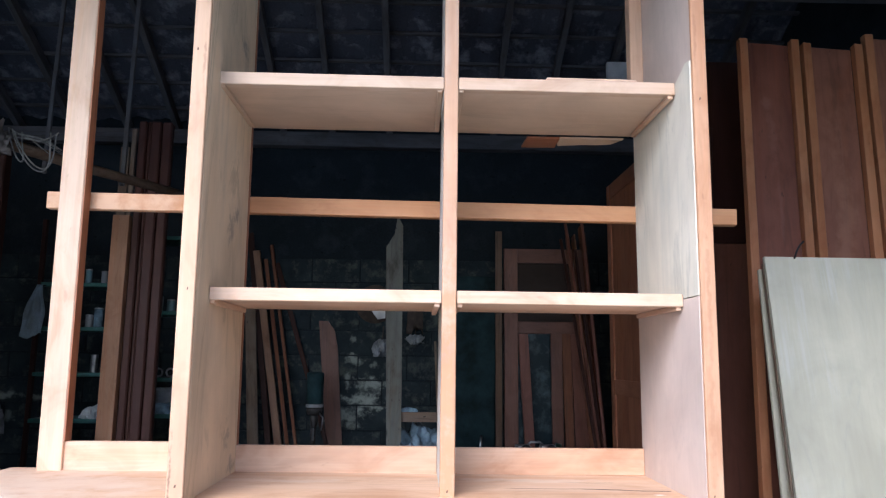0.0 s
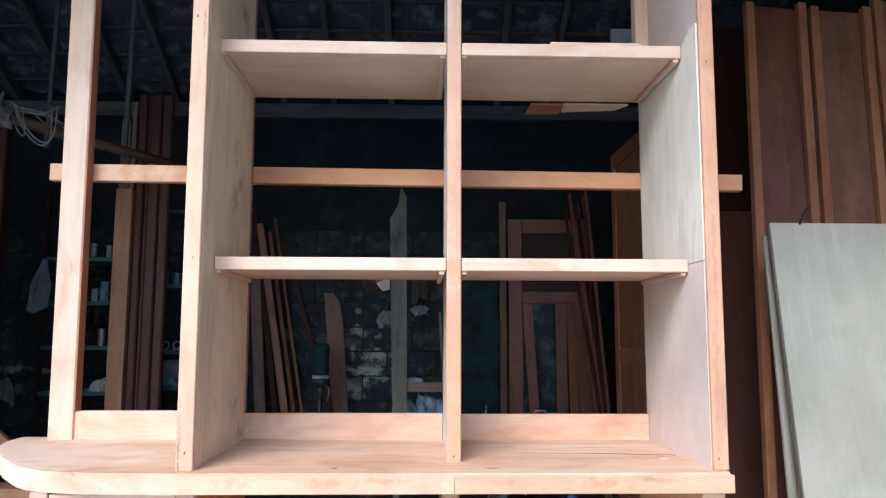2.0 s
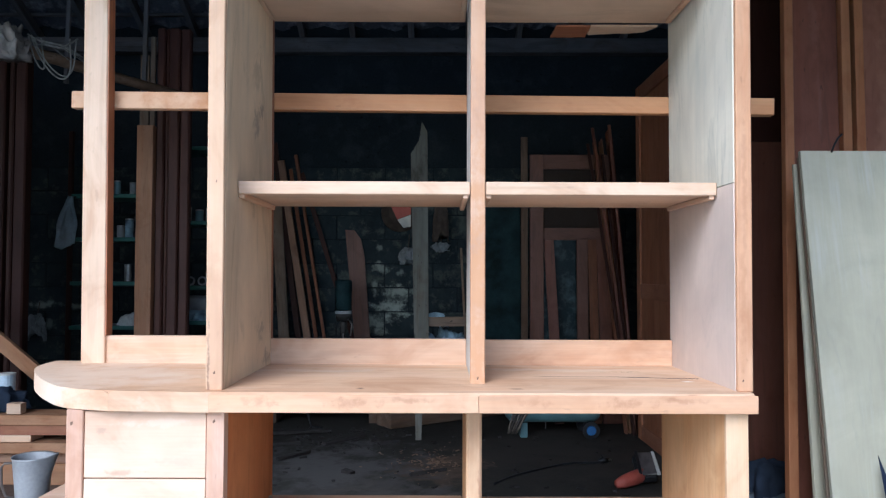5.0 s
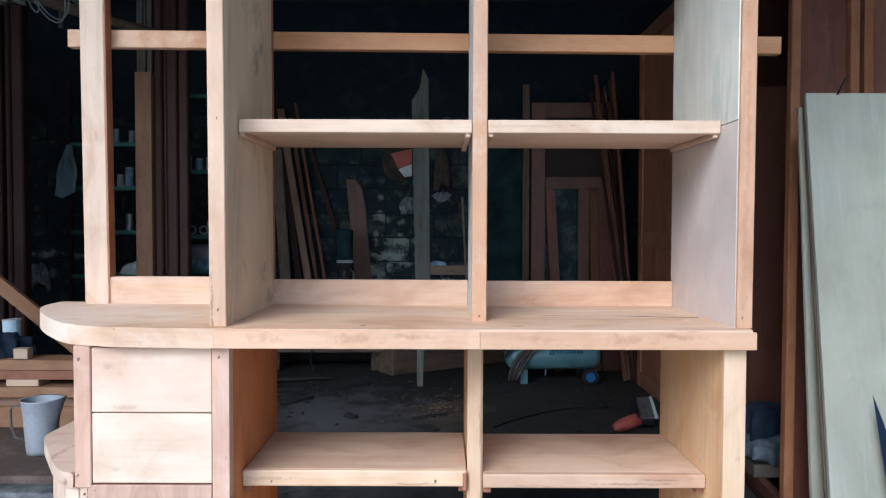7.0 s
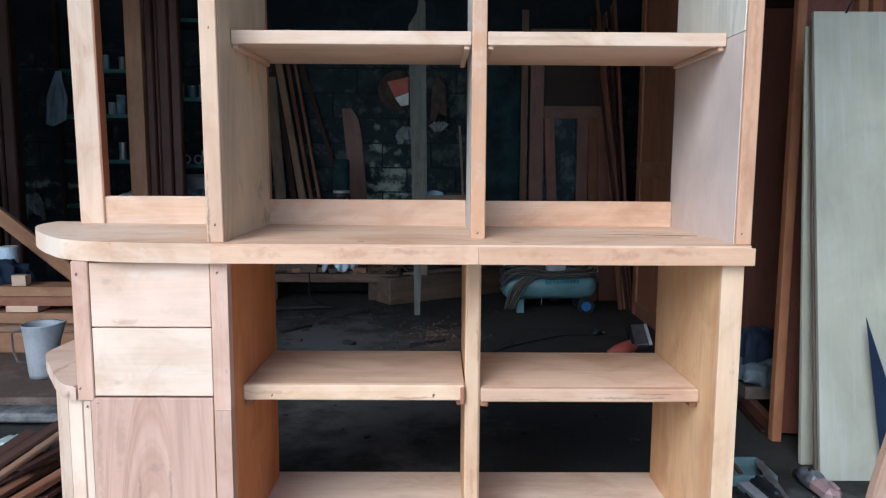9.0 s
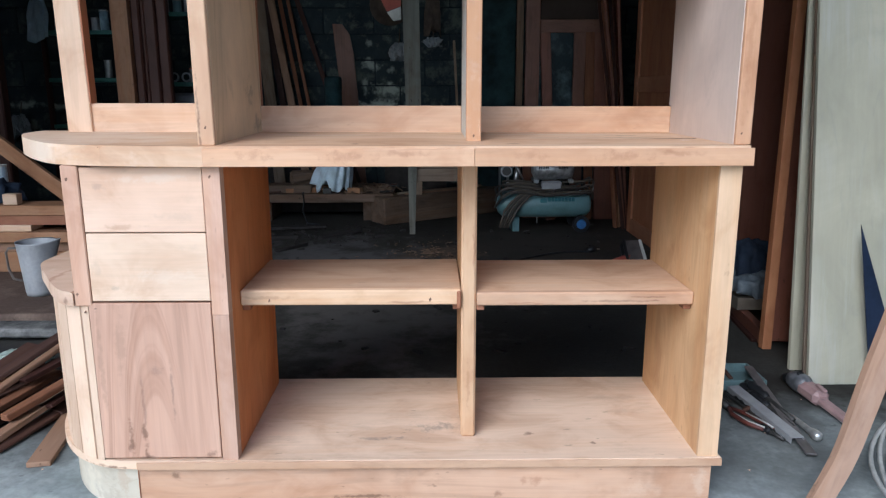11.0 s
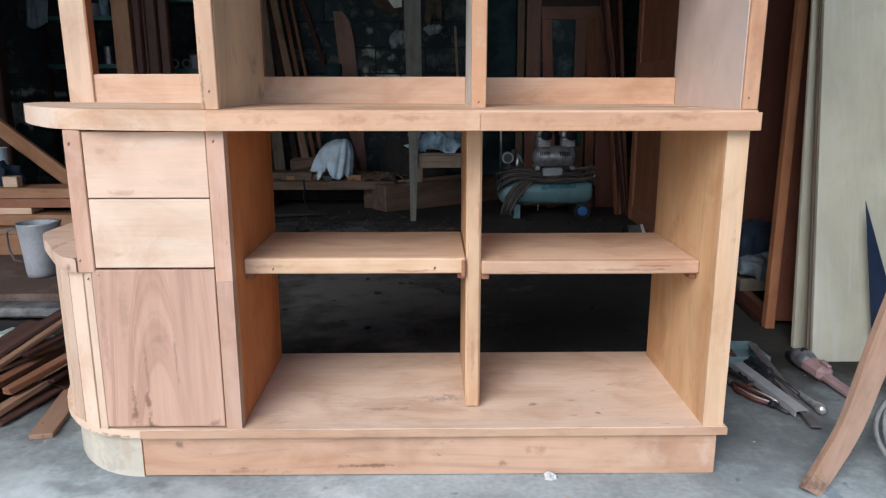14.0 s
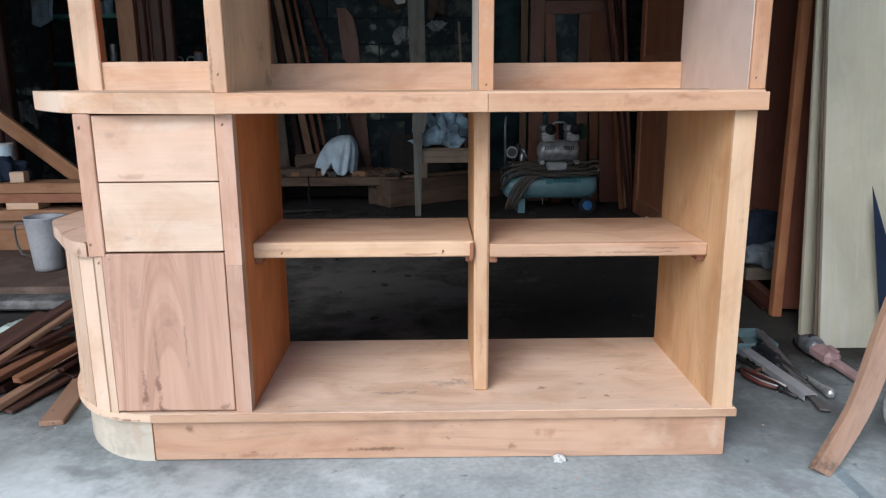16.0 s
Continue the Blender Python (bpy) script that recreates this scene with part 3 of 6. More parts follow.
M_ROPE = plain("grey_sisal_rope", (0.19, 0.19, 0.18), 0.9, 0, 0.4, 40.0)
M_CABLE = plain("white_cable", (0.46, 0.46, 0.43), 0.5, 0, 0.25, 20.0)
M_DUST = plain("dusty_wood_shavings", (0.225, 0.142, 0.088), 0.9, 0, 0.4, 30.0)
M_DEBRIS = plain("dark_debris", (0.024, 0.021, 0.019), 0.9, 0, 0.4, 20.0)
M_DARKBIT = plain("near_black_wood", (0.026, 0.022, 0.02), 0.9, 0, 0.4, 20.0)
M_STRAW = plain("brown_straw", (0.065, 0.047, 0.035), 0.85, 0, 0.4, 18.0)
M_GREEN = plain("green_plastic", (0.012, 0.07, 0.035), 0.4, 0, 0.3, 15.0)
# Opaque dark pane; the pale patches paint reflections in the glass.
M_DARKGLASS = concrete("dark_glass_painted_reflections", (0.022, 0.040, 0.047), (0.012, 0.022, 0.027), (0.11, 0.155, 0.165), 0.28)
M_CHANNEL = plain("satin_grey_channel", (0.40, 0.41, 0.42), 0.45, 0.35, 0.2, 20.0)
M_RULE = plain("dull_brown_steel", (0.17, 0.155, 0.15), 0.5, 0.4, 0.35, 18.0)
M_STRIP = plain("bluish_plastic_strip", (0.27, 0.33, 0.35), 0.5, 0, 0.3, 9.0)
M_GUARD = plain("smoky_grey_housing", (0.135, 0.140, 0.150), 0.35, 0, 0.6, 30.0)


# ---- mesh helpers ----
def empty(name, at, label, category, group="", kind=""):
    ob = new(name)
    ob.location = at
    ob.empty_display_size = 0.05
    return tagged(ob, label, category, group, kind)


def finish(name, bm, material, parent=None, label="", smooth=False):
    me = bpy.data.meshes.new(name)
    bmesh.ops.recalc_face_normals(bm, faces=bm.faces)
    bm.to_mesh(me)
    bm.free()
    if smooth:
        for p in me.polygons:
            p.use_smooth = True
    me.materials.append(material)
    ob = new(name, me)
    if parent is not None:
        ob.parent = parent
    return tagged(ob, label)


def place(ob, m):
    """Puts a part at a world pose under its unturned parents."""
    base = Vector((0, 0, 0))
    p = ob.parent
    while p is not None:
        base += p.location
        p = p.parent
    ob.matrix_basis = Matrix.Translation(-base) @ m
    return ob


def part(name, bm, material, parent, label="", smooth=False):
    """One mesh, given in world places, under a thing or under an unturned part."""
    return place(finish(name, bm, material, parent, label, smooth), Matrix.Identity(4))


def upright(name, bm, material, parent, label=""):
    """As part(), with the grain standing upright."""
    ob = finish(name, bm, material, parent, label)
    ob.data.transform(TURNS["z"].inverted())
    return place(ob, TURNS["z"])


def box_bm(dx, dy, dz, bevel=0.002, wonk=0.0):
    bm = bmesh.new()
    bmesh.ops.create_cube(bm, size=1.0)
    for v in bm.verts:
        v.co = Vector((v.co.x * dx, v.co.y * dy, v.co.z * dz))
        if wonk:
            v.co += Vector([random.uniform(-wonk, wonk) for _ in range(3)])
    b = min(bevel, 0.3 * min(dx, dy, dz))
    if b > 0:
        bmesh.ops.bevel(bm, geom=bm.edges[:], offset=b, segments=1, affect="EDGES")
    return bm


TURNS = {"x": Matrix.Identity(4), "y": pose(0, 0, 0, 0, 0, 90), "z": pose(0, 0, 0, 0, -90, 0)}


def slab(name, xs, ys, zs, material, parent, grain="x", label="", bevel=0.002, wonk=0.0, sub=None):
    """A straight piece between two x, y and z, its grain along one axis."""
    d = {"x": xs[1] - xs[0], "y": ys[1] - ys[0], "z": zs[1] - zs[0]}
    dims = {"x": (d["x"], d["y"], d["z"]), "y": (d["y"], d["x"], d["z"]), "z": (d["z"], d["y"], d["x"])}[grain]
    ob = finish(name, box_bm(*dims, bevel, wonk), material, parent, label)
    mid = Matrix.Translation((sum(xs) / 2, sum(ys) / 2, sum(zs) / 2))
    if parent is not None and parent.type != "EMPTY":
        ob.matrix_basis = parent.matrix_basis.inverted() @ Matrix.Translation(-parent.parent.location) @ mid @ TURNS[grain]
        return ob
    return place(ob, mid @ TURNS[grain])


def turned(p0, p1, side=(0, 0, 1)):
    """The pose halfway from p0 to p1 with local x along the line and local z near side."""
    p0, p1 = Vector(p0), Vector(p1)
    x = (p1 - p0).normalized()
    y = Vector(side).cross(x).normalized()
    z = x.cross(y)
    r = Matrix((x, y, z)).transposed().to_4x4()
    return Matrix.Translation((p0 + p1) / 2) @ r


def board(name, p0, p1, width, thick, material, parent=None, side=(0, 0, 1), label="", bevel=0.002, wonk=0.001):
    """A straight board from p0 to p1; thick is measured along side, width across it."""
    length = (Vector(p1) - Vector(p0)).length
    ob = finish(name, box_bm(length, width, thick, bevel, wonk), material, parent, label)
    m = turned(p0, p1, side)
    if parent is None:
        ob.matrix_basis = m
        return ob
    return place(ob, m)


def tube(bm, pts, r, sides=8, cap=True):
    """A round tube along points; r is one radius or one for each point."""
    pts = [Vector(p) for p in pts]
    rs = r if isinstance(r, (list, tuple)) else [r] * len(pts)
    rings, up = [], Vector((0.13, 0.21, 0.97))
    for i, p in enumerate(pts):
        d = (pts[min(i + 1, len(pts) - 1)] - pts[max(i - 1, 0)]).normalized()
        a = d.cross(up)
        if a.length < 1e-3:
            a = d.cross(Vector((1, 0, 0)))
        a.normalize()
        b = d.cross(a)
        rings.append([bm.verts.new(p + rs[i] * (math.cos(k * math.tau / sides) * a + math.sin(k * math.tau / sides) * b)) for k in range(sides)])
    for q, s in zip(rings, rings[1:]):
        for k in range(sides):
            bm.faces.new((q[k], q[(k + 1) % sides], s[(k + 1) % sides], s[k]))
    if cap:
        bm.faces.new(rings[0])
        bm.faces.new(rings[-1])
    return bm


def lathe(bm, profile, centre, sides=20):
    """Turns (radius, z) pairs round a vertical axis."""
    rings = []
    for r, z in profile:
        rings.append([bm.verts.new(Vector(centre) + Vector((r * math.cos(k * math.tau / sides), r * math.sin(k * math.tau / sides), z))) for k in range(sides)])
    for q, s in zip(rings, rings[1:]):
        for k in range(sides):
            bm.faces.new((q[k], q[(k + 1) % sides], s[(k + 1) % sides], s[k]))
    bm.faces.new(rings[0])
    bm.faces.new(rings[-1])
    return bm


def extrude_outline(pts, z0, z1, bevel=0.0):
    """A flat-topped solid from an outline in x and y."""
    bm = bmesh.new()
    low = [bm.verts.new((x, y, z0)) for x, y in pts]
    high = [bm.verts.new((x, y, z1)) for x, y in pts]
    n = len(pts)
    bm.faces.new(low)
    top = bm.faces.new(high)
    for k in range(n):
        bm.faces.new((low[k], low[(k + 1) % n], high[(k + 1) % n], high[k]))
    if bevel:
        bmesh.ops.bevel(bm, geom=list(top.edges), offset=bevel, segments=2, affect="EDGES")
    return bm


def rough_edge(p0, p1, n, amp, seed, chips=0):
    """Points from p0 to p1 with the small waves and chips of a hand-planed edge."""
    rnd = random.Random(seed)
    bad = {rnd.randrange(2, n - 2): rnd.uniform(2.0, 4.0) for _ in range(chips)}
    out = []
    for k in range(n + 1):
        a = k / n
        d = 0.0 if k in (0, n) else rnd.uniform(-amp, amp) + amp * bad.get(k, 0.0)
        out.append((p0[0] + (p1[0] - p0[0]) * a, p0[1] + (p1[1] - p0[1]) * a + d))
    return out


def smooth_line(pts, n=5):
    """A Catmull-Rom curve through points in the plane."""
    q = [pts[0]] + list(pts) + [pts[-1]]
    out = []
    for a, b, c, d in zip(q, q[1:], q[2:], q[3:]):
        for k in range(n):
            t = k / n
            out.append(tuple(0.5 * (2 * b[i] + (c[i] - a[i]) * t + (2 * a[i] - 5 * b[i] + 4 * c[i] - d[i]) * t**2 + (3 * b[i] - a[i] - 3 * c[i] + d[i]) * t**3) for i in (0, 1)))
    return out + [tuple(pts[-1])]


def arc(cx, cy, rx, ry, a0, a1, n):
    """Points of an ellipse, angles in degrees from +x."""
    return [(cx + rx * math.cos(radians(a0 + (a1 - a0) * k / n)), cy + ry * math.sin(radians(a0 + (a1 - a0) * k / n))) for k in range(n + 1)]


def drape(centre, size, seed, folds=7, sag=0.25, hem=0.0, crumple=0.0):
    """A heap or hang of cloth: a closed dome with sharp folds running down it and an uneven hem."""
    rnd = random.Random(seed)
    ph = [rnd.uniform(0, 6.28) for _ in range(5)]
    bm = bmesh.new()
    n, k = 64, 20
    rows = []
    for j in range(k + 1):
        v = j / k
        row = []
        for i in range(n):
            a = i * math.tau / n
            q = Vector((math.cos(a), math.sin(a), 0.35 * v)) * (0.33 * folds) + Vector((seed * 1.7, ph[0], ph[1]))
            ridge = abs(noise.noise(q)) + 0.5 * abs(noise.noise(q * 2.1))
            fold = 0.75 * (ridge - 0.26) + 0.05 * math.sin(folds * a + ph[1] - 3 * v)
            rad = math.sin(min(1.0, 0.10 + v) * math.pi / 2) * (1 + fold * (0.25 + 0.75 * v))
            low = hem * max(0.0, 0.5 + 0.5 * math.sin(2 * a + ph[3]) + 0.3 * math.sin(5 * a + ph[4]))
            z = (1 - (1 - low) * v**2.3) * (1 + 0.07 * math.sin(2 * a + ph[2]) * (1 - v))
            p = Vector((rad * math.cos(a) * size[0] / 2, rad * math.sin(a) * size[1] / 2, max(0.0, z) * size[2]))
            p += 0.10 * min(size) * Vector(noise.noise_vector(p * (2.2 / min(size)) + Vector((seed, 0, 0))))
            p += 0.05 * min(size) * Vector(noise.noise_vector(p * (6.0 / min(size)) + Vector((0, seed, 0))))
            if crumple:
                q = p * (3.2 / max(size)) + Vector((seed, seed, 0))
                ridge = (1 - 2 * abs(noise.noise(q))) + 0.5 * (1 - 2 * abs(noise.noise(q * 2.3 + Vector((3, 1, 5)))))
                p *= 1 + crumple * (ridge - 0.9)
                p += crumple * 0.3 * min(size) * Vector(noise.noise_vector(q * 1.8))
            p.z = max(p.z, 0.0)
            row.append(bm.verts.new(Vector(centre) + p))
        rows.append(row)
    for a, b in zip(rows, rows[1:]):
        for i in range(n):
            bm.faces.new((a[i], a[(i + 1) % n], b[(i + 1) % n], b[i]))
    bm.faces.new(rows[0])
    bm.faces.new(rows[-1])
    return bm


# ---- structure ----
bm = bmesh.new()
N = 24
xs_ = [-300, -60, -20, -8] + [-6 + 0.5 * i for i in range(21)] + [8, 20, 60, 300]
ys_ = [-300, -60, -20, -8] + [-4 + 0.5 * i for i in range(19)] + [8, 20, 60, 300]
grid = [[bm.verts.new((x, y, 0.0)) for y in ys_] for x in xs_]
for i in range(len(xs_) - 1):
    for j in range(len(ys_) - 1):
        bm.faces.new((grid[i][j], grid[i + 1][j], grid[i + 1][j + 1], grid[i][j + 1]))
tagged(finish("ground", bm, M_GROUND), "worn grey concrete floor, stained, inner shade in its colour", "ground", kind="structure")

WALL_Y = 4.42


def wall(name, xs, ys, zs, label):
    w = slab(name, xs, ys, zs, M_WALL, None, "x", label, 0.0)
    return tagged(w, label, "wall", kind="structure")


wall_back = wall("wall_back", (-4.6, 2.9), (WALL_Y, WALL_Y + 0.2), (0, 3.3), "near-black concrete block wall at the back")
wall("wall_left", (-4.6, -4.4), (-0.3, WALL_Y), (0, 4.0), "dark rendered side wall added out of view")
# Runs forward out of view, added to shade the right-hand sheets and floor.
wall("wall_right", (2.7, 2.9), (-2.6, WALL_Y), (0, 4.0), "dark rendered side wall added out of view")

# the roof: a back slope of clay tiles on battens and rafters, and an added front slope out of view
RIDGE_Y, SLOPE, EAVE_Y, EAVE_Z = 1.3, 0.53, 4.65, 2.97


def roof_z(y):
    return EAVE_Z + (EAVE_Y - y) * SLOPE if y > RIDGE_Y else EAVE_Z + (EAVE_Y - RIDGE_Y) * SLOPE - (RIDGE_Y - y) * 1.0


def tile_field(y0, y1, lift):
    """Courses of slightly curved tiles, seen from below, joined into one mesh."""
    bm = bmesh.new()
    rnd = random.Random(5)
    step, wide = 0.235, 0.235
    n = int(abs(y1 - y0) / step)
    s = 1 if y1 > y0 else -1
    for j in range(n):
        for i in range(int(7.6 / wide)):
            x = -4.65 + i * wide + rnd.uniform(-0.008, 0.008)
            ya, yb = y0 + s * j * step, y0 + s * (j + 1.12) * step
            za, zb = roof_z(ya) + lift, roof_z(yb) + lift - 0.03
            t = rnd.uniform(-0.01, 0.012)
            row = []
            for y, z in ((ya, za), (yb, zb)):
                row.append([bm.verts.new((x + wide * 1.03 * k / 4, y, z + t + 0.018 * math.sin(k / 4 * math.tau))) for k in range(5)])
            low = [[bm.verts.new(v.co + Vector((0, 0, 0.014))) for v in r] for r in row]
            for k in range(4):
                bm.faces.new((row[0][k], row[0][k + 1], row[1][k + 1], row[1][k]))
                bm.faces.new((low[0][k], low[1][k], low[1][k + 1], low[0][k + 1]))
                bm.faces.new((row[1][k], row[1][k + 1], low[1][k + 1], low[1][k]))
                bm.faces.new((row[0][k], low[0][k], low[0][k + 1], row[0][k + 1]))
    return bm


roof = tagged(finish("ceiling", tile_field(RIDGE_Y, EAVE_Y, 0.09), M_TILE), "underside of a bluish clay tile roof, haze in its colour", "roof", kind="structure")
# Unseen front slope, added so that its low eave dims the interior.
tagged(finish("ceiling_front", tile_field(RIDGE_Y, -0.9, 0.09), M_TILE), "underside of a bluish clay tile roof, haze in its colour", "roof", kind="structure")
bm = bmesh.new()
for y0, y1 in ((RIDGE_Y, EAVE_Y), (RIDGE_Y, -0.9)):
    a = [bm.verts.new((x, y, roof_z(y) + 0.16)) for x, y in ((-4.65, y0), (2.95, y0), (2.95, y1), (-4.65, y1))]
    b = [bm.verts.new(v.co + Vector((0, 0, 0.03))) for v in a]
    bm.faces.new(a)
    bm.faces.new(b)
    for k in range(4):
        bm.faces.new((a[k], a[(k + 1) % 4], b[(k + 1) % 4], b[k]))
tagged(finish("roof", bm, M_TILE), "dark outer skin of the tile roof", "roof", kind="structure")
frame_ob = empty("roof_frame", (0, 0, 2.9), "dark timber rafters and battens under the roof tiles", "roof frame", kind="structure")
rnd = random.Random(3)
for i in range(17):
    x = -4.3 + i * 0.44 + rnd.uniform(-0.03, 0.03)
    for y1 in (EAVE_Y, -0.85):
        s = 0.02 if y1 > RIDGE_Y else -0.02
        board("rafter", (x, RIDGE_Y + s, roof_z(RIDGE_Y) - 0.04), (x + rnd.uniform(-0.03, 0.03), y1, roof_z(y1) - 0.04), 0.045, 0.08, W_ROOF, frame_ob, wonk=0.004)
for j in range(14):
    y = RIDGE_Y + 0.12 + j * 0.235
    board("batten", (-4.6, y, roof_z(y) + 0.03), (2.9, y, roof_z(y) + 0.03 + rnd.uniform(-0.01, 0.01)), 0.035, 0.022, W_ROOF, frame_ob)
board("tie_beam", (-4.38, 2.0, 3.15), (2.68, 2.0, 3.2), 0.10, 0.14, W_ROOF, frame_ob)
board("wall_plate", (-4.38, WALL_Y - 0.06, 3.0), (2.68, WALL_Y - 0.06, 3.0), 0.10, 0.12, W_ROOF, frame_ob)
for x, y, z0 in ((-1.78, 2.57, 2.15), (-2.51, 3.1, 2.35)):
    board("hanger", (x - 0.02, y, z0), (x + 0.01, y, roof_z(y) - 0.02), 0.025, 0.02, W_ROOF, frame_ob, (0, 1, 0))

# ---- the cabinet ----
H0, H1 = 0.815, 0.858          # underside and top of the counter
BACK = 0.455
cab = empty("display_cabinet", (-0.2, 0.2, 0.002), "unfinished raw-wood display cabinet with open shelves and rounded end", "cabinet")

# plinth and bottom board
plin = extrude_outline([(0.566, 0.44), (-0.78, 0.44), (-0.79, 0.012), (0.566, 0.004)], 0.003, 0.1065, 0.0)
part("plinth", plin, W_PLANKPLINTH, cab, "pinkish plank plinth with stains")
curve = arc(-0.79, 0.455, 0.29, 0.442, 270, 180, 18)
part("plinth_end", extrude_outline(curve + [(-1.08, 0.44), (-0.781, 0.44)], -0.008, 0.1065), P_PLINTH, cab, "bent greyish plywood plinth corner")
slab("plinth_joint", (-0.7915, -0.7895), (0.0095, 0.016), (0.002, 0.106), W_STILE, cab, "z")
foot = [(0.586, 0.485)] + rough_edge((0.586, -0.006), (-0.785, -0.002), 64, 0.0006, 5, 4) + arc(-0.80, 0.46, 0.305, 0.462, 270, 180, 20) + [(-1.105, 0.485)]
part("bottom_board", extrude_outline(foot, 0.107, 0.128, 0.003), W_FLOORBOARD, cab, "pale plywood bottom board with lipped front")

slab("board_lip", (-0.785, 0.5855), (-0.0092, -0.0055), (0.1075, 0.1262), W_BOARDLIP, cab, "x", "orange-tinged lip of the bottom board", 0.001)

# counter
end = smooth_line([(-0.79, -0.020), (-0.90, 0.012), (-0.985, 0.095), (-1.05, 0.178), (-1.098, 0.25), (-1.132, 0.315), (-1.153, 0.385), (-1.158, 0.475)])
top = [(-0.60, 0.475), (0.589, 0.475)] + rough_edge((0.589, -0.022), (-0.77, -0.0205), 48, 0.0005, 6, 4) + end
bm = extrude_outline(top, H0, H1, 0.006)
for v in bm.verts:
    v.co.z += 0.012 * max(0.0, -0.60 - v.co.x)
counter = part("countertop", bm, W_COUNTER, cab, "thick pinkish counter board with rounded end")
for x0, x1 in ((-0.576, -0.0045), (-0.0035, 0.589)):
    slab("front_lip", (x0, x1), (-0.0250, -0.0218), (H0 + 0.0005, H1 - 0.0045), W_FRONTLIP, cab, "x", "orange-tinged front lip of the counter", 0.001)
rnd = random.Random(17)
for x0, x1, y0, y1, wide in ((0.148, 0.541, 0.228, 0.194, 0.0022), (0.30, 0.43, 0.318, 0.312, 0.0008)):
    bm = bmesh.new()
    edge = []
    drift = 0.0
    for k in range(27):
        a = k / 26
        drift += rnd.uniform(-0.0028, 0.0028)
        w = wide * (0.25 + math.sin(a * math.pi)) * rnd.uniform(0.4, 1.2)
        x, y = x0 + (x1 - x0) * a, y0 + (y1 - y0) * a + drift
        edge.append([bm.verts.new((x, y + s * w, H1 + z)) for s, z in ((-1, -0.002), (1, -0.002), (1, 0.0010), (-1, 0.0010))])
    for p, q in zip(edge, edge[1:]):
        for i in range(4):
            bm.faces.new((p[i], p[(i + 1) % 4], q[(i + 1) % 4], q[i]))
    bm.faces.new(edge[0])
    bm.faces.new(edge[-1])
    part("counter_crack", bm, M_GAP, cab)

# drawer and door end
slab("stile", (-0.888, -0.851), (0.0, 0.035), (0.504, H0 + 0.002), W_MAUVE, cab, "z")
slab("stile", (-0.586, -0.549), (0.0, 0.03), (0.483, H0), W_MAUVE, cab, "z", "", 0.0004)
slab("stile", (-0.586, -0.5495), (0.0, 0.03), (0.128, 0.4826), W_MAUVE, cab, "z", "lower length of the stile", 0.0004)
for z0, z1 in ((0.671, 0.813), (0.515, 0.668)):
    slab("drawer_front", (-0.849, -0.588), (0.002, 0.022), (z0, z1), W_DRAWER1 if z0 > 0.6 else W_DRAWER2, cab, "x", "pale cream drawer front without a pull", 0.0015)
slab("door", (-0.860, -0.589), (0.0015, 0.021), (0.134, 0.510), W_DOOR, cab, "z", "dark-figured flush door", 0.0015)
# Near-black board added behind the fronts, so their gaps look shaded.
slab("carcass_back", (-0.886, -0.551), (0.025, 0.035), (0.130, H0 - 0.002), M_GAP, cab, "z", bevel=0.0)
slab("end_panel", (-0.885, -0.866), (0.036, BACK), (0.535, H0), W_FRAME, cab, "z")
slab("rear_panel", (-0.866, -0.57), (BACK - 0.02, BACK - 0.005), (0.128, H0), W_RED, cab, "z")
slab("inner_side", (-0.569, -0.549), (0.031, BACK), (0.128, H0), W_RED, cab, "z", "reddish side board of the open bay", 0.001)

# rounded end: side shelf and bent row of slats
sh = [(-0.842, 0.44), (-0.842, 0.037), (-0.889, 0.037)] + smooth_line([(-0.889, -0.004), (-0.925, 0.014), (-0.968, 0.064), (-1.03, 0.155), (-1.075, 0.222), (-1.101, 0.27), (-1.108, 0.315), (-1.104, 0.44)], 4)
part("side_shelf", extrude_outline(sh, 0.506, 0.538, 0.004), W_SIDESHELF, cab, "rounded open side shelf", False)
slats = arc(-0.80, 0.455, 0.284, 0.468, 253.2, 182, 7)
for (xa, ya), (xb, yb) in zip(slats, slats[1:]):
    d = Vector((xb - xa, yb - ya, 0)).normalized() * 0.0016
    o = Vector((-d.y, d.x, 0)).normalized() * -0.014
    a, b = Vector((xa, ya, 0)) + d, Vector((xb, yb, 0)) - d
    q = [(a.x, a.y), (b.x, b.y), (b.x + o.x, b.y + o.y), (a.x + o.x, a.y + o.y)]
    upright("slat", extrude_outline(q, 0.128, 0.506), W_CREAM, cab)
upright("filler_strip", extrude_outline([(-0.8612, 0.003), (-0.8795, 0.0085), (-0.878, 0.0200), (-0.8612, 0.016)], 0.128, 0.506), W_CREAM, cab)
# Near-black core added behind the slats in place of the shade inside.
inner = arc(-0.80, 0.455, 0.250, 0.430, 257, 182, 10)
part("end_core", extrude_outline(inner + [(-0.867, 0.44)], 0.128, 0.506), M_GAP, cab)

# open lower bays
slab("side_lip", (0.5288, 0.577), (0.0, 0.010), (0.128, H0), W_SIDELIP, cab, "z", "pale front edge of the side", 0.0006)
slab("side_board", (0.529, 0.549), (0.0102, BACK), (0.128, H0), W_YEL, cab, "z", "yellowish side board of the open bay", 0.0)
slab("divider", (-0.024, 0.008), (0.126, BACK), (0.128, H0), W_YEL, cab, "z", "vertical divider board of the lower bays", 0.001)
slab("divider_edge", (-0.026, 0.010), (0.105, 0.126), (0.1285, H0), W_LIP, cab, "z", "pale front lip of the divider", 0.005)
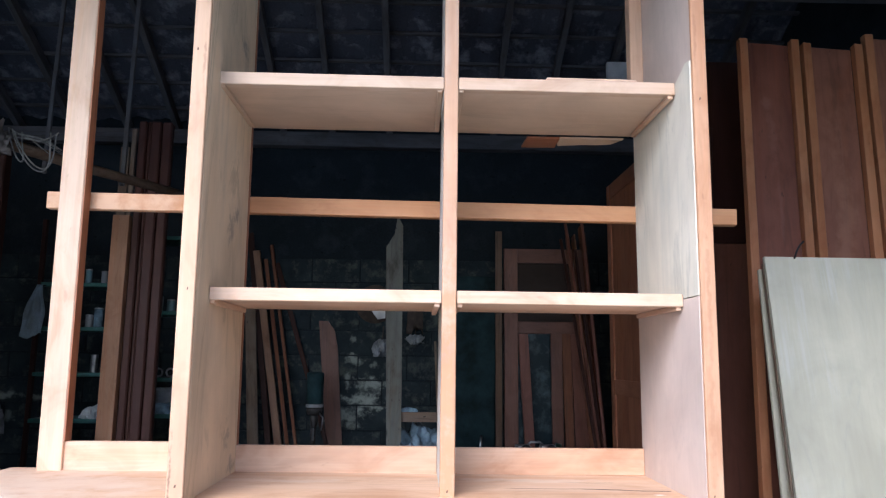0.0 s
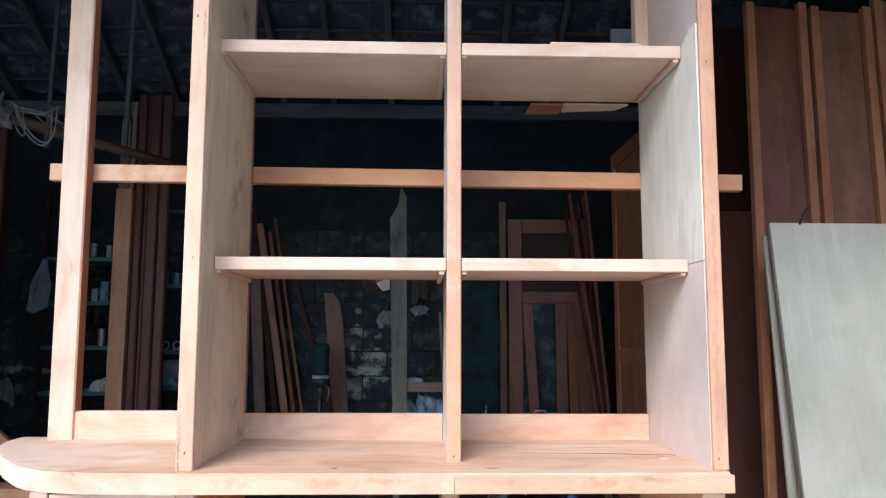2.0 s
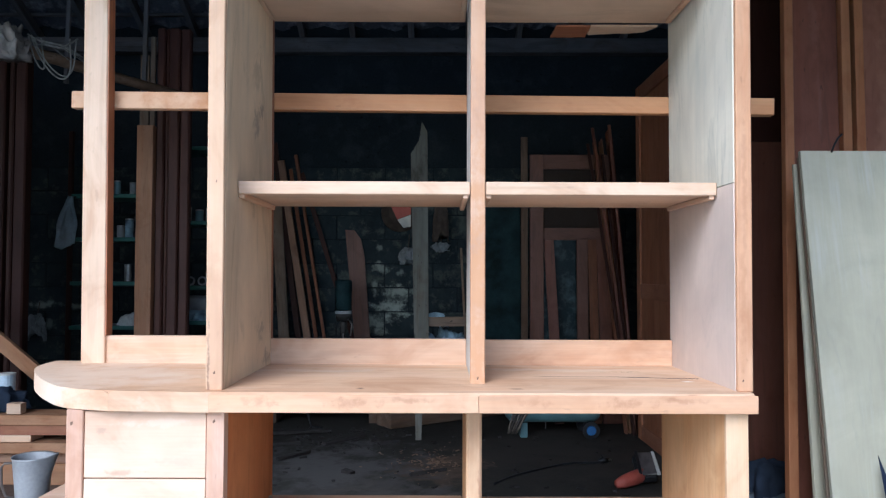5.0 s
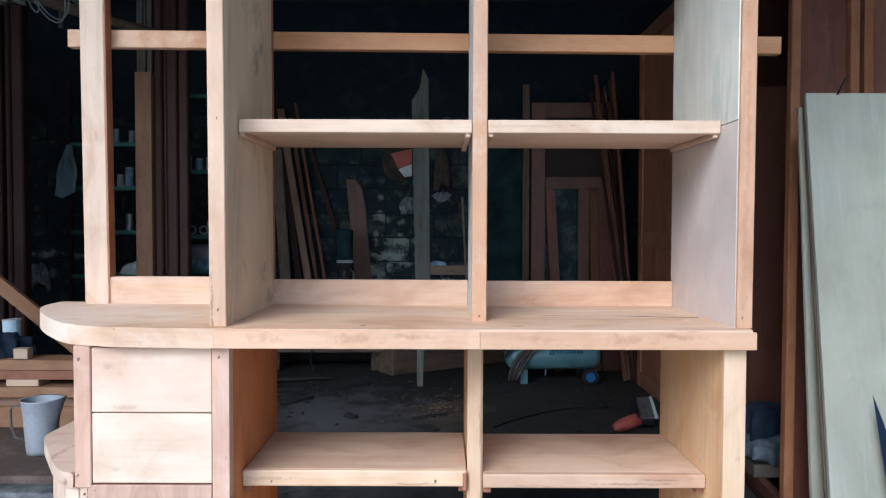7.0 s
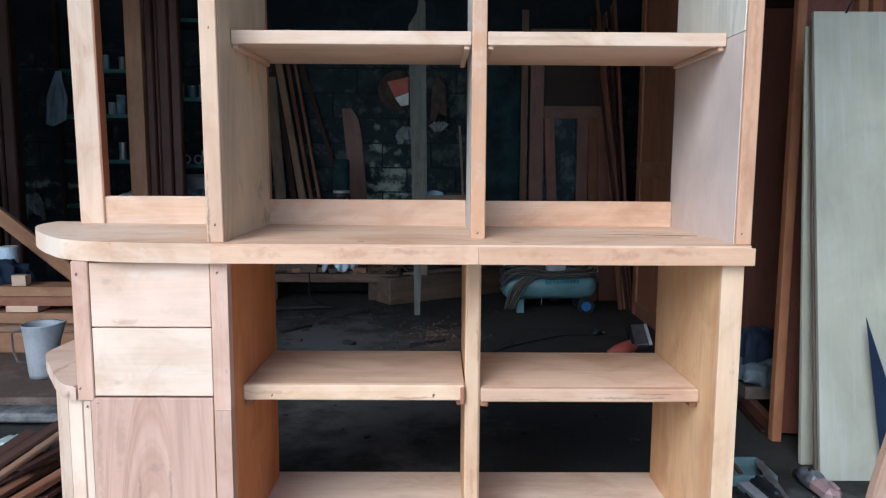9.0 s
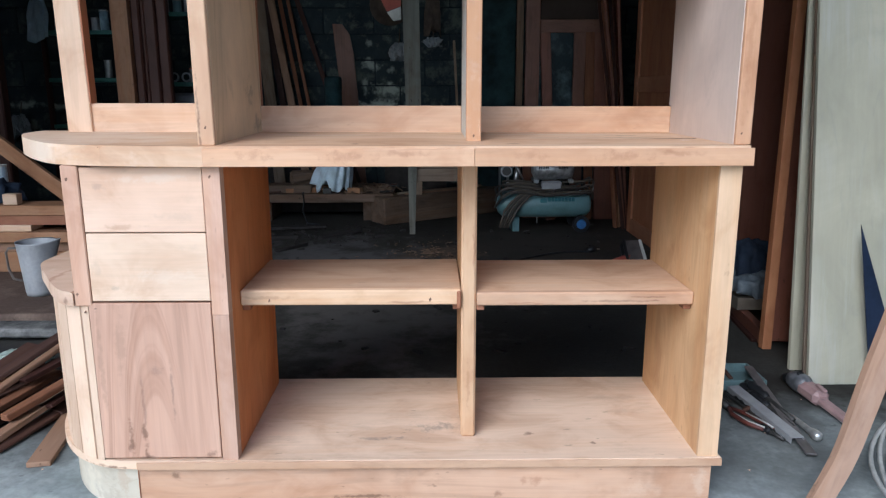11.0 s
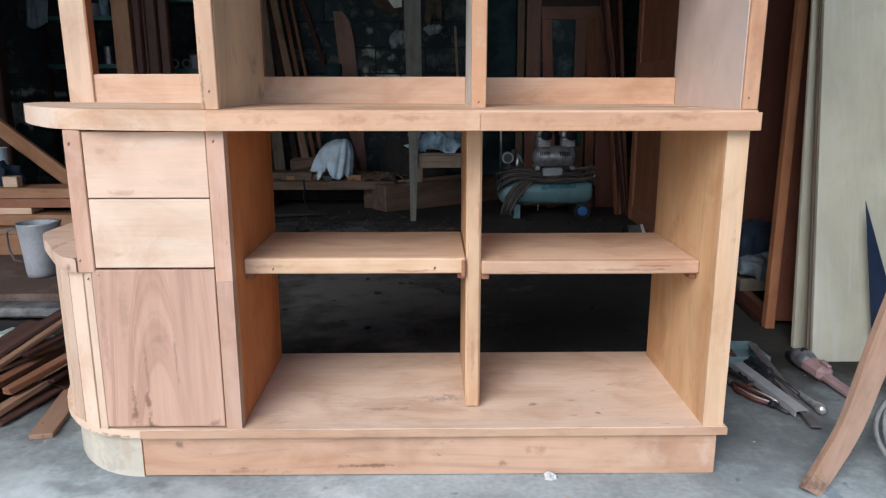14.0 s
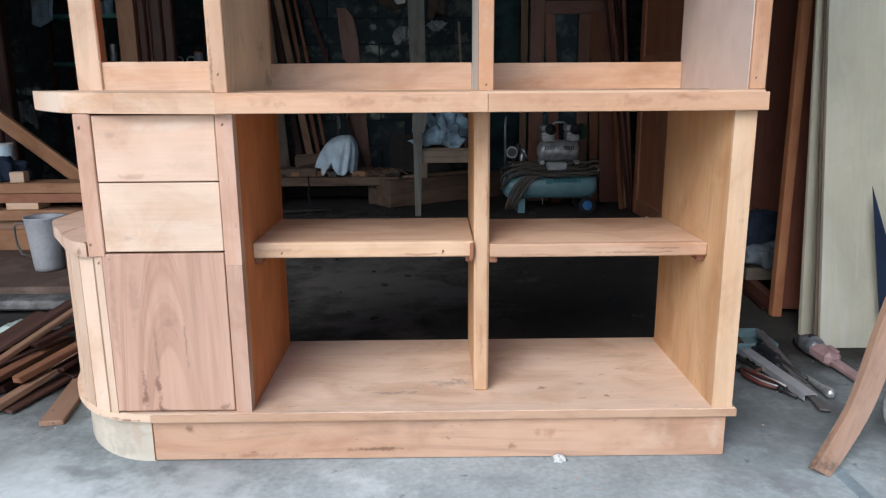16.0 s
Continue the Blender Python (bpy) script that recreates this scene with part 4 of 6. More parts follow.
for xa, xb, za, zb, mat in ((-0.549, -0.026, 0.475, 0.512, W_LIP), (0.010, 0.529, 0.472, 0.504, W_SHELFLIP)):
    s = slab("shelf", (xa + 0.001, xb - 0.001), (0.116, 0.416 if xa < -0.1 else 0.434), (za + 0.006, zb - 0.001), W_BOARD, cab, "x", "lower shelf board")
    slab("edging", (xa + 0.001, xb - 0.001), (0.095, 0.116), (za, zb), mat, s, "x", bevel=0.003)
    for x in (xa + 0.001, xb - 0.020):
        slab("cleat", (x, x + 0.019), (0.11, 0.40), (za - 0.016, za - 0.001), W_STILE, s, "y")
slab("end_block", (-0.037, -0.0265), (0.091, 0.130), (0.466, 0.509), W_STILE, cab, "z", bevel=0.003)

# upper frame
TOPZ = 2.32


def lean(ob, degrees, z0=1.4):
    """Tips a standing piece sideways about a level of its height."""
    mid = Matrix.Translation((ob.matrix_basis.translation.x, 0, z0 - cab.location.z))
    ob.matrix_basis = mid @ pose(0, 0, 0, 0, degrees, 0) @ mid.inverted() @ ob.matrix_basis
    return ob


lean(slab("front_post", (-0.594, -0.5575), (0.0, 0.012), (H1, TOPZ), W_LPOST, cab, "z", "tall pale front post"), -0.35)
lean(slab("front_post", (0.5575, 0.591), (0.0, 0.012), (H1, TOPZ), W_RPOST, cab, "z", "tall pale front post"), 0.2)
lean(slab("side_panel", (-0.575, -0.557), (0.0122, 0.44), (H1, TOPZ), P_LEFTSIDE, cab, "z", "beige plywood side with smudges", 0.0005), -0.35)
lean(slab("panel_edge", (-0.578, -0.555), (0.4405, 0.456), (H1, TOPZ), W_STILE, cab, "z"), -0.35)
slab("side_panel", (0.555, 0.573), (0.0122, BACK), (H1, 1.312), P_PINK, cab, "z", "pinkish plywood side", 0.0005)
liner = bmesh.new()
prof = [(0.0125, 1.314), (BACK, 1.314), (BACK, 1.845), (0.115, 1.845), (0.080, 1.856), (0.056, 1.864), (0.040, 1.872), (0.0125, 1.868)]
a = [liner.verts.new((0.5555, y, z)) for y, z in prof]
b = [liner.verts.new((0.5725, y, z)) for y, z in prof]
liner.faces.new(a)
liner.faces.new(b)
for k in range(len(prof)):
    liner.faces.new((a[k], a[(k + 1) % len(prof)], b[(k + 1) % len(prof)], b[k]))
upright("side_panel", liner, P_GREY, cab, "greenish plywood side with a torn top corner")
slab("outer_panel", (0.574, 0.5905), (0.0125, BACK), (H1, TOPZ), P_PINK, cab, "z", "", 0.0005)
slab("back_post", (0.536, 0.5735), (0.4, 0.44), (1.850, TOPZ), W_FRAME, cab, "z")
slab("divider", (-0.014, 0.014), (0.126, 0.448), (H1, TOPZ), P_DIVIDE, cab, "z", "thin plywood divider of the upper bays", 0.0005)
slab("divider_edge", (-0.017, 0.017), (0.100, 0.126), (H1, TOPZ), W_DIVEDGE, cab, "z")
for z0, z1, tilt in ((1.294, 1.324, 0), (1.818, 1.849, 0)):
    for xa, xb in ((-0.556 if z0 < 1.5 else -0.563, -0.0175), (0.0175, 0.5545)):
        s = slab("shelf", (xa + 0.001, xb - 0.001), (0.128, BACK), (z0 + 0.004, z1 - 0.004), P_UNDER, cab, "x", "upper plywood shelf")
        slab("edging", (xa + 0.001, xb - 0.001), (0.102, 0.128), (z0, z1), W_EDGE, s, "x", bevel=0.0015)
        for x in (xa + 0.001, xb - 0.017):
            slab("cleat", (x, x + 0.013), (0.108, 0.42), (z0 - (0.009 if z0 < 1.5 or x > 0.3 else 0.005), z0 + 0.0035), W_FRAME if z0 < 1.5 else W_BOARD if x > 0.3 else P_UNDER, s, "y")
slab("backboard", (-0.556, -0.0145), (0.436, 0.454), (H1, 0.931), W_FRAME, cab, "x", "low back rail board")
slab("backboard", (0.0145, 0.5545), (0.436, 0.454), (H1, 0.929), W_FRAME, cab, "x", "low back rail board")
slab("backboard", (-1.008, -0.5785), (0.428, 0.452), (H1, 0.938), W_TOP, cab, "x", "low back rail board")
lean(slab("corner_post", (-1.074, -1.009), (0.420, 0.456), (H1 - 0.01, TOPZ), W_EDGE, cab, "z", "outer back post of the open end"), -0.6)
# Thin darker strip added in place of shade on the post's inner side.
lean(slab("post_return", (-1.0085, -1.0045), (0.4205, 0.457), (0.9385, TOPZ - 0.01), W_LEAF, cab, "z", "dark orange-brown strip painting the back post's shaded side", 0.0005), -0.6)
board("brace_rail", (-1.13, 0.474, 1.599), (0.858, 0.474, 1.588), 0.026, 0.049, W_ORANGE, cab, label="orange-toned straight rail nailed across the back")
board("loose_batten", (0.235, 0.112, 1.8535), (0.46, 0.112, 1.853), 0.012, 0.008, W_EDGE, cab)
flap = rough_edge((0.336, BACK + 0.001), (0.240, BACK + 0.001), 6, 0.0, 1) + rough_edge((0.236, 0.552), (0.338, 0.548), 8, 0.002, 3)
part("torn_flap", extrude_outline(flap, 1.812, 1.817), W_LEAF, cab, "torn brown ply scrap")
flap = rough_edge((0.526, BACK + 0.001), (0.3375, BACK + 0.001), 6, 0.0, 1) + [(0.340, 0.520)] + rough_edge((0.345, 0.532), (0.500, 0.505), 10, 0.003, 4)
part("torn_flap", extrude_outline(flap, 1.813, 1.818), P_UNDER, cab, "torn pale ply scrap")
for x, y, z, r in ((-0.572, -0.0005, 0.896, 0.004), (-0.876, -0.0005, 0.787, 0.005), (-0.880, -0.0005, 0.532, 0.004), (-0.571, -0.0005, 0.792, 0.004),
                   (0.567, -0.0005, 0.882, 0.003), (0.0, 0.0995, 0.872, 0.004), (-0.573, -0.0005, 1.31, 0.003), (-0.585, -0.0005, 1.86, 0.004),
                   (0.574, -0.0005, 1.77, 0.004), (-0.48, 0.0945, 0.487, 0.004), (-0.10, 0.0945, 0.488, 0.005), (-0.868, 0.001, 0.49, 0.003)):
    bm = bmesh.new()
    edge = [Vector((x + r * rnd.uniform(0.35, 0.75) * math.cos(k * math.tau / 9) + 0.25 * r * math.sin(k * math.tau / 9), y, z + r * rnd.uniform(0.7, 1.2) * math.sin(k * math.tau / 9))) for k in range(9)]
    rim = [[bm.verts.new(v + Vector((0, d, 0))) for v in edge] for d in (0.0, 0.002)]
    bm.faces.new(rim[0])
    bm.faces.new(rim[1])
    for k in range(9):
        bm.faces.new((rim[0][k], rim[0][(k + 1) % 9], rim[1][(k + 1) % 9], rim[1][k]))
    part("nail_hole", bm, M_HOLE, cab)
cab.rotation_euler = (0, radians(0.1), 0)


# ---- right side: sheets, tall door leaves, tools ----
def leaning_sheet(name, x0, x1, y0, y1, z1, yaw, mat, label, thick=0.012):
    """A plywood sheet whose foot stands at y0 and whose top edge leans back to y1."""
    length = math.hypot(z1, y1 - y0)
    bm = box_bm(length, x1 - x0, thick, 0.001, 0.002)
    ob = finish(name, bm, mat)
    ob.matrix_basis = Matrix.Translation(((x0 + x1) / 2, (y0 + y1) / 2, z1 / 2)) @ pose(0, 0, 0, 0, 0, yaw) @ turned((0, y0, 0), (0, y1, z1), (0, -1, 0.1)).to_3x3().to_4x4()
    return tagged(ob, label, "plywood sheet", "leaning plywood sheets")


leaning_sheet("plywood_sheet", 1.166, 2.36, 0.705, 0.935, 1.54, 0, P_SHEET, "pale greenish plywood sheet leaning on tall doors", 0.014)
leaning_sheet("plywood_sheet", 1.168, 2.35, 0.745, 0.955, 1.52, 0, W_OLD, "brown-edged plywood sheet behind a paler one", 0.010)
leaning_sheet("plywood_sheet", 1.166, 2.36, 0.840, 0.985, 1.50, 0, P_SHEET, "pale plywood sheet behind other sheets", 0.014)


tagged(finish("wire_hook", tube(bmesh.new(), [(1.272, 0.925, 1.535), (1.277, 0.915, 1.560), (1.287, 0.91, 1.582), (1.300, 0.905, 1.596)], 0.0035, 6), M_BLACK, smooth=True), "small dark bent wire on the plywood edge", "wire")


def door_leaf(off, width, top, mat, label):
    """A narrow tall leaf: two proud stiles and a recessed panel, leaning back and to the side."""
    foot, head = Vector((1.155 + off, 1.05, 0.0)), Vector((1.172 + off + 0.137, 1.05 + 0.30 * top / 2.56, top))
    t = empty("door_leaf", foot, label, "door", "tall door leaves")
    for o in (0.022, width - 0.022):
        board("stile", foot + Vector((o, 0, 0.001)), head + Vector((o, 0, 0)), 0.036, 0.034, W_LEAFSTILE, t, (0, -1, 0.11))
    b = 0.02
    board("panel", foot + Vector((width / 2, b, 0.02)), head + Vector((width / 2, b, -0.01)), width - 0.080, 0.012, mat, t, (0, -1, 0.11))
    return t


door_leaf(0.0, 0.272, 2.565, W_LEAF1, "tall red-brown door leaf with pale stain on its panel")
door_leaf(0.280, 0.272, 2.55, W_LEAF2, "tall brown door leaf with proud stiles")
door_leaf(0.562, 0.272, 2.60, W_LEAF2, "tall brown door leaf with proud stiles")
door_leaf(0.846, 0.272, 2.58, W_BROWN, "tall brown door leaf with proud stiles")

# open jamb frame on the floor running back from the leaves
jamb = empty("door_frame", (1.19, 1.25, 0), "open brown door frame standing against the leaves", "door frame")
board("bottom_rail", (1.193, 1.092, 0.030), (1.262, 1.70, 0.030), 0.036, 0.058, W_BROWN, jamb)
board("sill", (1.172, 1.12, 0.006), (1.240, 1.70, 0.006), 0.030, 0.011, W_DARK, jamb)
board("rear_jamb", (1.235, 1.725, 0.0), (1.33, 1.78, 2.3), 0.05, 0.045, W_DARK, jamb, (0, -1, 0.1))
tagged(slab("brown_board", (1.31, 1.95), (1.80, 1.83), (0, 1.735), W_BROWN, None, "z"), "dark red-brown board standing on edge behind a frame", "board")
tagged(slab("brown_board", (1.312, 1.95), (1.802, 1.832), (1.738, 2.66), W_DARK, None, "z"), "blackish brown board standing on another board", "board")

sack = empty("white_sack", (1.26, 1.42, 0), "crumpled bluish-grey plastic sack with dark cloth on top", "sack")
part("sack_body", drape((1.28, 1.43, 0.112), (0.24, 0.20, 0.10), 4, 6, 0.25, 0.3, 0.15), plain("dull_bluish_sack", (0.125, 0.155, 0.180), 0.5, 0, 0.4, 18.0), sack, smooth=True)
slab("carton", (1.19, 1.37), (1.35, 1.52), (0.060, 0.112), plain("dull_beige_card", (0.17, 0.14, 0.105), 0.8, 0, 0.3, 12.0), sack, "x", "flattened beige carton")
part("cloth", drape((1.29, 1.50, 0.18), (0.20, 0.18, 0.15), 9, 5), M_DARKCLOTH, sack, "dark navy cloth", True)

# row of leaves along the side, edge to the camera
for y0, y1, x, h, mat in ((2.55, 3.40, 1.265, 2.40, W_LEAF), (1.86, 2.53, 1.40, 2.28, W_BROWN)):
    leaf = empty("side_leaf", (x, (y0 + y1) / 2, 0), "brown panelled door leaf standing along the side", "door", "standing door leaves")
    slab("panel", (x + 0.012, x + 0.024), (y0 + 0.08, y1 - 0.08), (0.10, h - 0.1), mat, leaf, "z")
    for a, b in ((y0, y0 + 0.08), (y1 - 0.08, y1)):
        slab("stile", (x, x + 0.035), (a, b), (0, h), W_LEAF, leaf, "z")
    for z in (0.0, 0.95, h - 0.1):
        slab("rail", (x + 0.002, x + 0.033), (y0 + 0.081, y1 - 0.081), (z, z + 0.10), W_STILE, leaf, "y")
rnd = random.Random(11)
for i in range(5):
    x = 1.13 + 0.028 * i
    tagged(board("thin_board", (x + 0.08, 3.50 + 0.03 * i, 0.0), (x - 0.04 + rnd.uniform(-0.05, 0.02), 3.85 + 0.03 * i, 2.1 + rnd.uniform(-0.2, 0.2)), 0.09, 0.008, W_LUM if i % 2 else W_STILE, None, (1, 0, 0)),
           "thin pale offcut board leaning upright", "board", "leaning thin boards")
for i in range(5):
    tagged(board("thin_strip", (1.255 + 0.014 * i, 3.45 + 0.03 * i, 0.0), (1.02 + 0.045 * i + rnd.uniform(-0.03, 0.03), 3.72 + 0.04 * i, 2.15 + rnd.uniform(-0.15, 0.1)), 0.022, 0.012, W_BROWN if i % 2 else W_DARK, None, (0, -1, 0.2)),
           "thin brown wood strip leaning at a slant", "strip", "leaning strips")

# saw blade on the sheet
bm = bmesh.new()
tri = [(1.300, 0.735, 0.54), (1.352, 0.667, 0.02), (1.47, 0.667, 0.02)]
a = [bm.verts.new(p) for p in tri]
b = [bm.verts.new((p[0], p[1] + 0.003, p[2])) for p in tri]
bm.faces.new(a)
bm.faces.new(b)
for k in range(3):
    bm.faces.new((a[k], a[(k + 1) % 3], b[(k + 1) % 3], b[k]))
saw = empty("hand_saw", (1.4, 0.67, 0), "dark blue steel saw blade standing on its heel against plywood", "saw")
part("blade", bm, M_NAVY, saw)
slab("handle", (1.355, 1.475), (0.655, 0.679), (0.0, 0.022), W_LUM, saw, "x", bevel=0.006)

# leaning plank at the front
bm = bmesh.new()
foot, head = Vector((0.748, -0.09, 0.0)), Vector((1.86, 0.84, 1.44))
line = [Vector(p) for p in ((0.748, -0.09, 0.0), (0.861, -0.02, 0.115), (0.95, 0.06, 0.225), (1.02, 0.12, 0.33), (1.40, 0.45, 0.86), (1.86, 0.84, 1.44))]
half = (0.022, 0.026, 0.031, 0.033, 0.035, 0.035)
fine, wide = [], []
for k in range(5):
    a, b, c, d = (line[max(0, min(5, k + s))] for s in (-1, 0, 1, 2))
    for s in range(5):
        u = s / 5
        fine.append(0.5 * (2 * b + (c - a) * u + (2 * a - 5 * b + 4 * c - d) * u**2 + (3 * b - a - 3 * c + d) * u**3))
        wide.append(half[k] + (half[k + 1] - half[k]) * u)
line, wide = fine + [line[5]], wide + [half[5]]
rows = []
for k, c in enumerate(line):
    ax = (line[min(k + 1, len(line) - 1)] - line[max(k - 1, 0)]).normalized()
    sd = Vector((0.80, -0.05, -0.60))
    sd = (sd - ax * sd.dot(ax)).normalized()
    nm = ax.cross(sd)
    w = wide[k]
    rows.append([bm.verts.new(c + sd * u * w + nm * v * 0.010) for u, v in ((-1, -1), (1, -1), (1, 1), (-1, 1))])
for p, q in zip(rows, rows[1:]):
    for k in range(4):
        bm.faces.new((p[k], p[(k + 1) % 4], q[(k + 1) % 4], q[k]))
bm.faces.new(rows[0])
bm.faces.new(rows[-1])
for v in bm.verts:
    v.co.z = max(v.co.z, 0.0)
plank = finish("leaning_plank", bm, W_PLANK)
m = turned(foot, head)
plank.data.transform(m.inverted())
plank.matrix_basis = m
tagged(plank, "pinkish curved wooden plank leaning with a muddy foot", "plank")

# white cable coil, drawn out along the floor
bm = bmesh.new()
pts = []
for k in range(120):
    a = k / 119 * math.tau * 3.3
    u = (0.385 + 0.02 * math.sin(a * 1.31)) * math.cos(a)
    v = (0.125 + 0.022 * math.sin(a * 0.77 + 1.0)) * math.sin(a)
    pts.append((1.170 - 0.519 * u + 0.855 * v, 0.075 - 0.855 * u - 0.519 * v, 0.008 + 0.026 * k / 119 + 0.03 * max(0, math.sin(a + 2.0)) ** 2))
tube(bm, pts, 0.0062, 7)
tagged(finish("cable_coil", bm, M_CABLE, smooth=True), "loose coil of dusty white cable on the floor", "cable")
tagged(board("flat_strip", (0.80, -0.06, 0.002), (0.80, -0.55, 0.002), 0.030, 0.004, M_STRIP), "flat bluish plastic strip lying on the floor", "strip")

# hand tools beside the cabinet
channel = empty("aluminium_channel", (0.91, 0.45, 0), "short grey aluminium channel lying on tools", "metal channel")
for off, z, w, th, name in ((0.0, 0.032, 0.038, 0.003, "web"), (-0.0175, 0.022, 0.003, 0.017, "flange"), (0.0175, 0.022, 0.003, 0.017, "flange")):
    board(name, (0.880 + off, 0.625, z), (0.922 + off, 0.285, z - 0.008), w, th, M_CHANNEL, channel, bevel=0.0005, wonk=0.0)
tagged(board("steel_rule", (0.985, 0.76, 0.046), (0.926, 0.215, 0.010), 0.030, 0.006, M_RULE), "long dark steel bar lying on tools", "metal bar")
for x0, y0, x1, y1, w in ((0.90, 0.72, 0.955, 0.40, 0.018), (0.86, 0.62, 0.90, 0.36, 0.014)):
    tagged(board("file", (x0, y0, 0.007), (x1, y1, 0.006), w, 0.010, M_IRON), "dark iron file lying on the floor", "file", "hand files")
chisel = empty("chisel", (0.97, 0.38, 0), "chisel with a shiny rounded metal handle lying on the floor", "chisel")
part("blade", tube(bmesh.new(), [(0.965, 0.55, 0.014), (0.972, 0.45, 0.016)], 0.007, 8), M_STEEL, chisel, smooth=True)
part("handle", tube(bmesh.new(), [(0.972, 0.45, 0.018), (0.976, 0.41, 0.019), (0.982, 0.34, 0.020), (0.985, 0.315, 0.020), (0.986, 0.296, 0.020), (0.986, 0.290, 0.020)], [0.006, 0.008, 0.009, 0.014, 0.014, 0.006], 12), M_CHROME, chisel, smooth=True)
pl = empty("pliers", (0.84, 0.45, 0), "pliers with brown grips lying open on the floor", "pliers")
part("jaws", tube(bmesh.new(), [(0.80, 0.60, 0.010), (0.812, 0.55, 0.012), (0.82, 0.51, 0.010)], [0.006, 0.015, 0.012], 8), M_IRON, pl, smooth=True)
for c in (1, -1):
    g = [(0.82, 0.515, 0.012), (0.833 + 0.022 * c, 0.46, 0.012), (0.855 + 0.026 * c, 0.40, 0.012), (0.876 + 0.016 * c, 0.36, 0.012)]
    part("grip", tube(bmesh.new(), g, [0.005, 0.007, 0.007, 0.005], 8), M_HANDLE, pl, smooth=True)
    part("grip_edge", tube(bmesh.new(), [(x - 0.004 * c, y, z + 0.006) for x, y, z in g[1:]], [0.002, 0.0025, 0.003], 6), M_CABLE, pl, "worn pale edge of the grip", True)
for k, (p0, p1, r) in enumerate((((0.936, 0.655, 0.034), (0.962, 0.39, 0.026), 0.016), ((0.918, 0.60, 0.022), (0.950, 0.36, 0.018), 0.016), ((0.872, 0.60, 0.014), (0.905, 0.36, 0.014), 0.012), ((0.925, 0.68, 0.016), (0.945, 0.47, 0.016), 0.015), ((0.862, 0.39, 0.010), (0.892, 0.30, 0.010), 0.012))):
    tl = empty("hand_tool", p0, "black steel hand tool with a ribbed shank", "tool", "black hand tools")
    a, b = Vector(p0), Vector(p1)
    part("shank", tube(bmesh.new(), [a, a.lerp(b, 0.5), b], [r * 0.5, r * 0.55, r * 0.4], 8), M_IRON, tl, smooth=True)
    part("grip", tube(bmesh.new(), [a.lerp(b, 0.05 + 0.07 * i) for i in range(7)], [r * (0.7, 1.0, 0.8, 1.05, 0.8, 1.0, 0.6)[i] for i in range(7)], 10), M_BLACK, tl, smooth=True)
gr = empty("power_tool", (1.12, 0.55, 0), "dusty pink power tool with a dark guard lying on the floor", "power tool")
part("guard", tube(bmesh.new(), [(1.083, 0.722, 0.022), (1.090, 0.706, 0.030), (1.100, 0.685, 0.034), (1.112, 0.655, 0.034), (1.120, 0.635, 0.030)], [0.010, 0.026, 0.033, 0.033, 0.026], 16), M_GUARD, gr, "smoky grey housing", True)
board("body", (1.112, 0.655, 0.030), (1.150, 0.555, 0.028), 0.056, 0.050, M_PINK, gr, bevel=0.016)
board("clip", (1.140, 0.605, 0.058), (1.155, 0.560, 0.054), 0.016, 0.010, M_PINK, gr, bevel=0.004)
board("tail", (1.146, 0.568, 0.022), (1.205, 0.420, 0.014), 0.034, 0.024, M_PINK, gr, bevel=0.008)
part("trigger", tube(bmesh.new(), [(1.150, 0.60, 0.052), (1.158, 0.57, 0.044)], 0.007, 8), M_GUARD, gr, smooth=True)
part("chuck", tube(bmesh.new(), [(1.072, 0.745, 0.020), (1.080, 0.728, 0.024), (1.087, 0.712, 0.024)], [0.012, 0.018, 0.016], 12), M_BLACK, gr, "black chuck", True)
part("dial", tube(bmesh.new(), [(1.102, 0.67, 0.058), (1.104, 0.665, 0.066)], 0.012, 10), M_BLACK, gr, smooth=True)
turn = Matrix.Rotation(radians(-16), 3, "Z")
gr.location = Vector((1.10, 0.70, 0)) + turn @ (gr.location - Vector((1.083, 0.722, 0)))
gr.rotation_euler = (0, 0, radians(-16))
tray = empty("tool_tray", (0.90, 0.74, 0), "shallow pale teal plastic tray on the floor", "tray")
slab("base", (0.86, 1.00), (0.67, 0.81), (0.0, 0.006), M_TRAY, tray)
for xs, ys in (((0.86, 1.00), (0.662, 0.67)), ((0.86, 1.00), (0.81, 0.818)), ((0.852, 0.86), (0.662, 0.818)), ((1.00, 1.008), (0.662, 0.818))):
    slab("rim", xs, ys, (0.0, 0.035), M_TRAY, tray)
for i in range(9):
    x, y = rnd.uniform(0.86, 1.02), rnd.uniform(0.42, 0.80)
    tagged(board("metal_bit", (x, y, 0.006), (x + rnd.uniform(-0.04, 0.04), y + rnd.uniform(-0.08, 0.08), 0.006 + rnd.uniform(0, 0.02)), 0.014, 0.010, random.Random(i).choice((M_IRON, M_DEBRIS, W_SCRAP)), None), "small dark metal offcut among tools", "offcut", "offcuts among tools")
tagged(finish("paper_wad", drape((0.172, -0.012, 0.0), (0.026, 0.018, 0.014), 6, 7, 0.25, 0.0, 0.35), M_WHITE, smooth=True), "small crumpled white paper scrap at the plinth", "paper scrap")

# ---- left side: step, lumber, jug, scrap boards ----
step = empty("concrete_step", (-2.9, 1.8, 0), "low worn concrete step with a broken nose", "step", kind="structure")
slab("tread", (-4.38, -1.42), (1.28, 2.75), (0.035, 0.088), M_STEP, step, "x", bevel=0.012, wonk=0.004)
slab("nose", (-4.38, -1.44), (1.17, 1.279), (0.022, 0.060), M_NOSE, step, "x", bevel=0.01, wonk=0.004)
slab("base", (-4.38, -1.48), (1.32, 2.72), (0.0, 0.034), M_STEP, step, "x", bevel=0.0)
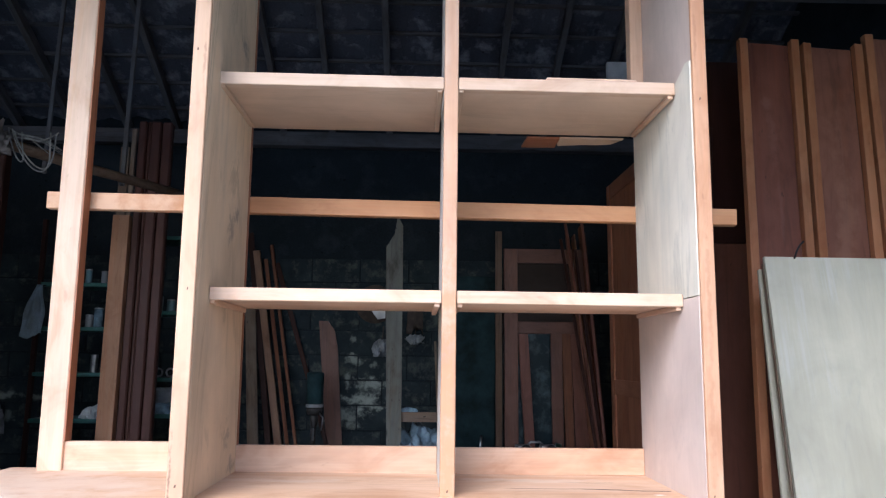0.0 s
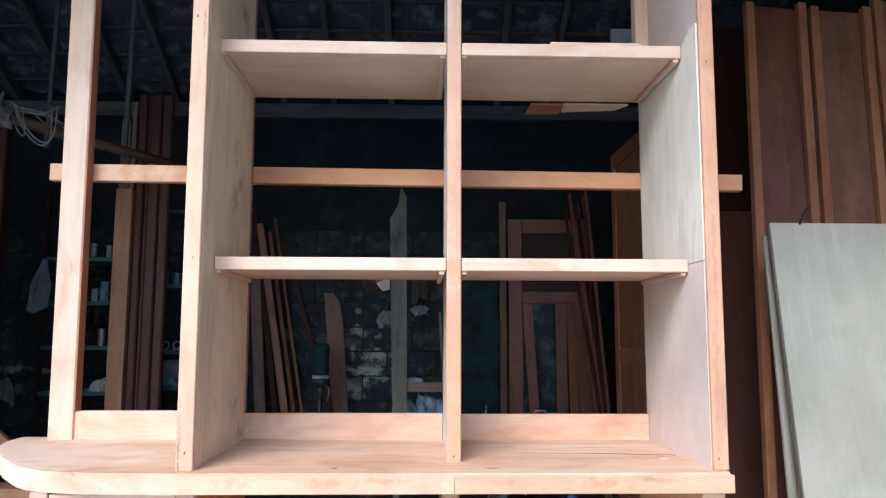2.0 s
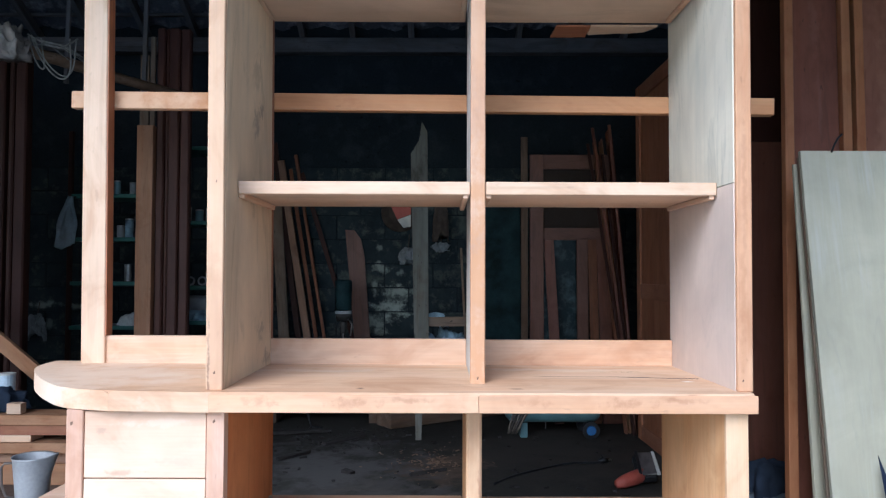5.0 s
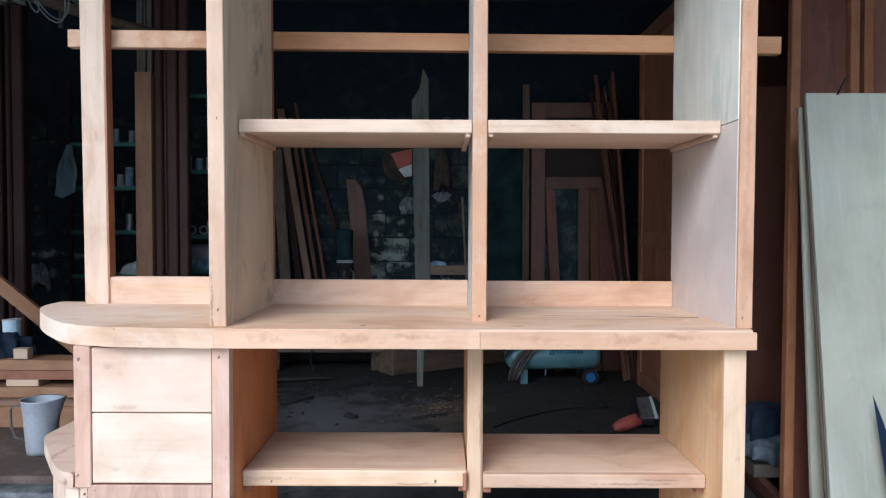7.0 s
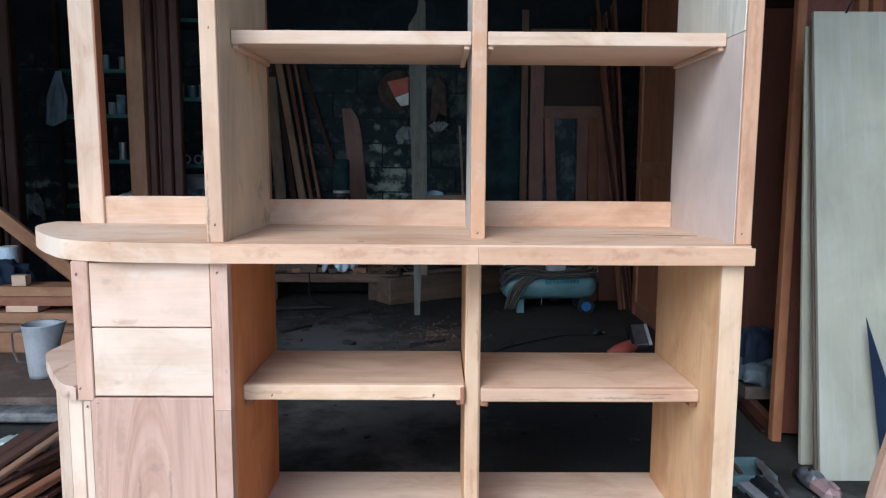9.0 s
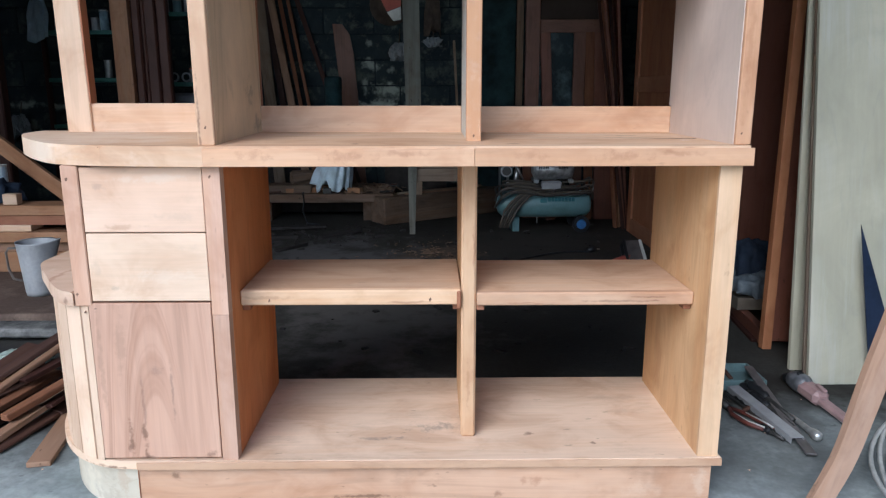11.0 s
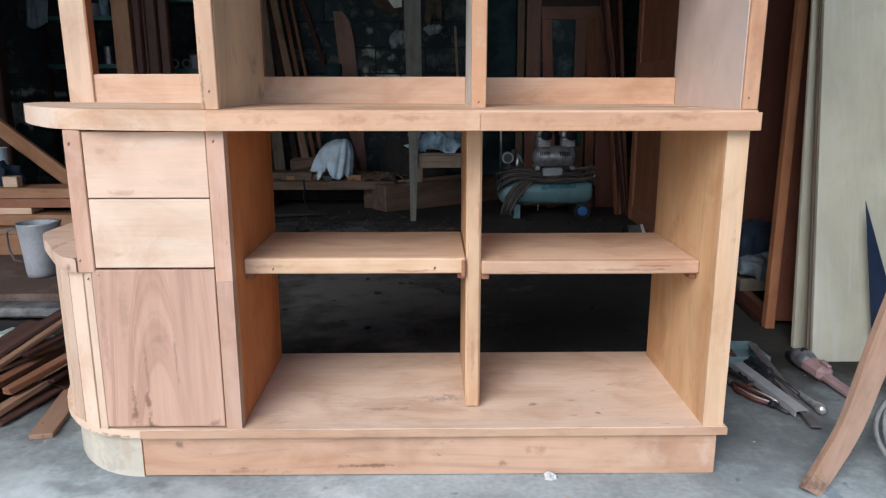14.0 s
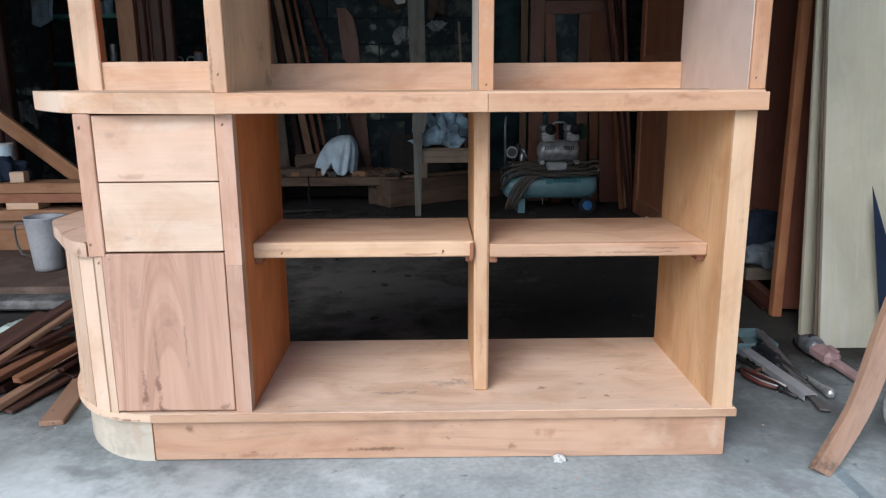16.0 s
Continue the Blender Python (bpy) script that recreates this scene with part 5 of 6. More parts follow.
Z0 = 0.088
jug = empty("plastic_jug", (-1.86, 1.58, Z0), "scuffed grey plastic measuring jug with a spout and handle", "jug")
bm = bmesh.new()
n = 28
prof = [(0.070, 0.0), (0.074, 0.02), (0.085, 0.14), (0.095, 0.225), (0.099, 0.232), (0.092, 0.228), (0.080, 0.14), (0.066, 0.012)]
rings = []
for r, z in prof:
    z *= 1.03
    r *= 0.84
    ring = []
    for k in range(n):
        a = k * math.tau / n
        lip = max(0.0, math.cos(a)) ** 12 * (0.03 if z > 0.2 else 0.0)
        ring.append(bm.verts.new((-1.840 + (r + lip) * math.cos(a), 1.58 + r * math.sin(a), Z0 + z + lip * 0.4)))
    rings.append(ring)
for q, s in zip(rings, rings[1:]):
    for k in range(n):
        bm.faces.new((q[k], q[(k + 1) % n], s[(k + 1) % n], s[k]))
bm.faces.new(rings[0])
bm.faces.new(rings[-1])
part("body", bm, M_JUG, jug, smooth=True)
part("handle", tube(bmesh.new(), [(-1.906, 1.56, Z0 + 0.212), (-1.945, 1.55, Z0 + 0.212), (-1.958, 1.55, Z0 + 0.195), (-1.955, 1.55, Z0 + 0.12), (-1.938, 1.55, Z0 + 0.075), (-1.905, 1.56, Z0 + 0.062)], 0.0055, 8), M_HANDGRIP, jug, smooth=True)

zs = [(0.088, 0.188, 1.99, W_LUM), (0.190, 0.237, 2.01, W_TAN), (0.238, 0.289, 1.98, W_LUM), (0.323, 0.370, 2.0, W_STILE), (0.371, 0.422, 1.99, W_LUM)]
for z0, z1, y, mat in zs:
    tagged(board("lumber_beam", (-3.1 + rnd.uniform(-0.1, 0.1), y + 0.08, (z0 + z1) / 2), (-1.52 + rnd.uniform(-0.06, 0.06), y + 0.06, (z0 + z1) / 2 - 0.001), 0.16, z1 - z0, mat, None, wonk=0.003),
           "rough-sawn orange lumber beam in a low stack", "beam", "stacked beams")
tagged(slab("spacer_block", (-2.24, -2.08), (1.985, 2.10), (0.290, 0.3225), W_EDGE, None, "x"), "pale spacer block between stacked beams", "block")
tagged(slab("spacer_block", (-2.95, -2.75), (1.99, 2.10), (0.290, 0.3225), W_EDGE, None, "x"), "pale spacer block between stacked beams", "block")
tagged(board("slanted_plank", (-3.05, 2.27, 1.28), (-1.612, 2.215, 0.120), 0.028, 0.075, W_LUM, None, (0.6, 0, 0.8), wonk=0.002), "pale plank slanting down onto the lumber stack", "plank")
coat = empty("work_jacket", (-2.34, 2.1, 0.423), "dark blue work jacket thrown on stacked lumber", "jacket")
part("jacket_body", drape((-2.36, 2.09, 0.423), (0.34, 0.16, 0.13), 12, 6, 0.25, 0.0, 0.15), M_DARKCLOTH, coat, smooth=True)
can = empty("paint_can", (-2.27, 2.10, 0.50), "small white and blue paint can on a jacket", "can")
part("body", lathe(bmesh.new(), [(0.042, 0), (0.042, 0.085)], (-2.275, 2.10, 0.515)), M_CLOTH, can, smooth=False)
part("lid", lathe(bmesh.new(), [(0.044, 0), (0.044, 0.008), (0.038, 0.006)], (-2.275, 2.10, 0.60)), M_WHITE, can)
tagged(slab("blue_box", (-2.62, -2.45), (2.03, 2.12), (0.423, 0.62), M_BLUE, None, "z"), "blue cardboard box on the lumber stack", "box")
tagged(slab("small_block", (-2.205, -2.135), (1.99, 2.04), (0.423, 0.475), W_EDGE, None, "x"), "small pale wood block on the lumber stack", "block")

HEAP = ((W_SCRAP, "dark brown"), (W_TAN, "tan"), (W_RUSSET, "russet"), (W_DARK, "blackish"), (W_BENCH, "grey-brown"))
for p0, p1, w, th, k in (((-1.50, 0.53, 0.075), (-1.27, 0.86, 0.215), 0.055, 0.016, 0), ((-1.45, 0.44, 0.060), (-1.235, 0.86, 0.205), 0.038, 0.020, 1), ((-1.53, 0.60, 0.055), (-1.30, 0.93, 0.185), 0.060, 0.014, 4),
                         ((-1.325, 0.385, 0.055), (-1.15, 0.68, 0.125), 0.050, 0.020, 2), ((-1.330, 0.270, 0.022), (-1.235, 0.60, 0.055), 0.046, 0.018, 1), ((-1.300, 0.275, 0.012), (-1.200, 0.66, 0.020), 0.042, 0.014, 0),
                         ((-1.425, 0.33, 0.048), (-1.325, 0.70, 0.070), 0.048, 0.016, 2), ((-1.480, 0.36, 0.040), (-1.385, 0.74, 0.050), 0.050, 0.018, 0), ((-1.540, 0.40, 0.052), (-1.435, 0.78, 0.072), 0.052, 0.016, 2),
                         ((-1.40, 0.40, 0.014), (-1.36, 0.80, 0.018), 0.060, 0.018, 3), ((-1.47, 0.40, 0.014), (-1.44, 0.80, 0.018), 0.050, 0.018, 3), ((-1.55, 0.44, 0.018), (-1.50, 0.86, 0.030), 0.060, 0.020, 0),
                         ((-1.60, 0.42, 0.040), (-1.48, 0.84, 0.110), 0.045, 0.016, 0), ((-1.25, 0.47, 0.050), (-1.13, 0.86, 0.090), 0.055, 0.016, 3), ((-1.24, 0.50, 0.014), (-1.12, 0.90, 0.030), 0.060, 0.018, 0),
                         ((-1.36, 0.55, 0.100), (-1.16, 0.90, 0.165), 0.060, 0.014, 3), ((-1.62, 0.50, 0.020), (-1.56, 0.92, 0.040), 0.055, 0.018, 4)):
    tone, words = HEAP[k]
    tip = (rnd.uniform(-0.35, 0.15), 0, 1)
    tagged(board("scrap_board", p0, p1, w, th, tone, None, tip, wonk=0.004), "weathered " + words + " scrap board on a heap", "board", "scrap boards")
tagged(board("scrap_board", (-1.138, 0.205, 0.008), (-1.195, 0.52, 0.008), 0.062, 0.014, W_TAN), "single brown scrap board flat on the floor", "board", "scrap boards")
tagged(board("scrap_board", (-1.31, 0.06, 0.008), (-1.43, 0.34, 0.008), 0.06, 0.015, W_TAN), "single pinkish scrap board flat on the floor", "board", "scrap boards")
tagged(finish("rubbish_bag", drape((-1.60, 0.93, 0.0), (0.20, 0.13, 0.048), 15, 6, 0.25, 0.0, 0.25), plain("pale_green_film", (0.40, 0.49, 0.42), 0.4, 0, 0.3, 12.0), smooth=True), "pale green plastic bag lying on the floor", "bag")
tagged(finish("blue_rag", drape((-1.62, 0.74, 0.0), (0.14, 0.12, 0.05), 17), M_BLUE, smooth=True), "bright blue rag on the floor", "rag")

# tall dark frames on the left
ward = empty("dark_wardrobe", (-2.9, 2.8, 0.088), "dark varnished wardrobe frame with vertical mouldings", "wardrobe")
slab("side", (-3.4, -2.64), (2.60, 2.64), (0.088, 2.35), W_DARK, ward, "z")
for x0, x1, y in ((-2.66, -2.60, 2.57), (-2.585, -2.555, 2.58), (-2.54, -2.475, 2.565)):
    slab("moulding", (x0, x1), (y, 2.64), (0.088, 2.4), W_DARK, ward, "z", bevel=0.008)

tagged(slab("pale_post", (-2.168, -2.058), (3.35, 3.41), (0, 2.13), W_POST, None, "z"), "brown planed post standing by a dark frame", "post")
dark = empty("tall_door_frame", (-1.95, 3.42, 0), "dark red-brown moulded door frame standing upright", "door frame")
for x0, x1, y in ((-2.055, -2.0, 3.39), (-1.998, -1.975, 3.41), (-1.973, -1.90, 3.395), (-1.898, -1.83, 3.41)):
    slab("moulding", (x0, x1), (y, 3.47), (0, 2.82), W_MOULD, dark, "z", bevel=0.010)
for x0, x1, z0, z1 in ((-2.16, -2.10, 2.131, 2.62), (-2.09, -2.06, 2.131, 2.75)):
    tagged(slab("hung_strip", (x0, x1), (3.37, 3.39), (z0, z1), W_OLD, None, "z"), "short dark strip standing on a post", "strip")


def rack(xs, zs_, label):
    r = empty("shelf_rack", ((xs[0] + xs[1]) / 2, 3.8, 0), label, "shelf rack")
    for x in (xs[0], xs[1] - 0.03):
        for y in (3.67, 3.93):
            slab("post", (x, x + 0.03), (y, y + 0.03), (0, 2.15), W_DARK, r, "z")
    for z in zs_:
        slab("shelf", (xs[0] + 0.031, xs[1] - 0.031), (3.66, 3.96), (z - 0.028, z), M_RACK, r, "x", "green painted shelf board")
    return r


rack((-2.80, -2.10), (1.69, 1.375, 1.055, 0.735, 0.3), "dark shelf rack with green painted shelves holding cans")
rack((-2.06, -1.40), (2.04, 1.495, 1.025, 0.772, 0.3), "dark shelf rack with green painted shelves holding cans")
M_TIN = plain("tin_can", (0.40, 0.40, 0.38), 0.35, 0.7, 0.4, 20.0)


def tin(x, y, z, r, h, mat, lid, label):
    t = empty("paint_tin", (x, y, z), label, "tin", "tins on the rack")
    part("body", lathe(bmesh.new(), [(r, 0.0), (r, h)], (x, y, z), 14), mat, t)
    part("lid", lathe(bmesh.new(), [(r * 1.05, 0), (r * 1.05, 0.008), (r * 0.8, 0.010)], (x, y, z + h), 14), lid, t)


rnd = random.Random(31)
tones = (M_TIN, M_GREYP, M_CLOTH2, M_RED, M_GREYP, M_TANK)
for z, items in ((1.69, (-2.47, -2.36, -2.27)), (1.375, (-2.46, -2.38, -2.30)), (1.055, (-2.40, -2.29)), (1.495, (-1.95, -1.88, -1.80, -1.70)), (1.025, (-1.80, -1.66)), (0.772, (-1.73, -1.62))):
    for x in items:
        tin(x, 3.74 + rnd.uniform(0, 0.06), z, rnd.uniform(0.020, 0.032), rnd.uniform(0.07, 0.14), rnd.choice(tones), rnd.choice((M_TIN, M_GREYP, M_RED)), "small dusty paint tin on a shelf")
for x, z in ((-1.915, 1.025), (-1.83, 1.025)):
    bm = bmesh.new()
    tube(bm, [(x + 0.028 * math.cos(a), 3.72, z + 0.035 + 0.028 * math.sin(a)) for a in [k * math.tau / 16 for k in range(17)]], 0.007, 6)
    tagged(finish("tape_roll", bm, M_GREYP, smooth=True), "pale roll of tape standing on a shelf", "tape roll")
tagged(finish("wire_bundle", drape((-2.30, 3.75, 0.735), (0.26, 0.14, 0.09), 23), M_WHITE), "tangled pale wire bundle on a shelf", "wire bundle")
tagged(finish("rag_heap", drape((-1.86, 3.76, 0.772), (0.20, 0.14, 0.07), 24), M_CLOTH2, smooth=True), "heap of pale rags on a shelf", "rag")
tagged(slab("plastic_bin", (-1.98, -1.78), (3.80, 3.95), (0.772, 0.95), M_GREYP, None, "x", bevel=0.02), "grey plastic bin on a rack shelf", "bin")

SX, SZ = -2.735, 1.665
cl = empty("hung_shirt", (SX, 3.60, SZ), "pale blue shirt hanging on a rack post", "shirt")
bm = bmesh.new()
rows = []
for j in range(15):
    v = j / 14
    row = []
    for i in range(17):
        u = i / 16
        half = 0.012 + 0.052 * min(1, v * 1.8) + 0.012 * v
        fold = noise.noise(Vector((u * 5.0, v * 1.4, 3.0)))
        row.append(bm.verts.new((SX - 0.035 * v + (u - 0.5) * 2 * half, 3.60 - 0.05 * fold - 0.015, SZ - 0.36 * v - 0.02 * math.sin(u * 5) * v)))
    rows.append(row)
for a, b in zip(rows, rows[1:]):
    for i in range(16):
        bm.faces.new((a[i], a[i + 1], b[i + 1], b[i]))
bmesh.ops.solidify(bm, geom=bm.faces[:], thickness=0.010)
part("cloth", bm, M_CLOTH, cl, smooth=True)
part("peg", tube(bmesh.new(), [(SX, 3.585, SZ - 0.01), (SX, 3.67, SZ + 0.005)], 0.006, 6), M_IRON, cl)

# pole with rope
tagged(finish("roof_pole", tube(bmesh.new(), [(-2.6, 1.45, 2.27), (-2.2, 1.82, 2.215), (-1.85, 2.15, 2.15), (-1.45, 2.55, 2.10)], [0.035, 0.03, 0.028, 0.024], 9), W_BENCH, smooth=True), "rough wooden pole hung under the roof", "pole")
bm = bmesh.new()
rnd = random.Random(41)


def rope_loop(x0, z0, dx, drop, wide, slack):
    """One hanging loop: down from the pole, round, and back up."""
    pts = []
    for k in range(19):
        a = k / 18
        s = math.sin(a * math.pi)
        pts.append((x0 + dx * a + wide * math.sin(a * math.tau) * 0.5 + slack * s, 1.88 + 0.05 * a + 0.02 * math.sin(5 * a), z0 - drop * s ** 0.8 - 0.05 * dx * a))
    tube(bm, pts, 0.0038, 6)


for x0, z0, dx, drop, wide, slack in ((-2.075, 2.255, 0.045, 0.15, -0.02, 0.03), (-2.06, 2.26, 0.17, 0.20, -0.03, 0.05), (-2.05, 2.25, 0.19, 0.175, -0.02, 0.04), (-2.08, 2.265, 0.23, 0.05, 0.02, 0.02)):
    rope_loop(x0, z0, dx, drop, wide, slack)
for s in range(7):
    x, z = -2.04 + rnd.uniform(-0.04, 0.04), 2.235 + rnd.uniform(-0.02, 0.02)
    e = rnd.uniform(0.12, 0.22)
    tube(bm, [(x, 1.9, z), (x + e * 0.5, 1.93, z + 0.005 - 0.1 * e), (x + e, 1.97, z - 0.30 * e - rnd.uniform(0.0, 0.03))], 0.0022, 5)
tagged(finish("rope", bm, M_ROPE, smooth=True), "loose grey rope looped over a roof pole", "rope")
tagged(finish("rag_knot", drape((-2.145, 1.84, 2.135), (0.16, 0.13, 0.15), 27, 9, 0.25, 0.0, 0.3), M_RAG, smooth=True), "knot of grey rag on a roof pole", "rag")

# ---- back of the workshop ----
# white board post with two rails
tr = empty("board_trestle", (-0.23, 3.33, 0), "flaking white board post with two cross rails", "trestle")
bm = bmesh.new()
prof = [(-0.252, 0.0), (-0.214, 0.0), (-0.196, 0.55), (-0.165, 0.64), (-0.178, 2.08), (-0.215, 2.15), (-0.235, 2.02), (-0.29, 1.93), (-0.262, 0.62), (-0.258, 0.55)]
a = [bm.verts.new((x, 3.31, z)) for x, z in prof]
b = [bm.verts.new((x, 3.34, z)) for x, z in prof]
bm.faces.new(a)
bm.faces.new(b)
for k in range(len(prof)):
    bm.faces.new((a[k], a[(k + 1) % len(prof)], b[(k + 1) % len(prof)], b[k]))
upright("post", bm, W_WHITE, tr, "flaking white post with a broken top")
slab("rail", (-0.255, 0.20), (3.341, 3.37), (0.758, 0.822), W_OLD, tr, "x")
slab("rail", (-0.235, 0.20), (3.341, 3.42), (0.360, 0.444), W_OLD, tr, "x")
slab("post", (0.13, 0.19), (3.372, 3.41), (0, 0.9), W_OLD, tr, "z")
slab("rail", (-0.235, 0.20), (3.72, 3.80), (0.360, 0.444), W_OLD, tr, "x")
slab("post", (-0.22, -0.17), (3.81, 3.85), (0, 0.5), W_OLD, tr, "z")
slab("shelf", (-0.23, 0.20), (3.375, 3.80), (0.4445, 0.456), W_OLD, tr, "x")
tagged(finish("folded_cloth", drape((-0.06, 3.50, 0.457), (0.34, 0.24, 0.24), 33, 5, 0.3, 0.2, 0.34), M_CLOTH2, smooth=True), "washed blue cloth heaped on a trestle", "cloth")
tagged(finish("rag", drape((-0.12, 3.352, 0.822), (0.10, 0.02, 0.03), 34, 5), M_CLOTH2), "small grey rag on a trestle rail", "rag")
tagged(board("thin_stick", (0.10, 3.46, 0.458), (0.06, 3.60, 1.30), 0.016, 0.012, W_OLD, None, (0, -1, 0.1)), "thin grey stick leaning upright", "stick")

# low bench, big timber and what lies on them
bench = empty("low_bench", (-0.95, 3.95, 0), "low heavy work bench of grey planks", "bench")
for k in range(4):
    y = 3.73 + 0.15 * k
    slab("plank", (-1.42, -0.38), (y, y + 0.145), (0.160 + 0.004 * (k % 2), 0.218 + 0.004 * (k % 2)), W_BENCH, bench, "x", wonk=0.006)
for x, w in ((-1.38, 0.07), (-0.62, 0.12)):
    slab("leg", (x, x + w), (3.86, 4.25), (0, 0.159), W_BENCH, bench, "y")
# Near-black strip added for the shade beneath the bench.
slab("back_rail", (-1.31, -0.62), (4.20, 4.24), (0.01, 0.159), M_DEBRIS, bench, "x")
block = board("timber_baulk", (-0.50, 3.70, 0.10), (0.42, 4.32, 0.10), 0.20, 0.20, W_BENCH, None, wonk=0.006, bevel=0.008)
tagged(block, "thick grey squared timber lying on the floor", "timber")
vise = empty("draped_cloth", (-0.80, 3.9, 0.22), "pale blue cloth draped over a vise on a bench", "cloth")
bm = bmesh.new()
rows = []
for j in range(25):
    v = j / 24
    row = []
    for i in range(72):
        a = i / 72 * math.tau
        # two lobes hang at the front with a notch between them; the back reaches the bench
        lobe = 0.095 * math.exp(-((a - 4.38) / 0.17) ** 2) + 0.030 * math.exp(-((a - 5.35) / 0.3) ** 2) + 0.012 * math.sin(7 * a + 0.5)
        low = 0.226 + max(0.0, lobe) + (0.05 if math.cos(a) < -0.6 else 0.0) * -math.cos(a)
        fold = 0.13 * math.sin(11 * a + 2.5 * noise.noise(Vector((3 * math.cos(a), 3 * math.sin(a), 1)))) + 0.14 * abs(noise.noise(Vector((2.4 * math.cos(a), 2.4 * math.sin(a), 7.0 + 1.5 * v))))
        spread = 0.12 + 0.95 * math.sin(min(1.0, v * 1.15) * math.pi / 2)
        rad = spread * (1 + fold * v ** 1.5)
        z = 0.512 - (0.512 - low) * v ** 2.1
        top = Vector((-0.775 - 0.055 * v * v, 3.90, z))
        x = rad * math.cos(a) * (0.128 if math.cos(a) < 0 else 0.098) - 0.045 * v * max(0.0, -math.cos(a))
        row.append(bm.verts.new(top + Vector((x, rad * math.sin(a) * 0.13, 0.006 * math.sin(5 * a) * (1 - v)))))
    rows.append(row)
for p, q in zip(rows, rows[1:]):
    for i in range(72):
        bm.faces.new((p[i], p[(i + 1) % 72], q[(i + 1) % 72], q[i]))
inside = [[bm.verts.new(Vector((-0.775, 3.90, 0.225)) + (v.co - Vector((-0.775, 3.90, 0.225))) * 0.955) for v in row[:72]] for row in rows]
for p, q in zip(inside, inside[1:]):
    for i in range(72):
        bm.faces.new((p[i], q[i], q[(i + 1) % 72], p[(i + 1) % 72]))
for i in range(72):
    bm.faces.new((rows[-1][i], rows[-1][(i + 1) % 72], inside[-1][(i + 1) % 72], inside[-1][i]))
bm.faces.new(rows[0])
bm.faces.new(inside[0])
part("cloth", bm, M_CLOTH, vise, smooth=True)
slab("vise_body", (-0.86, -0.72), (3.82, 3.96), (0.223, 0.45), M_IRON, vise, "z", bevel=0.02)
slab("vise_jaw", (-0.90, -0.84), (3.735, 3.80), (0.223, 0.26), M_IRON, vise)
rnd = random.Random(51)
bm = bmesh.new()
for _ in range(160):
    x, y = rnd.gauss(-0.62, 0.12), rnd.uniform(3.74, 4.2)
    z = 0.224 + rnd.uniform(0, 0.02)
    m = Matrix.Translation((x, y, z)) @ pose(0, 0, 0, rnd.uniform(-30, 30), rnd.uniform(-30, 30), rnd.uniform(0, 180))
    bmesh.ops.create_cube(bm, size=1.0, matrix=m @ Matrix.Diagonal((rnd.uniform(0.02, 0.06), rnd.uniform(0.008, 0.02), 0.003, 1)))
tagged(finish("bench_shavings", bm, M_DUST), "dusty brown wood shavings scattered on a bench", "shavings", kind="stuff")
for x, y, l in ((-1.18, 3.78, 0.22), (-1.05, 3.95, 0.30), (-0.72, 3.80, 0.10)):
    tagged(board("offcut", (x, y, 0.2405), (x + l, y + rnd.uniform(-0.05, 0.05), 0.2405), 0.05, 0.035, W_LUM, None, wonk=0.003), "rough wood offcut lying on a bench", "offcut", "bench offcuts")

slab_board = board("bench_board", (-1.38, 3.86, 0.252), (-0.99, 3.84, 0.252), 0.16, 0.055, W_BENCH, None, wonk=0.006)
tagged(slab_board, "thick grimy board lying on the bench", "board")
chunk = board("wood_chunk", (-1.17, 3.87, 0.325), (-0.94, 3.90, 0.345), 0.10, 0.085, W_BENCH, None, bevel=0.02, wonk=0.014)
tagged(chunk, "rough brown wood chunk lying on a board", "wood chunk")
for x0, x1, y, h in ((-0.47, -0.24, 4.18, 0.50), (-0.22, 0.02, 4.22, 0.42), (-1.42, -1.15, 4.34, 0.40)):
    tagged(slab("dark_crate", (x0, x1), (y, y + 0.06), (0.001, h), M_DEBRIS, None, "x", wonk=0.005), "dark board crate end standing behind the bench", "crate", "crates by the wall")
for p0, p1, w in (((-0.36, 3.82, 0.208), (0.24, 4.22, 0.208), 0.022), ((-0.30, 3.80, 0.209), (0.22, 4.14, 0.209), 0.016), ((-0.22, 3.93, 0.209), (0.30, 4.27, 0.209), 0.03)):
    tagged(board("thin_lath", p0, p1, w, 0.014, W_TAN if w < 0.02 else W_OLD, None, wonk=0.002), "thin lath lying on a thick timber", "lath", "laths on the timber")
cord = tube(bmesh.new(), [(-1.05, 3.76, 0.229), (-1.045, 3.722, 0.218), (-1.04, 3.715, 0.16), (-1.05, 3.71, 0.10), (-1.02, 3.70, 0.01), (-0.93, 3.66, 0.008)], 0.007, 7)
tagged(finish("extension_cable", cord, M_BLACK, smooth=True), "dark cable hanging over the bench edge", "cable")
for k in range(16):
    x, y = rnd.uniform(-1.40, -0.42), rnd.choice((rnd.uniform(3.74, 3.80), rnd.uniform(3.9, 4.2)))
    if -1.24 < x < -0.90 or -0.95 < x < -0.63:
        continue
    tagged(board("bench_scrap", (x, y, 0.230), (x + rnd.uniform(0.03, 0.12), y + rnd.uniform(-0.03, 0.03), 0.230 + rnd.uniform(0, 0.01)), rnd.uniform(0.012, 0.035), 0.012, rnd.choice((W_TAN, W_SCRAP, M_DEBRIS, M_IRON)), None, wonk=0.002), "small scrap among shavings on the bench", "scrap", "scraps on the bench")

# drill press on the bench
dp = empty("drill_press", (-0.80, 4.05, 0.22), "small dark bench drill with a steel chuck", "drill press")
slab("base", (-0.92, -0.72), (3.98, 4.20), (0.223, 0.245), M_IRON, dp)
part("column", tube(bmesh.new(), [(-0.86, 4.16, 0.244), (-0.86, 4.16, 0.90)], 0.02, 12), M_IRON, dp, smooth=True)
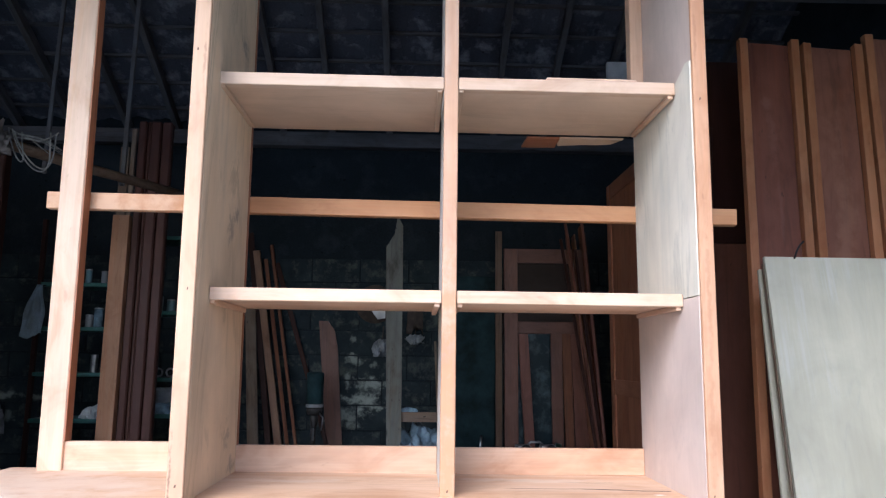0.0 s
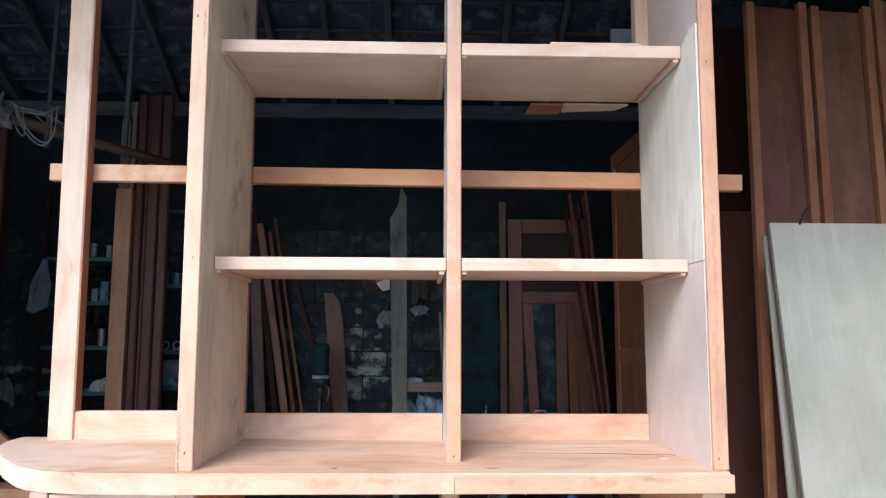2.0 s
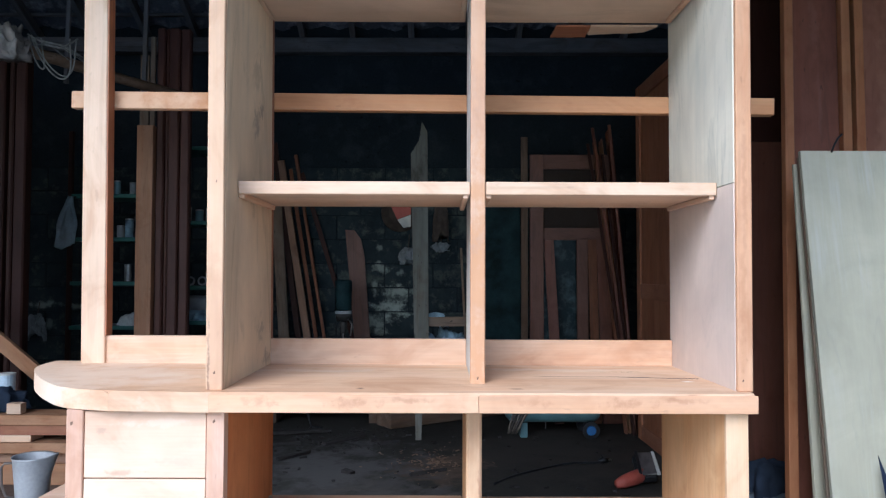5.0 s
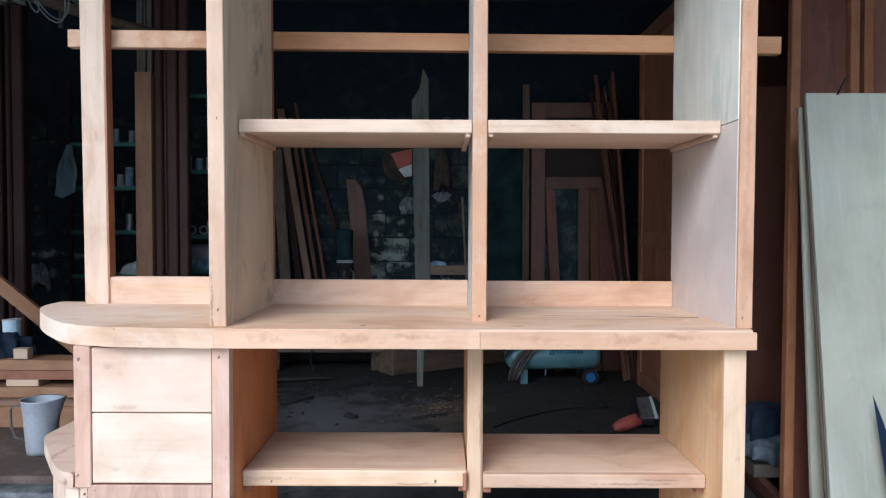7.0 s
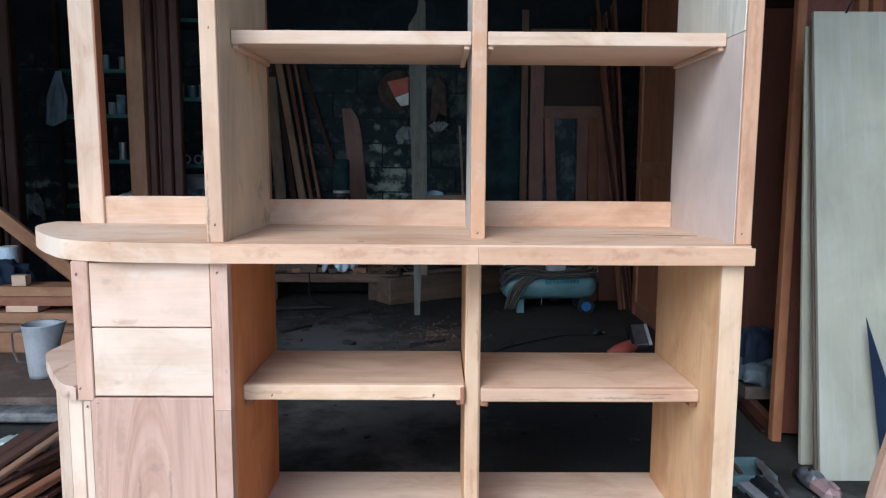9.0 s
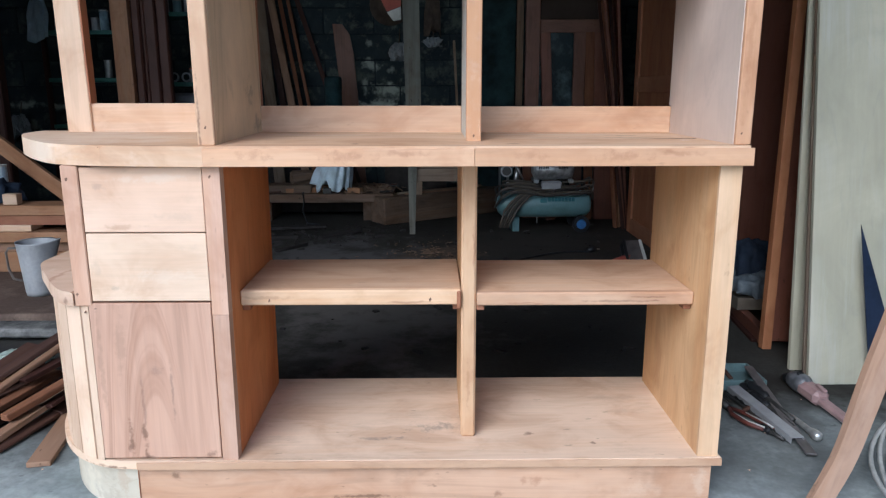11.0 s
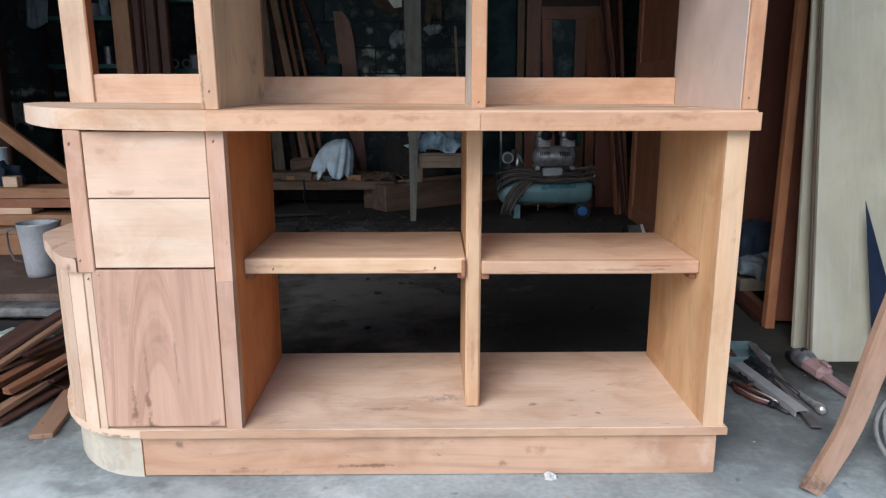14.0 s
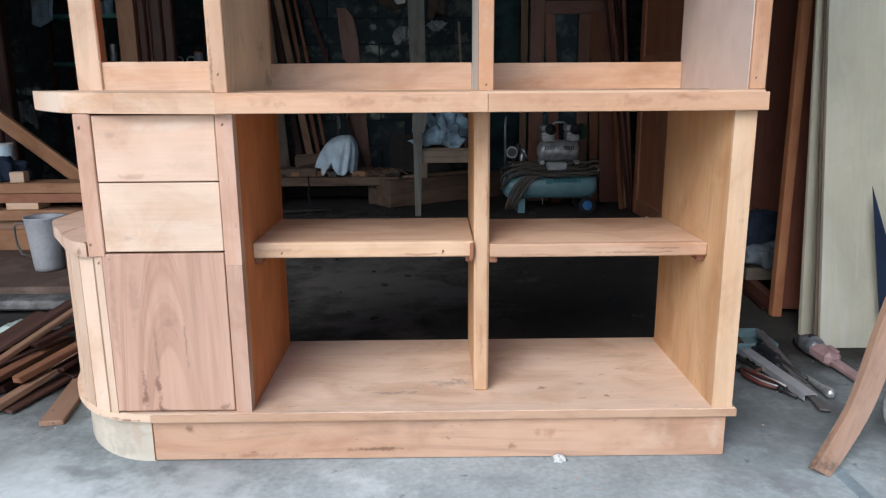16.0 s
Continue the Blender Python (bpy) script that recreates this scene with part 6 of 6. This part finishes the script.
part("motor_housing", lathe(bmesh.new(), [(0.050, 0.0), (0.062, 0.012), (0.064, 0.15), (0.066, 0.155), (0.066, 0.22), (0.060, 0.235), (0.030, 0.24)], (-0.838, 4.03, 0.83), 22), M_TEAL, dp, "blue-black motor housing", True)
part("label_band", lathe(bmesh.new(), [(0.0645, 0.0), (0.0655, 0.004), (0.0655, 0.018), (0.0645, 0.022)], (-0.838, 4.03, 0.806), 22), M_GREYP, dp, "pale label band")
part("neck", lathe(bmesh.new(), [(0.050, 0.0), (0.060, 0.03), (0.060, 0.052)], (-0.838, 4.03, 0.752), 18), M_IRON, dp, smooth=True)
slab("head_arm", (-0.875, -0.845), (4.05, 4.17), (0.775, 0.815), M_IRON, dp, "y", bevel=0.006)
part("chuck", lathe(bmesh.new(), [(0.016, 0), (0.026, 0.02), (0.030, 0.05), (0.030, 0.08), (0.018, 0.10)], (-0.838, 4.03, 0.655), 14), M_IRON, dp, "dull steel chuck", True)
part("feed_lever", tube(bmesh.new(), [(-0.80, 4.0, 0.77), (-0.765, 3.98, 0.73), (-0.775, 3.97, 0.64)], 0.006, 8), M_STEEL, dp, smooth=True)
part("bit", tube(bmesh.new(), [(-0.838, 4.03, 0.56), (-0.838, 4.03, 0.66)], 0.006, 6), M_STEEL, dp)

# boards leaning in the corner behind the bench
for p0, p1, w, mat in (((-1.29, 4.20, 0), (-1.44, 4.36, 1.72), 0.085, W_OLD), ((-1.055, 4.22, 0), (-1.41, 4.37, 2.05), 0.055, W_TAN), ((-0.985, 4.24, 0), (-1.33, 4.38, 1.98), 0.030, W_RUSSET),
                       ((-0.925, 4.26, 0), (-1.29, 4.39, 2.10), 0.024, W_RUSSET), ((-0.62, 4.34, 0), (-1.24, 4.40, 1.95), 0.035, W_DARK), ((-1.16, 4.30, 0), (-1.47, 4.40, 2.2), 0.05, W_DARK)):
    p0 = Vector(p0).lerp(Vector(p1), 0.228 / p1[2])
    tagged(board("leaning_board", p0, p1, w, 0.018, mat, None, (0, -1, 0.1), wonk=0.003), "dusty board leaning against the back wall", "board", "leaning boards")
bm = bmesh.new()
prof = [(-0.74, 0.0), (-0.62, 0.0), (-0.715, 1.25), (-0.745, 1.40), (-0.80, 1.475), (-0.875, 1.478)]
a = [bm.verts.new((x, 4.375 + 0.01 * z, z)) for x, z in prof]
b = [bm.verts.new(v.co + Vector((0, 0.016, 0))) for v in a]
bm.faces.new(a)
bm.faces.new(b)
for k in range(len(prof)):
    bm.faces.new((a[k], a[(k + 1) % len(prof)], b[(k + 1) % len(prof)], b[k]))
wide = finish("leaning_board", bm, W_GLAZED)
wide.data.transform(TURNS["z"].inverted())
wide.matrix_basis = TURNS["z"]
tagged(wide, "wide brown offcut board with a worn rounded top", "board", "leaning boards")

# hat, card and bag on the wall
hat = empty("straw_hat", (-0.42, 4.36, 1.55), "brown straw hat hanging on the wall with red card", "hat")
bm = bmesh.new()
lathe(bm, [(0.16, 0.0), (0.155, 0.012), (0.10, 0.022), (0.085, 0.06), (0.04, 0.085)], (0, 0, 0), 24)
bmesh.ops.transform(bm, matrix=Matrix.Translation((-0.42, WALL_Y - 0.03, 1.62)) @ pose(0, 0, 0, 90, 0, 0), verts=bm.verts)
part("hat_body", bm, M_STRAW, hat, smooth=True)
for pts, mat, lab in (([(-0.50, 1.68), (-0.33, 1.72), (-0.33, 1.60), (-0.44, 1.56)], M_RED, "faded red card"), ([(-0.44, 1.555), (-0.33, 1.598), (-0.33, 1.50), (-0.39, 1.49)], M_WHITE, "white card edge")):
    bm = bmesh.new()
    a = [bm.verts.new((x, 4.300, z)) for x, z in pts]
    b = [bm.verts.new((x, 4.304, z)) for x, z in pts]
    bm.faces.new(a)
    bm.faces.new(b)
    for k in range(4):
        bm.faces.new((a[k], a[(k + 1) % 4], b[(k + 1) % 4], b[k]))
    part("card", bm, mat, hat, lab)
for x, z, s, tall in ((-0.355, 1.19, 0.13, 0.13), (-0.085, 1.29, 0.12, 0.08), (-3.40, 0.56, 0.15, 0.20)):
    b = empty("plastic_bag", (x, 4.36, z), "crumpled pale plastic bag hanging on the back wall", "bag", "hanging bags")
    part("bag_body", drape((x, 4.36, z), (s, 0.07, tall), 60 + int(s * 100), 6, 0.25, 0.5, 0.22), M_BAG, b)
    part("strap", tube(bmesh.new(), [(x, 4.37, z + tall * 0.8), (x + 0.01, 4.40, z + tall + 0.12)], 0.004, 6), M_STRAW, b)
tagged(finish("hung_sleeve", drape((-0.085, 4.37, 1.375), (0.13, 0.06, 0.34), 88, 3, 0.25, 0.2), M_STRAW, smooth=True), "dark grey cloth hanging on the back wall", "cloth")

# teal sheet, stick, frames
tagged(slab("teal_sheet", (0.24, 0.56), (4.28, 4.31), (0, 1.85), M_TEAL, None, "z"), "dark teal painted sheet standing at the wall", "sheet")
tagged(slab("upright_stick", (0.525, 0.575), (3.90, 3.92), (0, 2.16), W_BENCH, None, "z"), "thin grey-brown upright stick", "stick")
gl = empty("glazed_door", (0.9, 3.95, 0), "brown glazed door leaf leaning among boards", "door")
slab("stile", (0.595, 0.70), (3.93, 3.97), (0, 2.03), W_GLAZED, gl, "z")
slab("stile", (1.14, 1.245), (3.93, 3.97), (0, 2.03), W_GLAZED, gl, "z")
for z0, z1 in ((1.92, 2.03), (1.375, 1.468), (0.0, 0.24)):
    slab("rail", (0.701, 1.139), (3.932, 3.968), (z0, z1), W_GLAZED, gl, "x")
slab("glass", (0.702, 1.138), (3.948, 3.953), (0.241, 1.374), M_DARKGLASS, gl, "z", "dark glass with painted pale reflections", 0.0)
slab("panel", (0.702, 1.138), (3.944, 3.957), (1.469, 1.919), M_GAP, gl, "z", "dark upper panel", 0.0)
pa = empty("panel_door", (1.15, 3.85, 0), "brown grooved board door leaning at a glazed leaf", "door")
for x0, x1, wide, tone in ((0.985, 0.985, 0.085, W_GLAZED), (1.085, 1.060, 0.065, W_RUSSET), (1.225, 1.185, 0.185, W_BROWN)):
    board("plank", (x0, 3.86, 0.0), (x1, 3.90, 1.375), wide, 0.022, tone, pa, (0, -1, 0.05))
tagged(board("loose_stile", (0.80, 3.84, 0.0), (0.735, 3.915, 1.372), 0.075, 0.03, W_BROWN, None, (0, -1, 0.05)), "loose brown stile leaning at a glazed door", "stile")

# compressor
cmp_ = empty("air_compressor", (0.69, 3.47, 0), "pale blue tank air compressor with silver twin motor and coiled hose", "compressor")
CY = 3.47
bm = tube(bmesh.new(), [(0.355, CY, 0.185), (0.368, CY, 0.185), (0.392, CY, 0.185), (0.43, CY, 0.185), (0.95, CY, 0.185), (0.99, CY, 0.185), (1.012, CY, 0.185), (1.022, CY, 0.185)], [0.02, 0.06, 0.083, 0.094, 0.094, 0.083, 0.06, 0.02], 24)
tank = part("tank", bm, M_TANK, cmp_, "pale blue enamelled tank", True)
bm = bmesh.new()
for k in range(8):
    bmesh.ops.create_cube(bm, size=1.0, matrix=Matrix.Translation((0.715 + 0.0235 * k, CY - 0.088, 0.226)) @ pose(0, 0, 0, -22, 0, 0) @ Matrix.Diagonal((0.020, 0.004, 0.030, 1)))
part("print_bar", bm, M_LOGO, cmp_, "faded teal print")
part("print_mark", tube(bmesh.new(), [(0.675, CY - 0.092, 0.215), (0.675, CY - 0.088, 0.215)], 0.024, 10), M_LOGO, cmp_, "faded teal print")
for x in (0.625, 0.865):
    slab("motor_foot", (x - 0.018, x + 0.018), (CY - 0.07, CY + 0.07), (0.335, 0.365), M_MOTOR, cmp_, "y", bevel=0.006)
wh = part("wheel", tube(bmesh.new(), [(0.935, CY - 0.13, 0.058), (0.935, CY - 0.095, 0.058)], 0.058, 20), M_BLACK, cmp_, "black tyre")
part("hub", tube(bmesh.new(), [(0.935, CY - 0.136, 0.058), (0.935, CY - 0.131, 0.058)], [0.030, 0.034], 16), M_BLUE, wh, "blue hub")
part("wheel", tube(bmesh.new(), [(0.935, CY + 0.095, 0.058), (0.935, CY + 0.13, 0.058)], 0.058, 20), M_BLACK, cmp_, "black tyre")
part("axle", tube(bmesh.new(), [(0.935, CY - 0.1, 0.058), (0.935, CY + 0.1, 0.058)], 0.010, 8), M_IRON, cmp_)
slab("foot", (0.46, 0.51), (CY - 0.08, CY + 0.08), (0.0, 0.10), M_TANK, cmp_, "z")
slab("drain", (0.64, 0.648), (CY - 0.004, CY + 0.004), (0.045, 0.095), M_STEEL, cmp_, "z")
slab("platform", (0.58, 0.92), (CY - 0.09, CY + 0.09), (0.275, 0.29), M_IRON, cmp_)
slab("foot_block", (0.66, 0.80), (CY - 0.08, CY - 0.02), (0.291, 0.35), M_GREYP, cmp_, bevel=0.01)
motor = part("motor", tube(bmesh.new(), [(0.60, CY, 0.425), (0.615, CY, 0.425), (0.635, CY, 0.425), (0.74, CY, 0.425), (0.745, CY, 0.425), (0.86, CY, 0.425), (0.88, CY, 0.425), (0.89, CY, 0.425)], [0.03, 0.06, 0.072, 0.074, 0.074, 0.072, 0.06, 0.03], 22), M_MOTOR, cmp_, "silver cast motor", True)
for x in (0.655, 0.69, 0.79, 0.825):
    for d in (-0.012, 0.0, 0.012):
        slab("vent", (x + d - 0.003, x + d + 0.003), (CY - 0.078, CY - 0.070), (0.435, 0.462), M_BLACK, motor, "z", bevel=0.0)
for x in (0.665, 0.835):
    cyl = slab("cylinder", (x - 0.042, x + 0.042), (CY - 0.05, CY + 0.05), (0.49, 0.56), M_MOTOR, cmp_, "x", bevel=0.008)
    slab("head", (x - 0.05, x + 0.05), (CY - 0.058, CY + 0.058), (0.561, 0.60), M_MOTOR, cyl, "x", bevel=0.006)
    part("filter_cap", tube(bmesh.new(), [(x + 0.012, CY - 0.06, 0.575), (x + 0.012, CY - 0.10, 0.575)], 0.036, 16), M_BLACK, cyl, "round black air filter", True)
    for f in range(4):
        slab("fin", (x - 0.046, x + 0.046), (CY - 0.056, CY + 0.056), (0.498 + 0.016 * f, 0.503 + 0.016 * f), M_MOTOR, cyl, bevel=0.0)
part("pipe", tube(bmesh.new(), [(0.70, CY, 0.60), (0.72, CY, 0.62), (0.78, CY, 0.62), (0.80, CY, 0.60)], 0.008, 8), M_STEEL, cmp_, smooth=True)
part("fan_cover", tube(bmesh.new(), [(0.90, CY + 0.05, 0.55), (0.935, CY + 0.05, 0.55)], [0.06, 0.055], 16), M_GREEN, cmp_, "dark green cover", True)
part("handle", tube(bmesh.new(), [(0.375, CY - 0.02, 0.22), (0.372, CY - 0.02, 0.60), (0.378, CY - 0.01, 0.66)], 0.008, 8), M_STEEL, cmp_, smooth=True)
gauge = part("gauge", tube(bmesh.new(), [(0.418, CY - 0.062, 0.42), (0.418, CY - 0.03, 0.42)], 0.040, 20), M_GREYP, cmp_, "round pale pressure gauge")
part("dial", tube(bmesh.new(), [(0.418, CY - 0.065, 0.42), (0.418, CY - 0.061, 0.42)], 0.030, 20), M_IRON, gauge, "dark dial")
part("lever", tube(bmesh.new(), [(0.475, CY - 0.03, 0.46), (0.50, CY - 0.04, 0.43), (0.535, CY - 0.05, 0.36)], [0.006, 0.009, 0.005], 8), M_STEEL, cmp_, smooth=True)
part("valve_cap", tube(bmesh.new(), [(0.462, CY - 0.03, 0.44), (0.462, CY - 0.03, 0.475)], [0.018, 0.016], 10), M_IRON, cmp_)
part("regulator", tube(bmesh.new(), [(0.49, CY - 0.02, 0.27), (0.49, CY - 0.02, 0.38), (0.495, CY - 0.02, 0.44)], [0.012, 0.020, 0.012], 10), M_STEEL, cmp_, smooth=True)
part("valve", tube(bmesh.new(), [(0.43, CY - 0.02, 0.27), (0.43, CY - 0.02, 0.38)], 0.009, 8), M_STEEL, cmp_, smooth=True)
rnd = random.Random(61)
for k in range(7):
    # strands over the tank: heaped at one end, passing along the top, rising at the other
    z, y = 0.258 + 0.012 * k, CY - 0.118 + 0.014 * k + rnd.uniform(-0.008, 0.008)
    j = rnd.uniform(-0.04, 0.04)
    pts = [(0.335 + 0.012 * k + j, y + 0.03, z - 0.085 + 0.010 * k), (0.375 + j, y - 0.012, z - 0.02 + 0.006 * k), (0.46 + j, y - 0.015, z + 0.022), (0.58, y - 0.006, z + 0.014), (0.68, y, z - 0.006 + rnd.uniform(-0.008, 0.008)),
           (0.79 + j, y, z + 0.004 + 0.004 * k), (0.90 + j, y + 0.004, z + 0.010 + rnd.uniform(-0.012, 0.02)), (0.985 + j, y + 0.012, z + 0.015 + 0.004 * k), (1.015 - 0.006 * k + j, y + 0.05, z - 0.035)]
    fine = [Vector(pts[0])]
    for a, b, c, d in zip([pts[0]] + pts, pts, pts[1:], pts[2:] + [pts[-1]]):
        a, b, c, d = (Vector(q) for q in (a, b, c, d))
        fine += [0.5 * (2 * b + (c - a) * u + (2 * a - 5 * b + 4 * c - d) * u**2 + (3 * b - a - 3 * c + d) * u**3) for u in (0.25, 0.5, 0.75, 1.0)]
    part("hose_turn", tube(bmesh.new(), fine, 0.0078, 7), M_HOSE if k % 2 else M_HOSE2, cmp_, "tan rubber hose", True)
for k in range(5):
    d = 0.021 * k
    part("hose_loop", tube(bmesh.new(), [(0.70 - d, CY - 0.075, 0.285), (0.635 - d, CY - 0.108, 0.283), (0.575 - d, CY - 0.118, 0.255), (0.525 - d, CY - 0.122, 0.205), (0.485 - d, CY - 0.122, 0.15), (0.45 - 0.8 * d, CY - 0.125, 0.085), (0.425 - 0.6 * d, CY - 0.12, 0.035)], 0.0082, 7), M_HOSE2 if k % 2 else M_HOSE, cmp_, "tan rubber hose", True)
part("hose_end", tube(bmesh.new(), [(1.0, CY - 0.06, 0.31), (1.015, CY - 0.075, 0.33), (1.018, CY - 0.08, 0.30), (1.006, CY - 0.085, 0.275)], 0.006, 7), M_STEEL, cmp_, "steel hose coupling", True)


# things on the inner floor
pn = empty("hand_planer", (1.0, 2.35, 0), "electric hand planer with a red grip lying sole up", "planer")
up = (-0.15, -0.45, 0.88)
board("body", (1.005, 2.26, 0.035), (1.030, 2.46, 0.100), 0.11, 0.05, M_BLACK, pn, up, bevel=0.012)
board("sole", (1.012, 2.24, 0.066), (1.036, 2.44, 0.131), 0.075, 0.008, M_RULE, pn, up)
board("fence", (1.056, 2.23, 0.072), (1.078, 2.425, 0.136), 0.016, 0.014, M_WHITE, pn, up)
board("blade_bar", (0.964, 2.25, 0.072), (0.990, 2.44, 0.136), 0.016, 0.018, M_BLACK, pn, up)
slab("stand", (1.01, 1.06), (2.38, 2.43), (0.0, 0.075), M_BLACK, pn, "z", bevel=0.008)
part("grip", tube(bmesh.new(), [(0.985, 2.30, 0.050), (0.93, 2.26, 0.042), (0.87, 2.22, 0.036), (0.825, 2.20, 0.028)], [0.036, 0.038, 0.034, 0.020], 12), M_RED, pn, "faded red grip", True)
pc = empty("power_cable", (0.5, 2.6, 0), "black power cable with a plug on the floor", "cable")
pts = []
for k in range(25):
    a = k / 24
    pts.append((0.20 + 0.66 * a, 2.28 + 0.44 * (1 - (1 - a) ** 2) + 0.008 * math.sin(a * 11), 0.007))
part("cord", tube(bmesh.new(), pts, 0.0065, 7), M_BLACK, pc, smooth=True)
part("plug", tube(bmesh.new(), [(0.845, 2.712, 0.016), (0.87, 2.722, 0.018), (0.90, 2.73, 0.018)], [0.010, 0.020, 0.016], 10), M_BLACK, pc, "black plug", True)
for d in (-0.008, 0.008):
    part("prong", tube(bmesh.new(), [(0.90, 2.73 + d, 0.018), (0.925, 2.738 + d, 0.018)], 0.004, 6), M_STEEL, pc)
for p0, p1, w in (((-0.84, 3.16, 0.014), (-0.60, 3.39, 0.014), 0.045), ((-0.55, 3.25, 0.012), (-0.50, 3.27, 0.012), 0.05), ((-0.63, 2.53, 0.012), (-0.57, 2.47, 0.012), 0.035),
                  ((-1.35, 3.1, 0.012), (-1.0, 3.2, 0.012), 0.03), ((-1.25, 3.45, 0.02), (-0.85, 3.5, 0.02), 0.05), ((-0.48, 3.2, 0.01), (-0.35, 3.24, 0.01), 0.03),
                  ((0.05, 2.95, 0.012), (0.16, 2.92, 0.012), 0.05), ((-1.05, 2.75, 0.01), (-0.9, 2.95, 0.01), 0.025), ((-0.25, 2.45, 0.01), (-0.05, 2.56, 0.01), 0.025)):
    tagged(board("dark_offcut", p0, p1, w, 0.02, M_DARKBIT, None, wonk=0.006), "dark dusty offcut on the workshop floor", "offcut", "floor offcuts")
bm = bmesh.new()
for _ in range(170):
    r = abs(rnd.gauss(0, 1))
    a = rnd.uniform(0, math.tau)
    x, y = -0.12 + 0.16 * r * math.cos(a), 2.72 + 0.20 * r * math.sin(a)
    m = Matrix.Translation((x, y, 0.003 + rnd.uniform(0, 0.006))) @ pose(0, 0, 0, rnd.uniform(-25, 25), rnd.uniform(-25, 25), rnd.uniform(0, 180))
    bmesh.ops.create_cube(bm, size=1.0, matrix=m @ Matrix.Diagonal((rnd.uniform(0.006, 0.026), rnd.uniform(0.004, 0.010), 0.002, 1)))
tagged(finish("floor_shavings", bm, M_DUST), "dusty brown wood shavings scattered on the floor", "shavings", kind="stuff")
bm = bmesh.new()
for _ in range(240):
    x, y = rnd.uniform(-1.5, 1.2), rnd.uniform(1.0, 3.7)
    if rnd.random() < 0.55:
        x, y = rnd.uniform(-1.4, -0.3), rnd.uniform(3.0, 3.7)
    m = Matrix.Translation((x, y, 0.004)) @ pose(0, 0, 0, rnd.uniform(-10, 10), rnd.uniform(-10, 10), rnd.uniform(0, 180))
    bmesh.ops.create_cube(bm, size=1.0, matrix=m @ Matrix.Diagonal((rnd.uniform(0.008, 0.05), rnd.uniform(0.006, 0.018), rnd.uniform(0.003, 0.012), 1)))
tagged(finish("floor_litter", bm, M_DARKBIT), "small dark litter scattered over the workshop floor", "litter", kind="stuff")
bm = bmesh.new()
for _ in range(90):
    x, y = rnd.uniform(-1.2, 1.3), rnd.uniform(-0.5, 0.6)
    m = Matrix.Translation((x, y, 0.0015)) @ pose(0, 0, 0, 0, 0, rnd.uniform(0, 180))
    if -1.1 < x < 0.6 and y > -0.04:
        continue
    bmesh.ops.create_cube(bm, size=1.0, matrix=m @ Matrix.Diagonal((rnd.uniform(0.002, 0.006), rnd.uniform(0.002, 0.004), 0.002, 1)))
tagged(finish("floor_specks", bm, W_EDGE), "pale wood specks on the concrete floor", "specks", kind="stuff")
tagged(slab("white_carton", (1.30, 1.48), (3.42, 3.46), (3.16, 3.36), M_WHITE, None, "x"), "pale carton stowed under the roof battens", "carton")
tagged(board("attic_board", (1.0, 3.44, 3.148), (1.9, 3.46, 3.148), 0.10, 0.02, W_OLD), "dark board stowed under the roof battens", "board")

# concrete blocks of the back wall, with remains of pale paint
PAINT = (0.36, 0.40, 0.35)
mb = Mat("dark_block_paint_remains", 0.85, 0, 0.12)
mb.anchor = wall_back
block_dark = mb.mix((0.030, 0.042, 0.045), (0.016, 0.022, 0.027), mb.ramp(mb.noise(4.0, 5.0, 0.65), [(0.36, 0.0), (0.64, 1.0)]))
block_dark = mb.mix(block_dark, (0.085, 0.098, 0.085), mb.ramp(mb.noise(9.0, 5.0, 0.7), [(0.52, 0.0), (0.68, 0.8)]))
mb.colour(mb.spots(block_dark, [((0.27, -0.10, -0.48), (0.098, 0.3, 0.058), 0.6, PAINT),
    ((0.22, -0.10, -0.65), (0.039, 0.3, 0.078), 0.50, PAINT),
    ((0.42, -0.10, -0.67), (0.150, 0.3, 0.080), 0.75, PAINT),
    ((0.38, -0.10, -0.82), (0.200, 0.3, 0.110), 0.85, PAINT),
    ((0.26, -0.10, -0.32), (0.039, 0.3, 0.039), 0.40, PAINT),
    ((0.43, -0.10, -0.52), (0.039, 0.3, 0.033), 0.40, PAINT),
    ((0.11, -0.10, -0.85), (0.065, 0.3, 0.078), 0.35, PAINT),
    ((0.18, -0.10, -0.95), (0.200, 0.3, 0.100), 0.55, PAINT),
    ((-2.50, -0.10, -0.79), (0.160, 0.3, 0.040), 0.60, PAINT),
    ((-2.25, -0.10, -0.81), (0.120, 0.3, 0.030), 0.50, PAINT),
    ((-2.45, -0.10, -0.95), (0.100, 0.3, 0.060), 0.35, PAINT)], 9.0))
mb.bump(mb.noise(60.0, 4.0), 0.4, 0.004)
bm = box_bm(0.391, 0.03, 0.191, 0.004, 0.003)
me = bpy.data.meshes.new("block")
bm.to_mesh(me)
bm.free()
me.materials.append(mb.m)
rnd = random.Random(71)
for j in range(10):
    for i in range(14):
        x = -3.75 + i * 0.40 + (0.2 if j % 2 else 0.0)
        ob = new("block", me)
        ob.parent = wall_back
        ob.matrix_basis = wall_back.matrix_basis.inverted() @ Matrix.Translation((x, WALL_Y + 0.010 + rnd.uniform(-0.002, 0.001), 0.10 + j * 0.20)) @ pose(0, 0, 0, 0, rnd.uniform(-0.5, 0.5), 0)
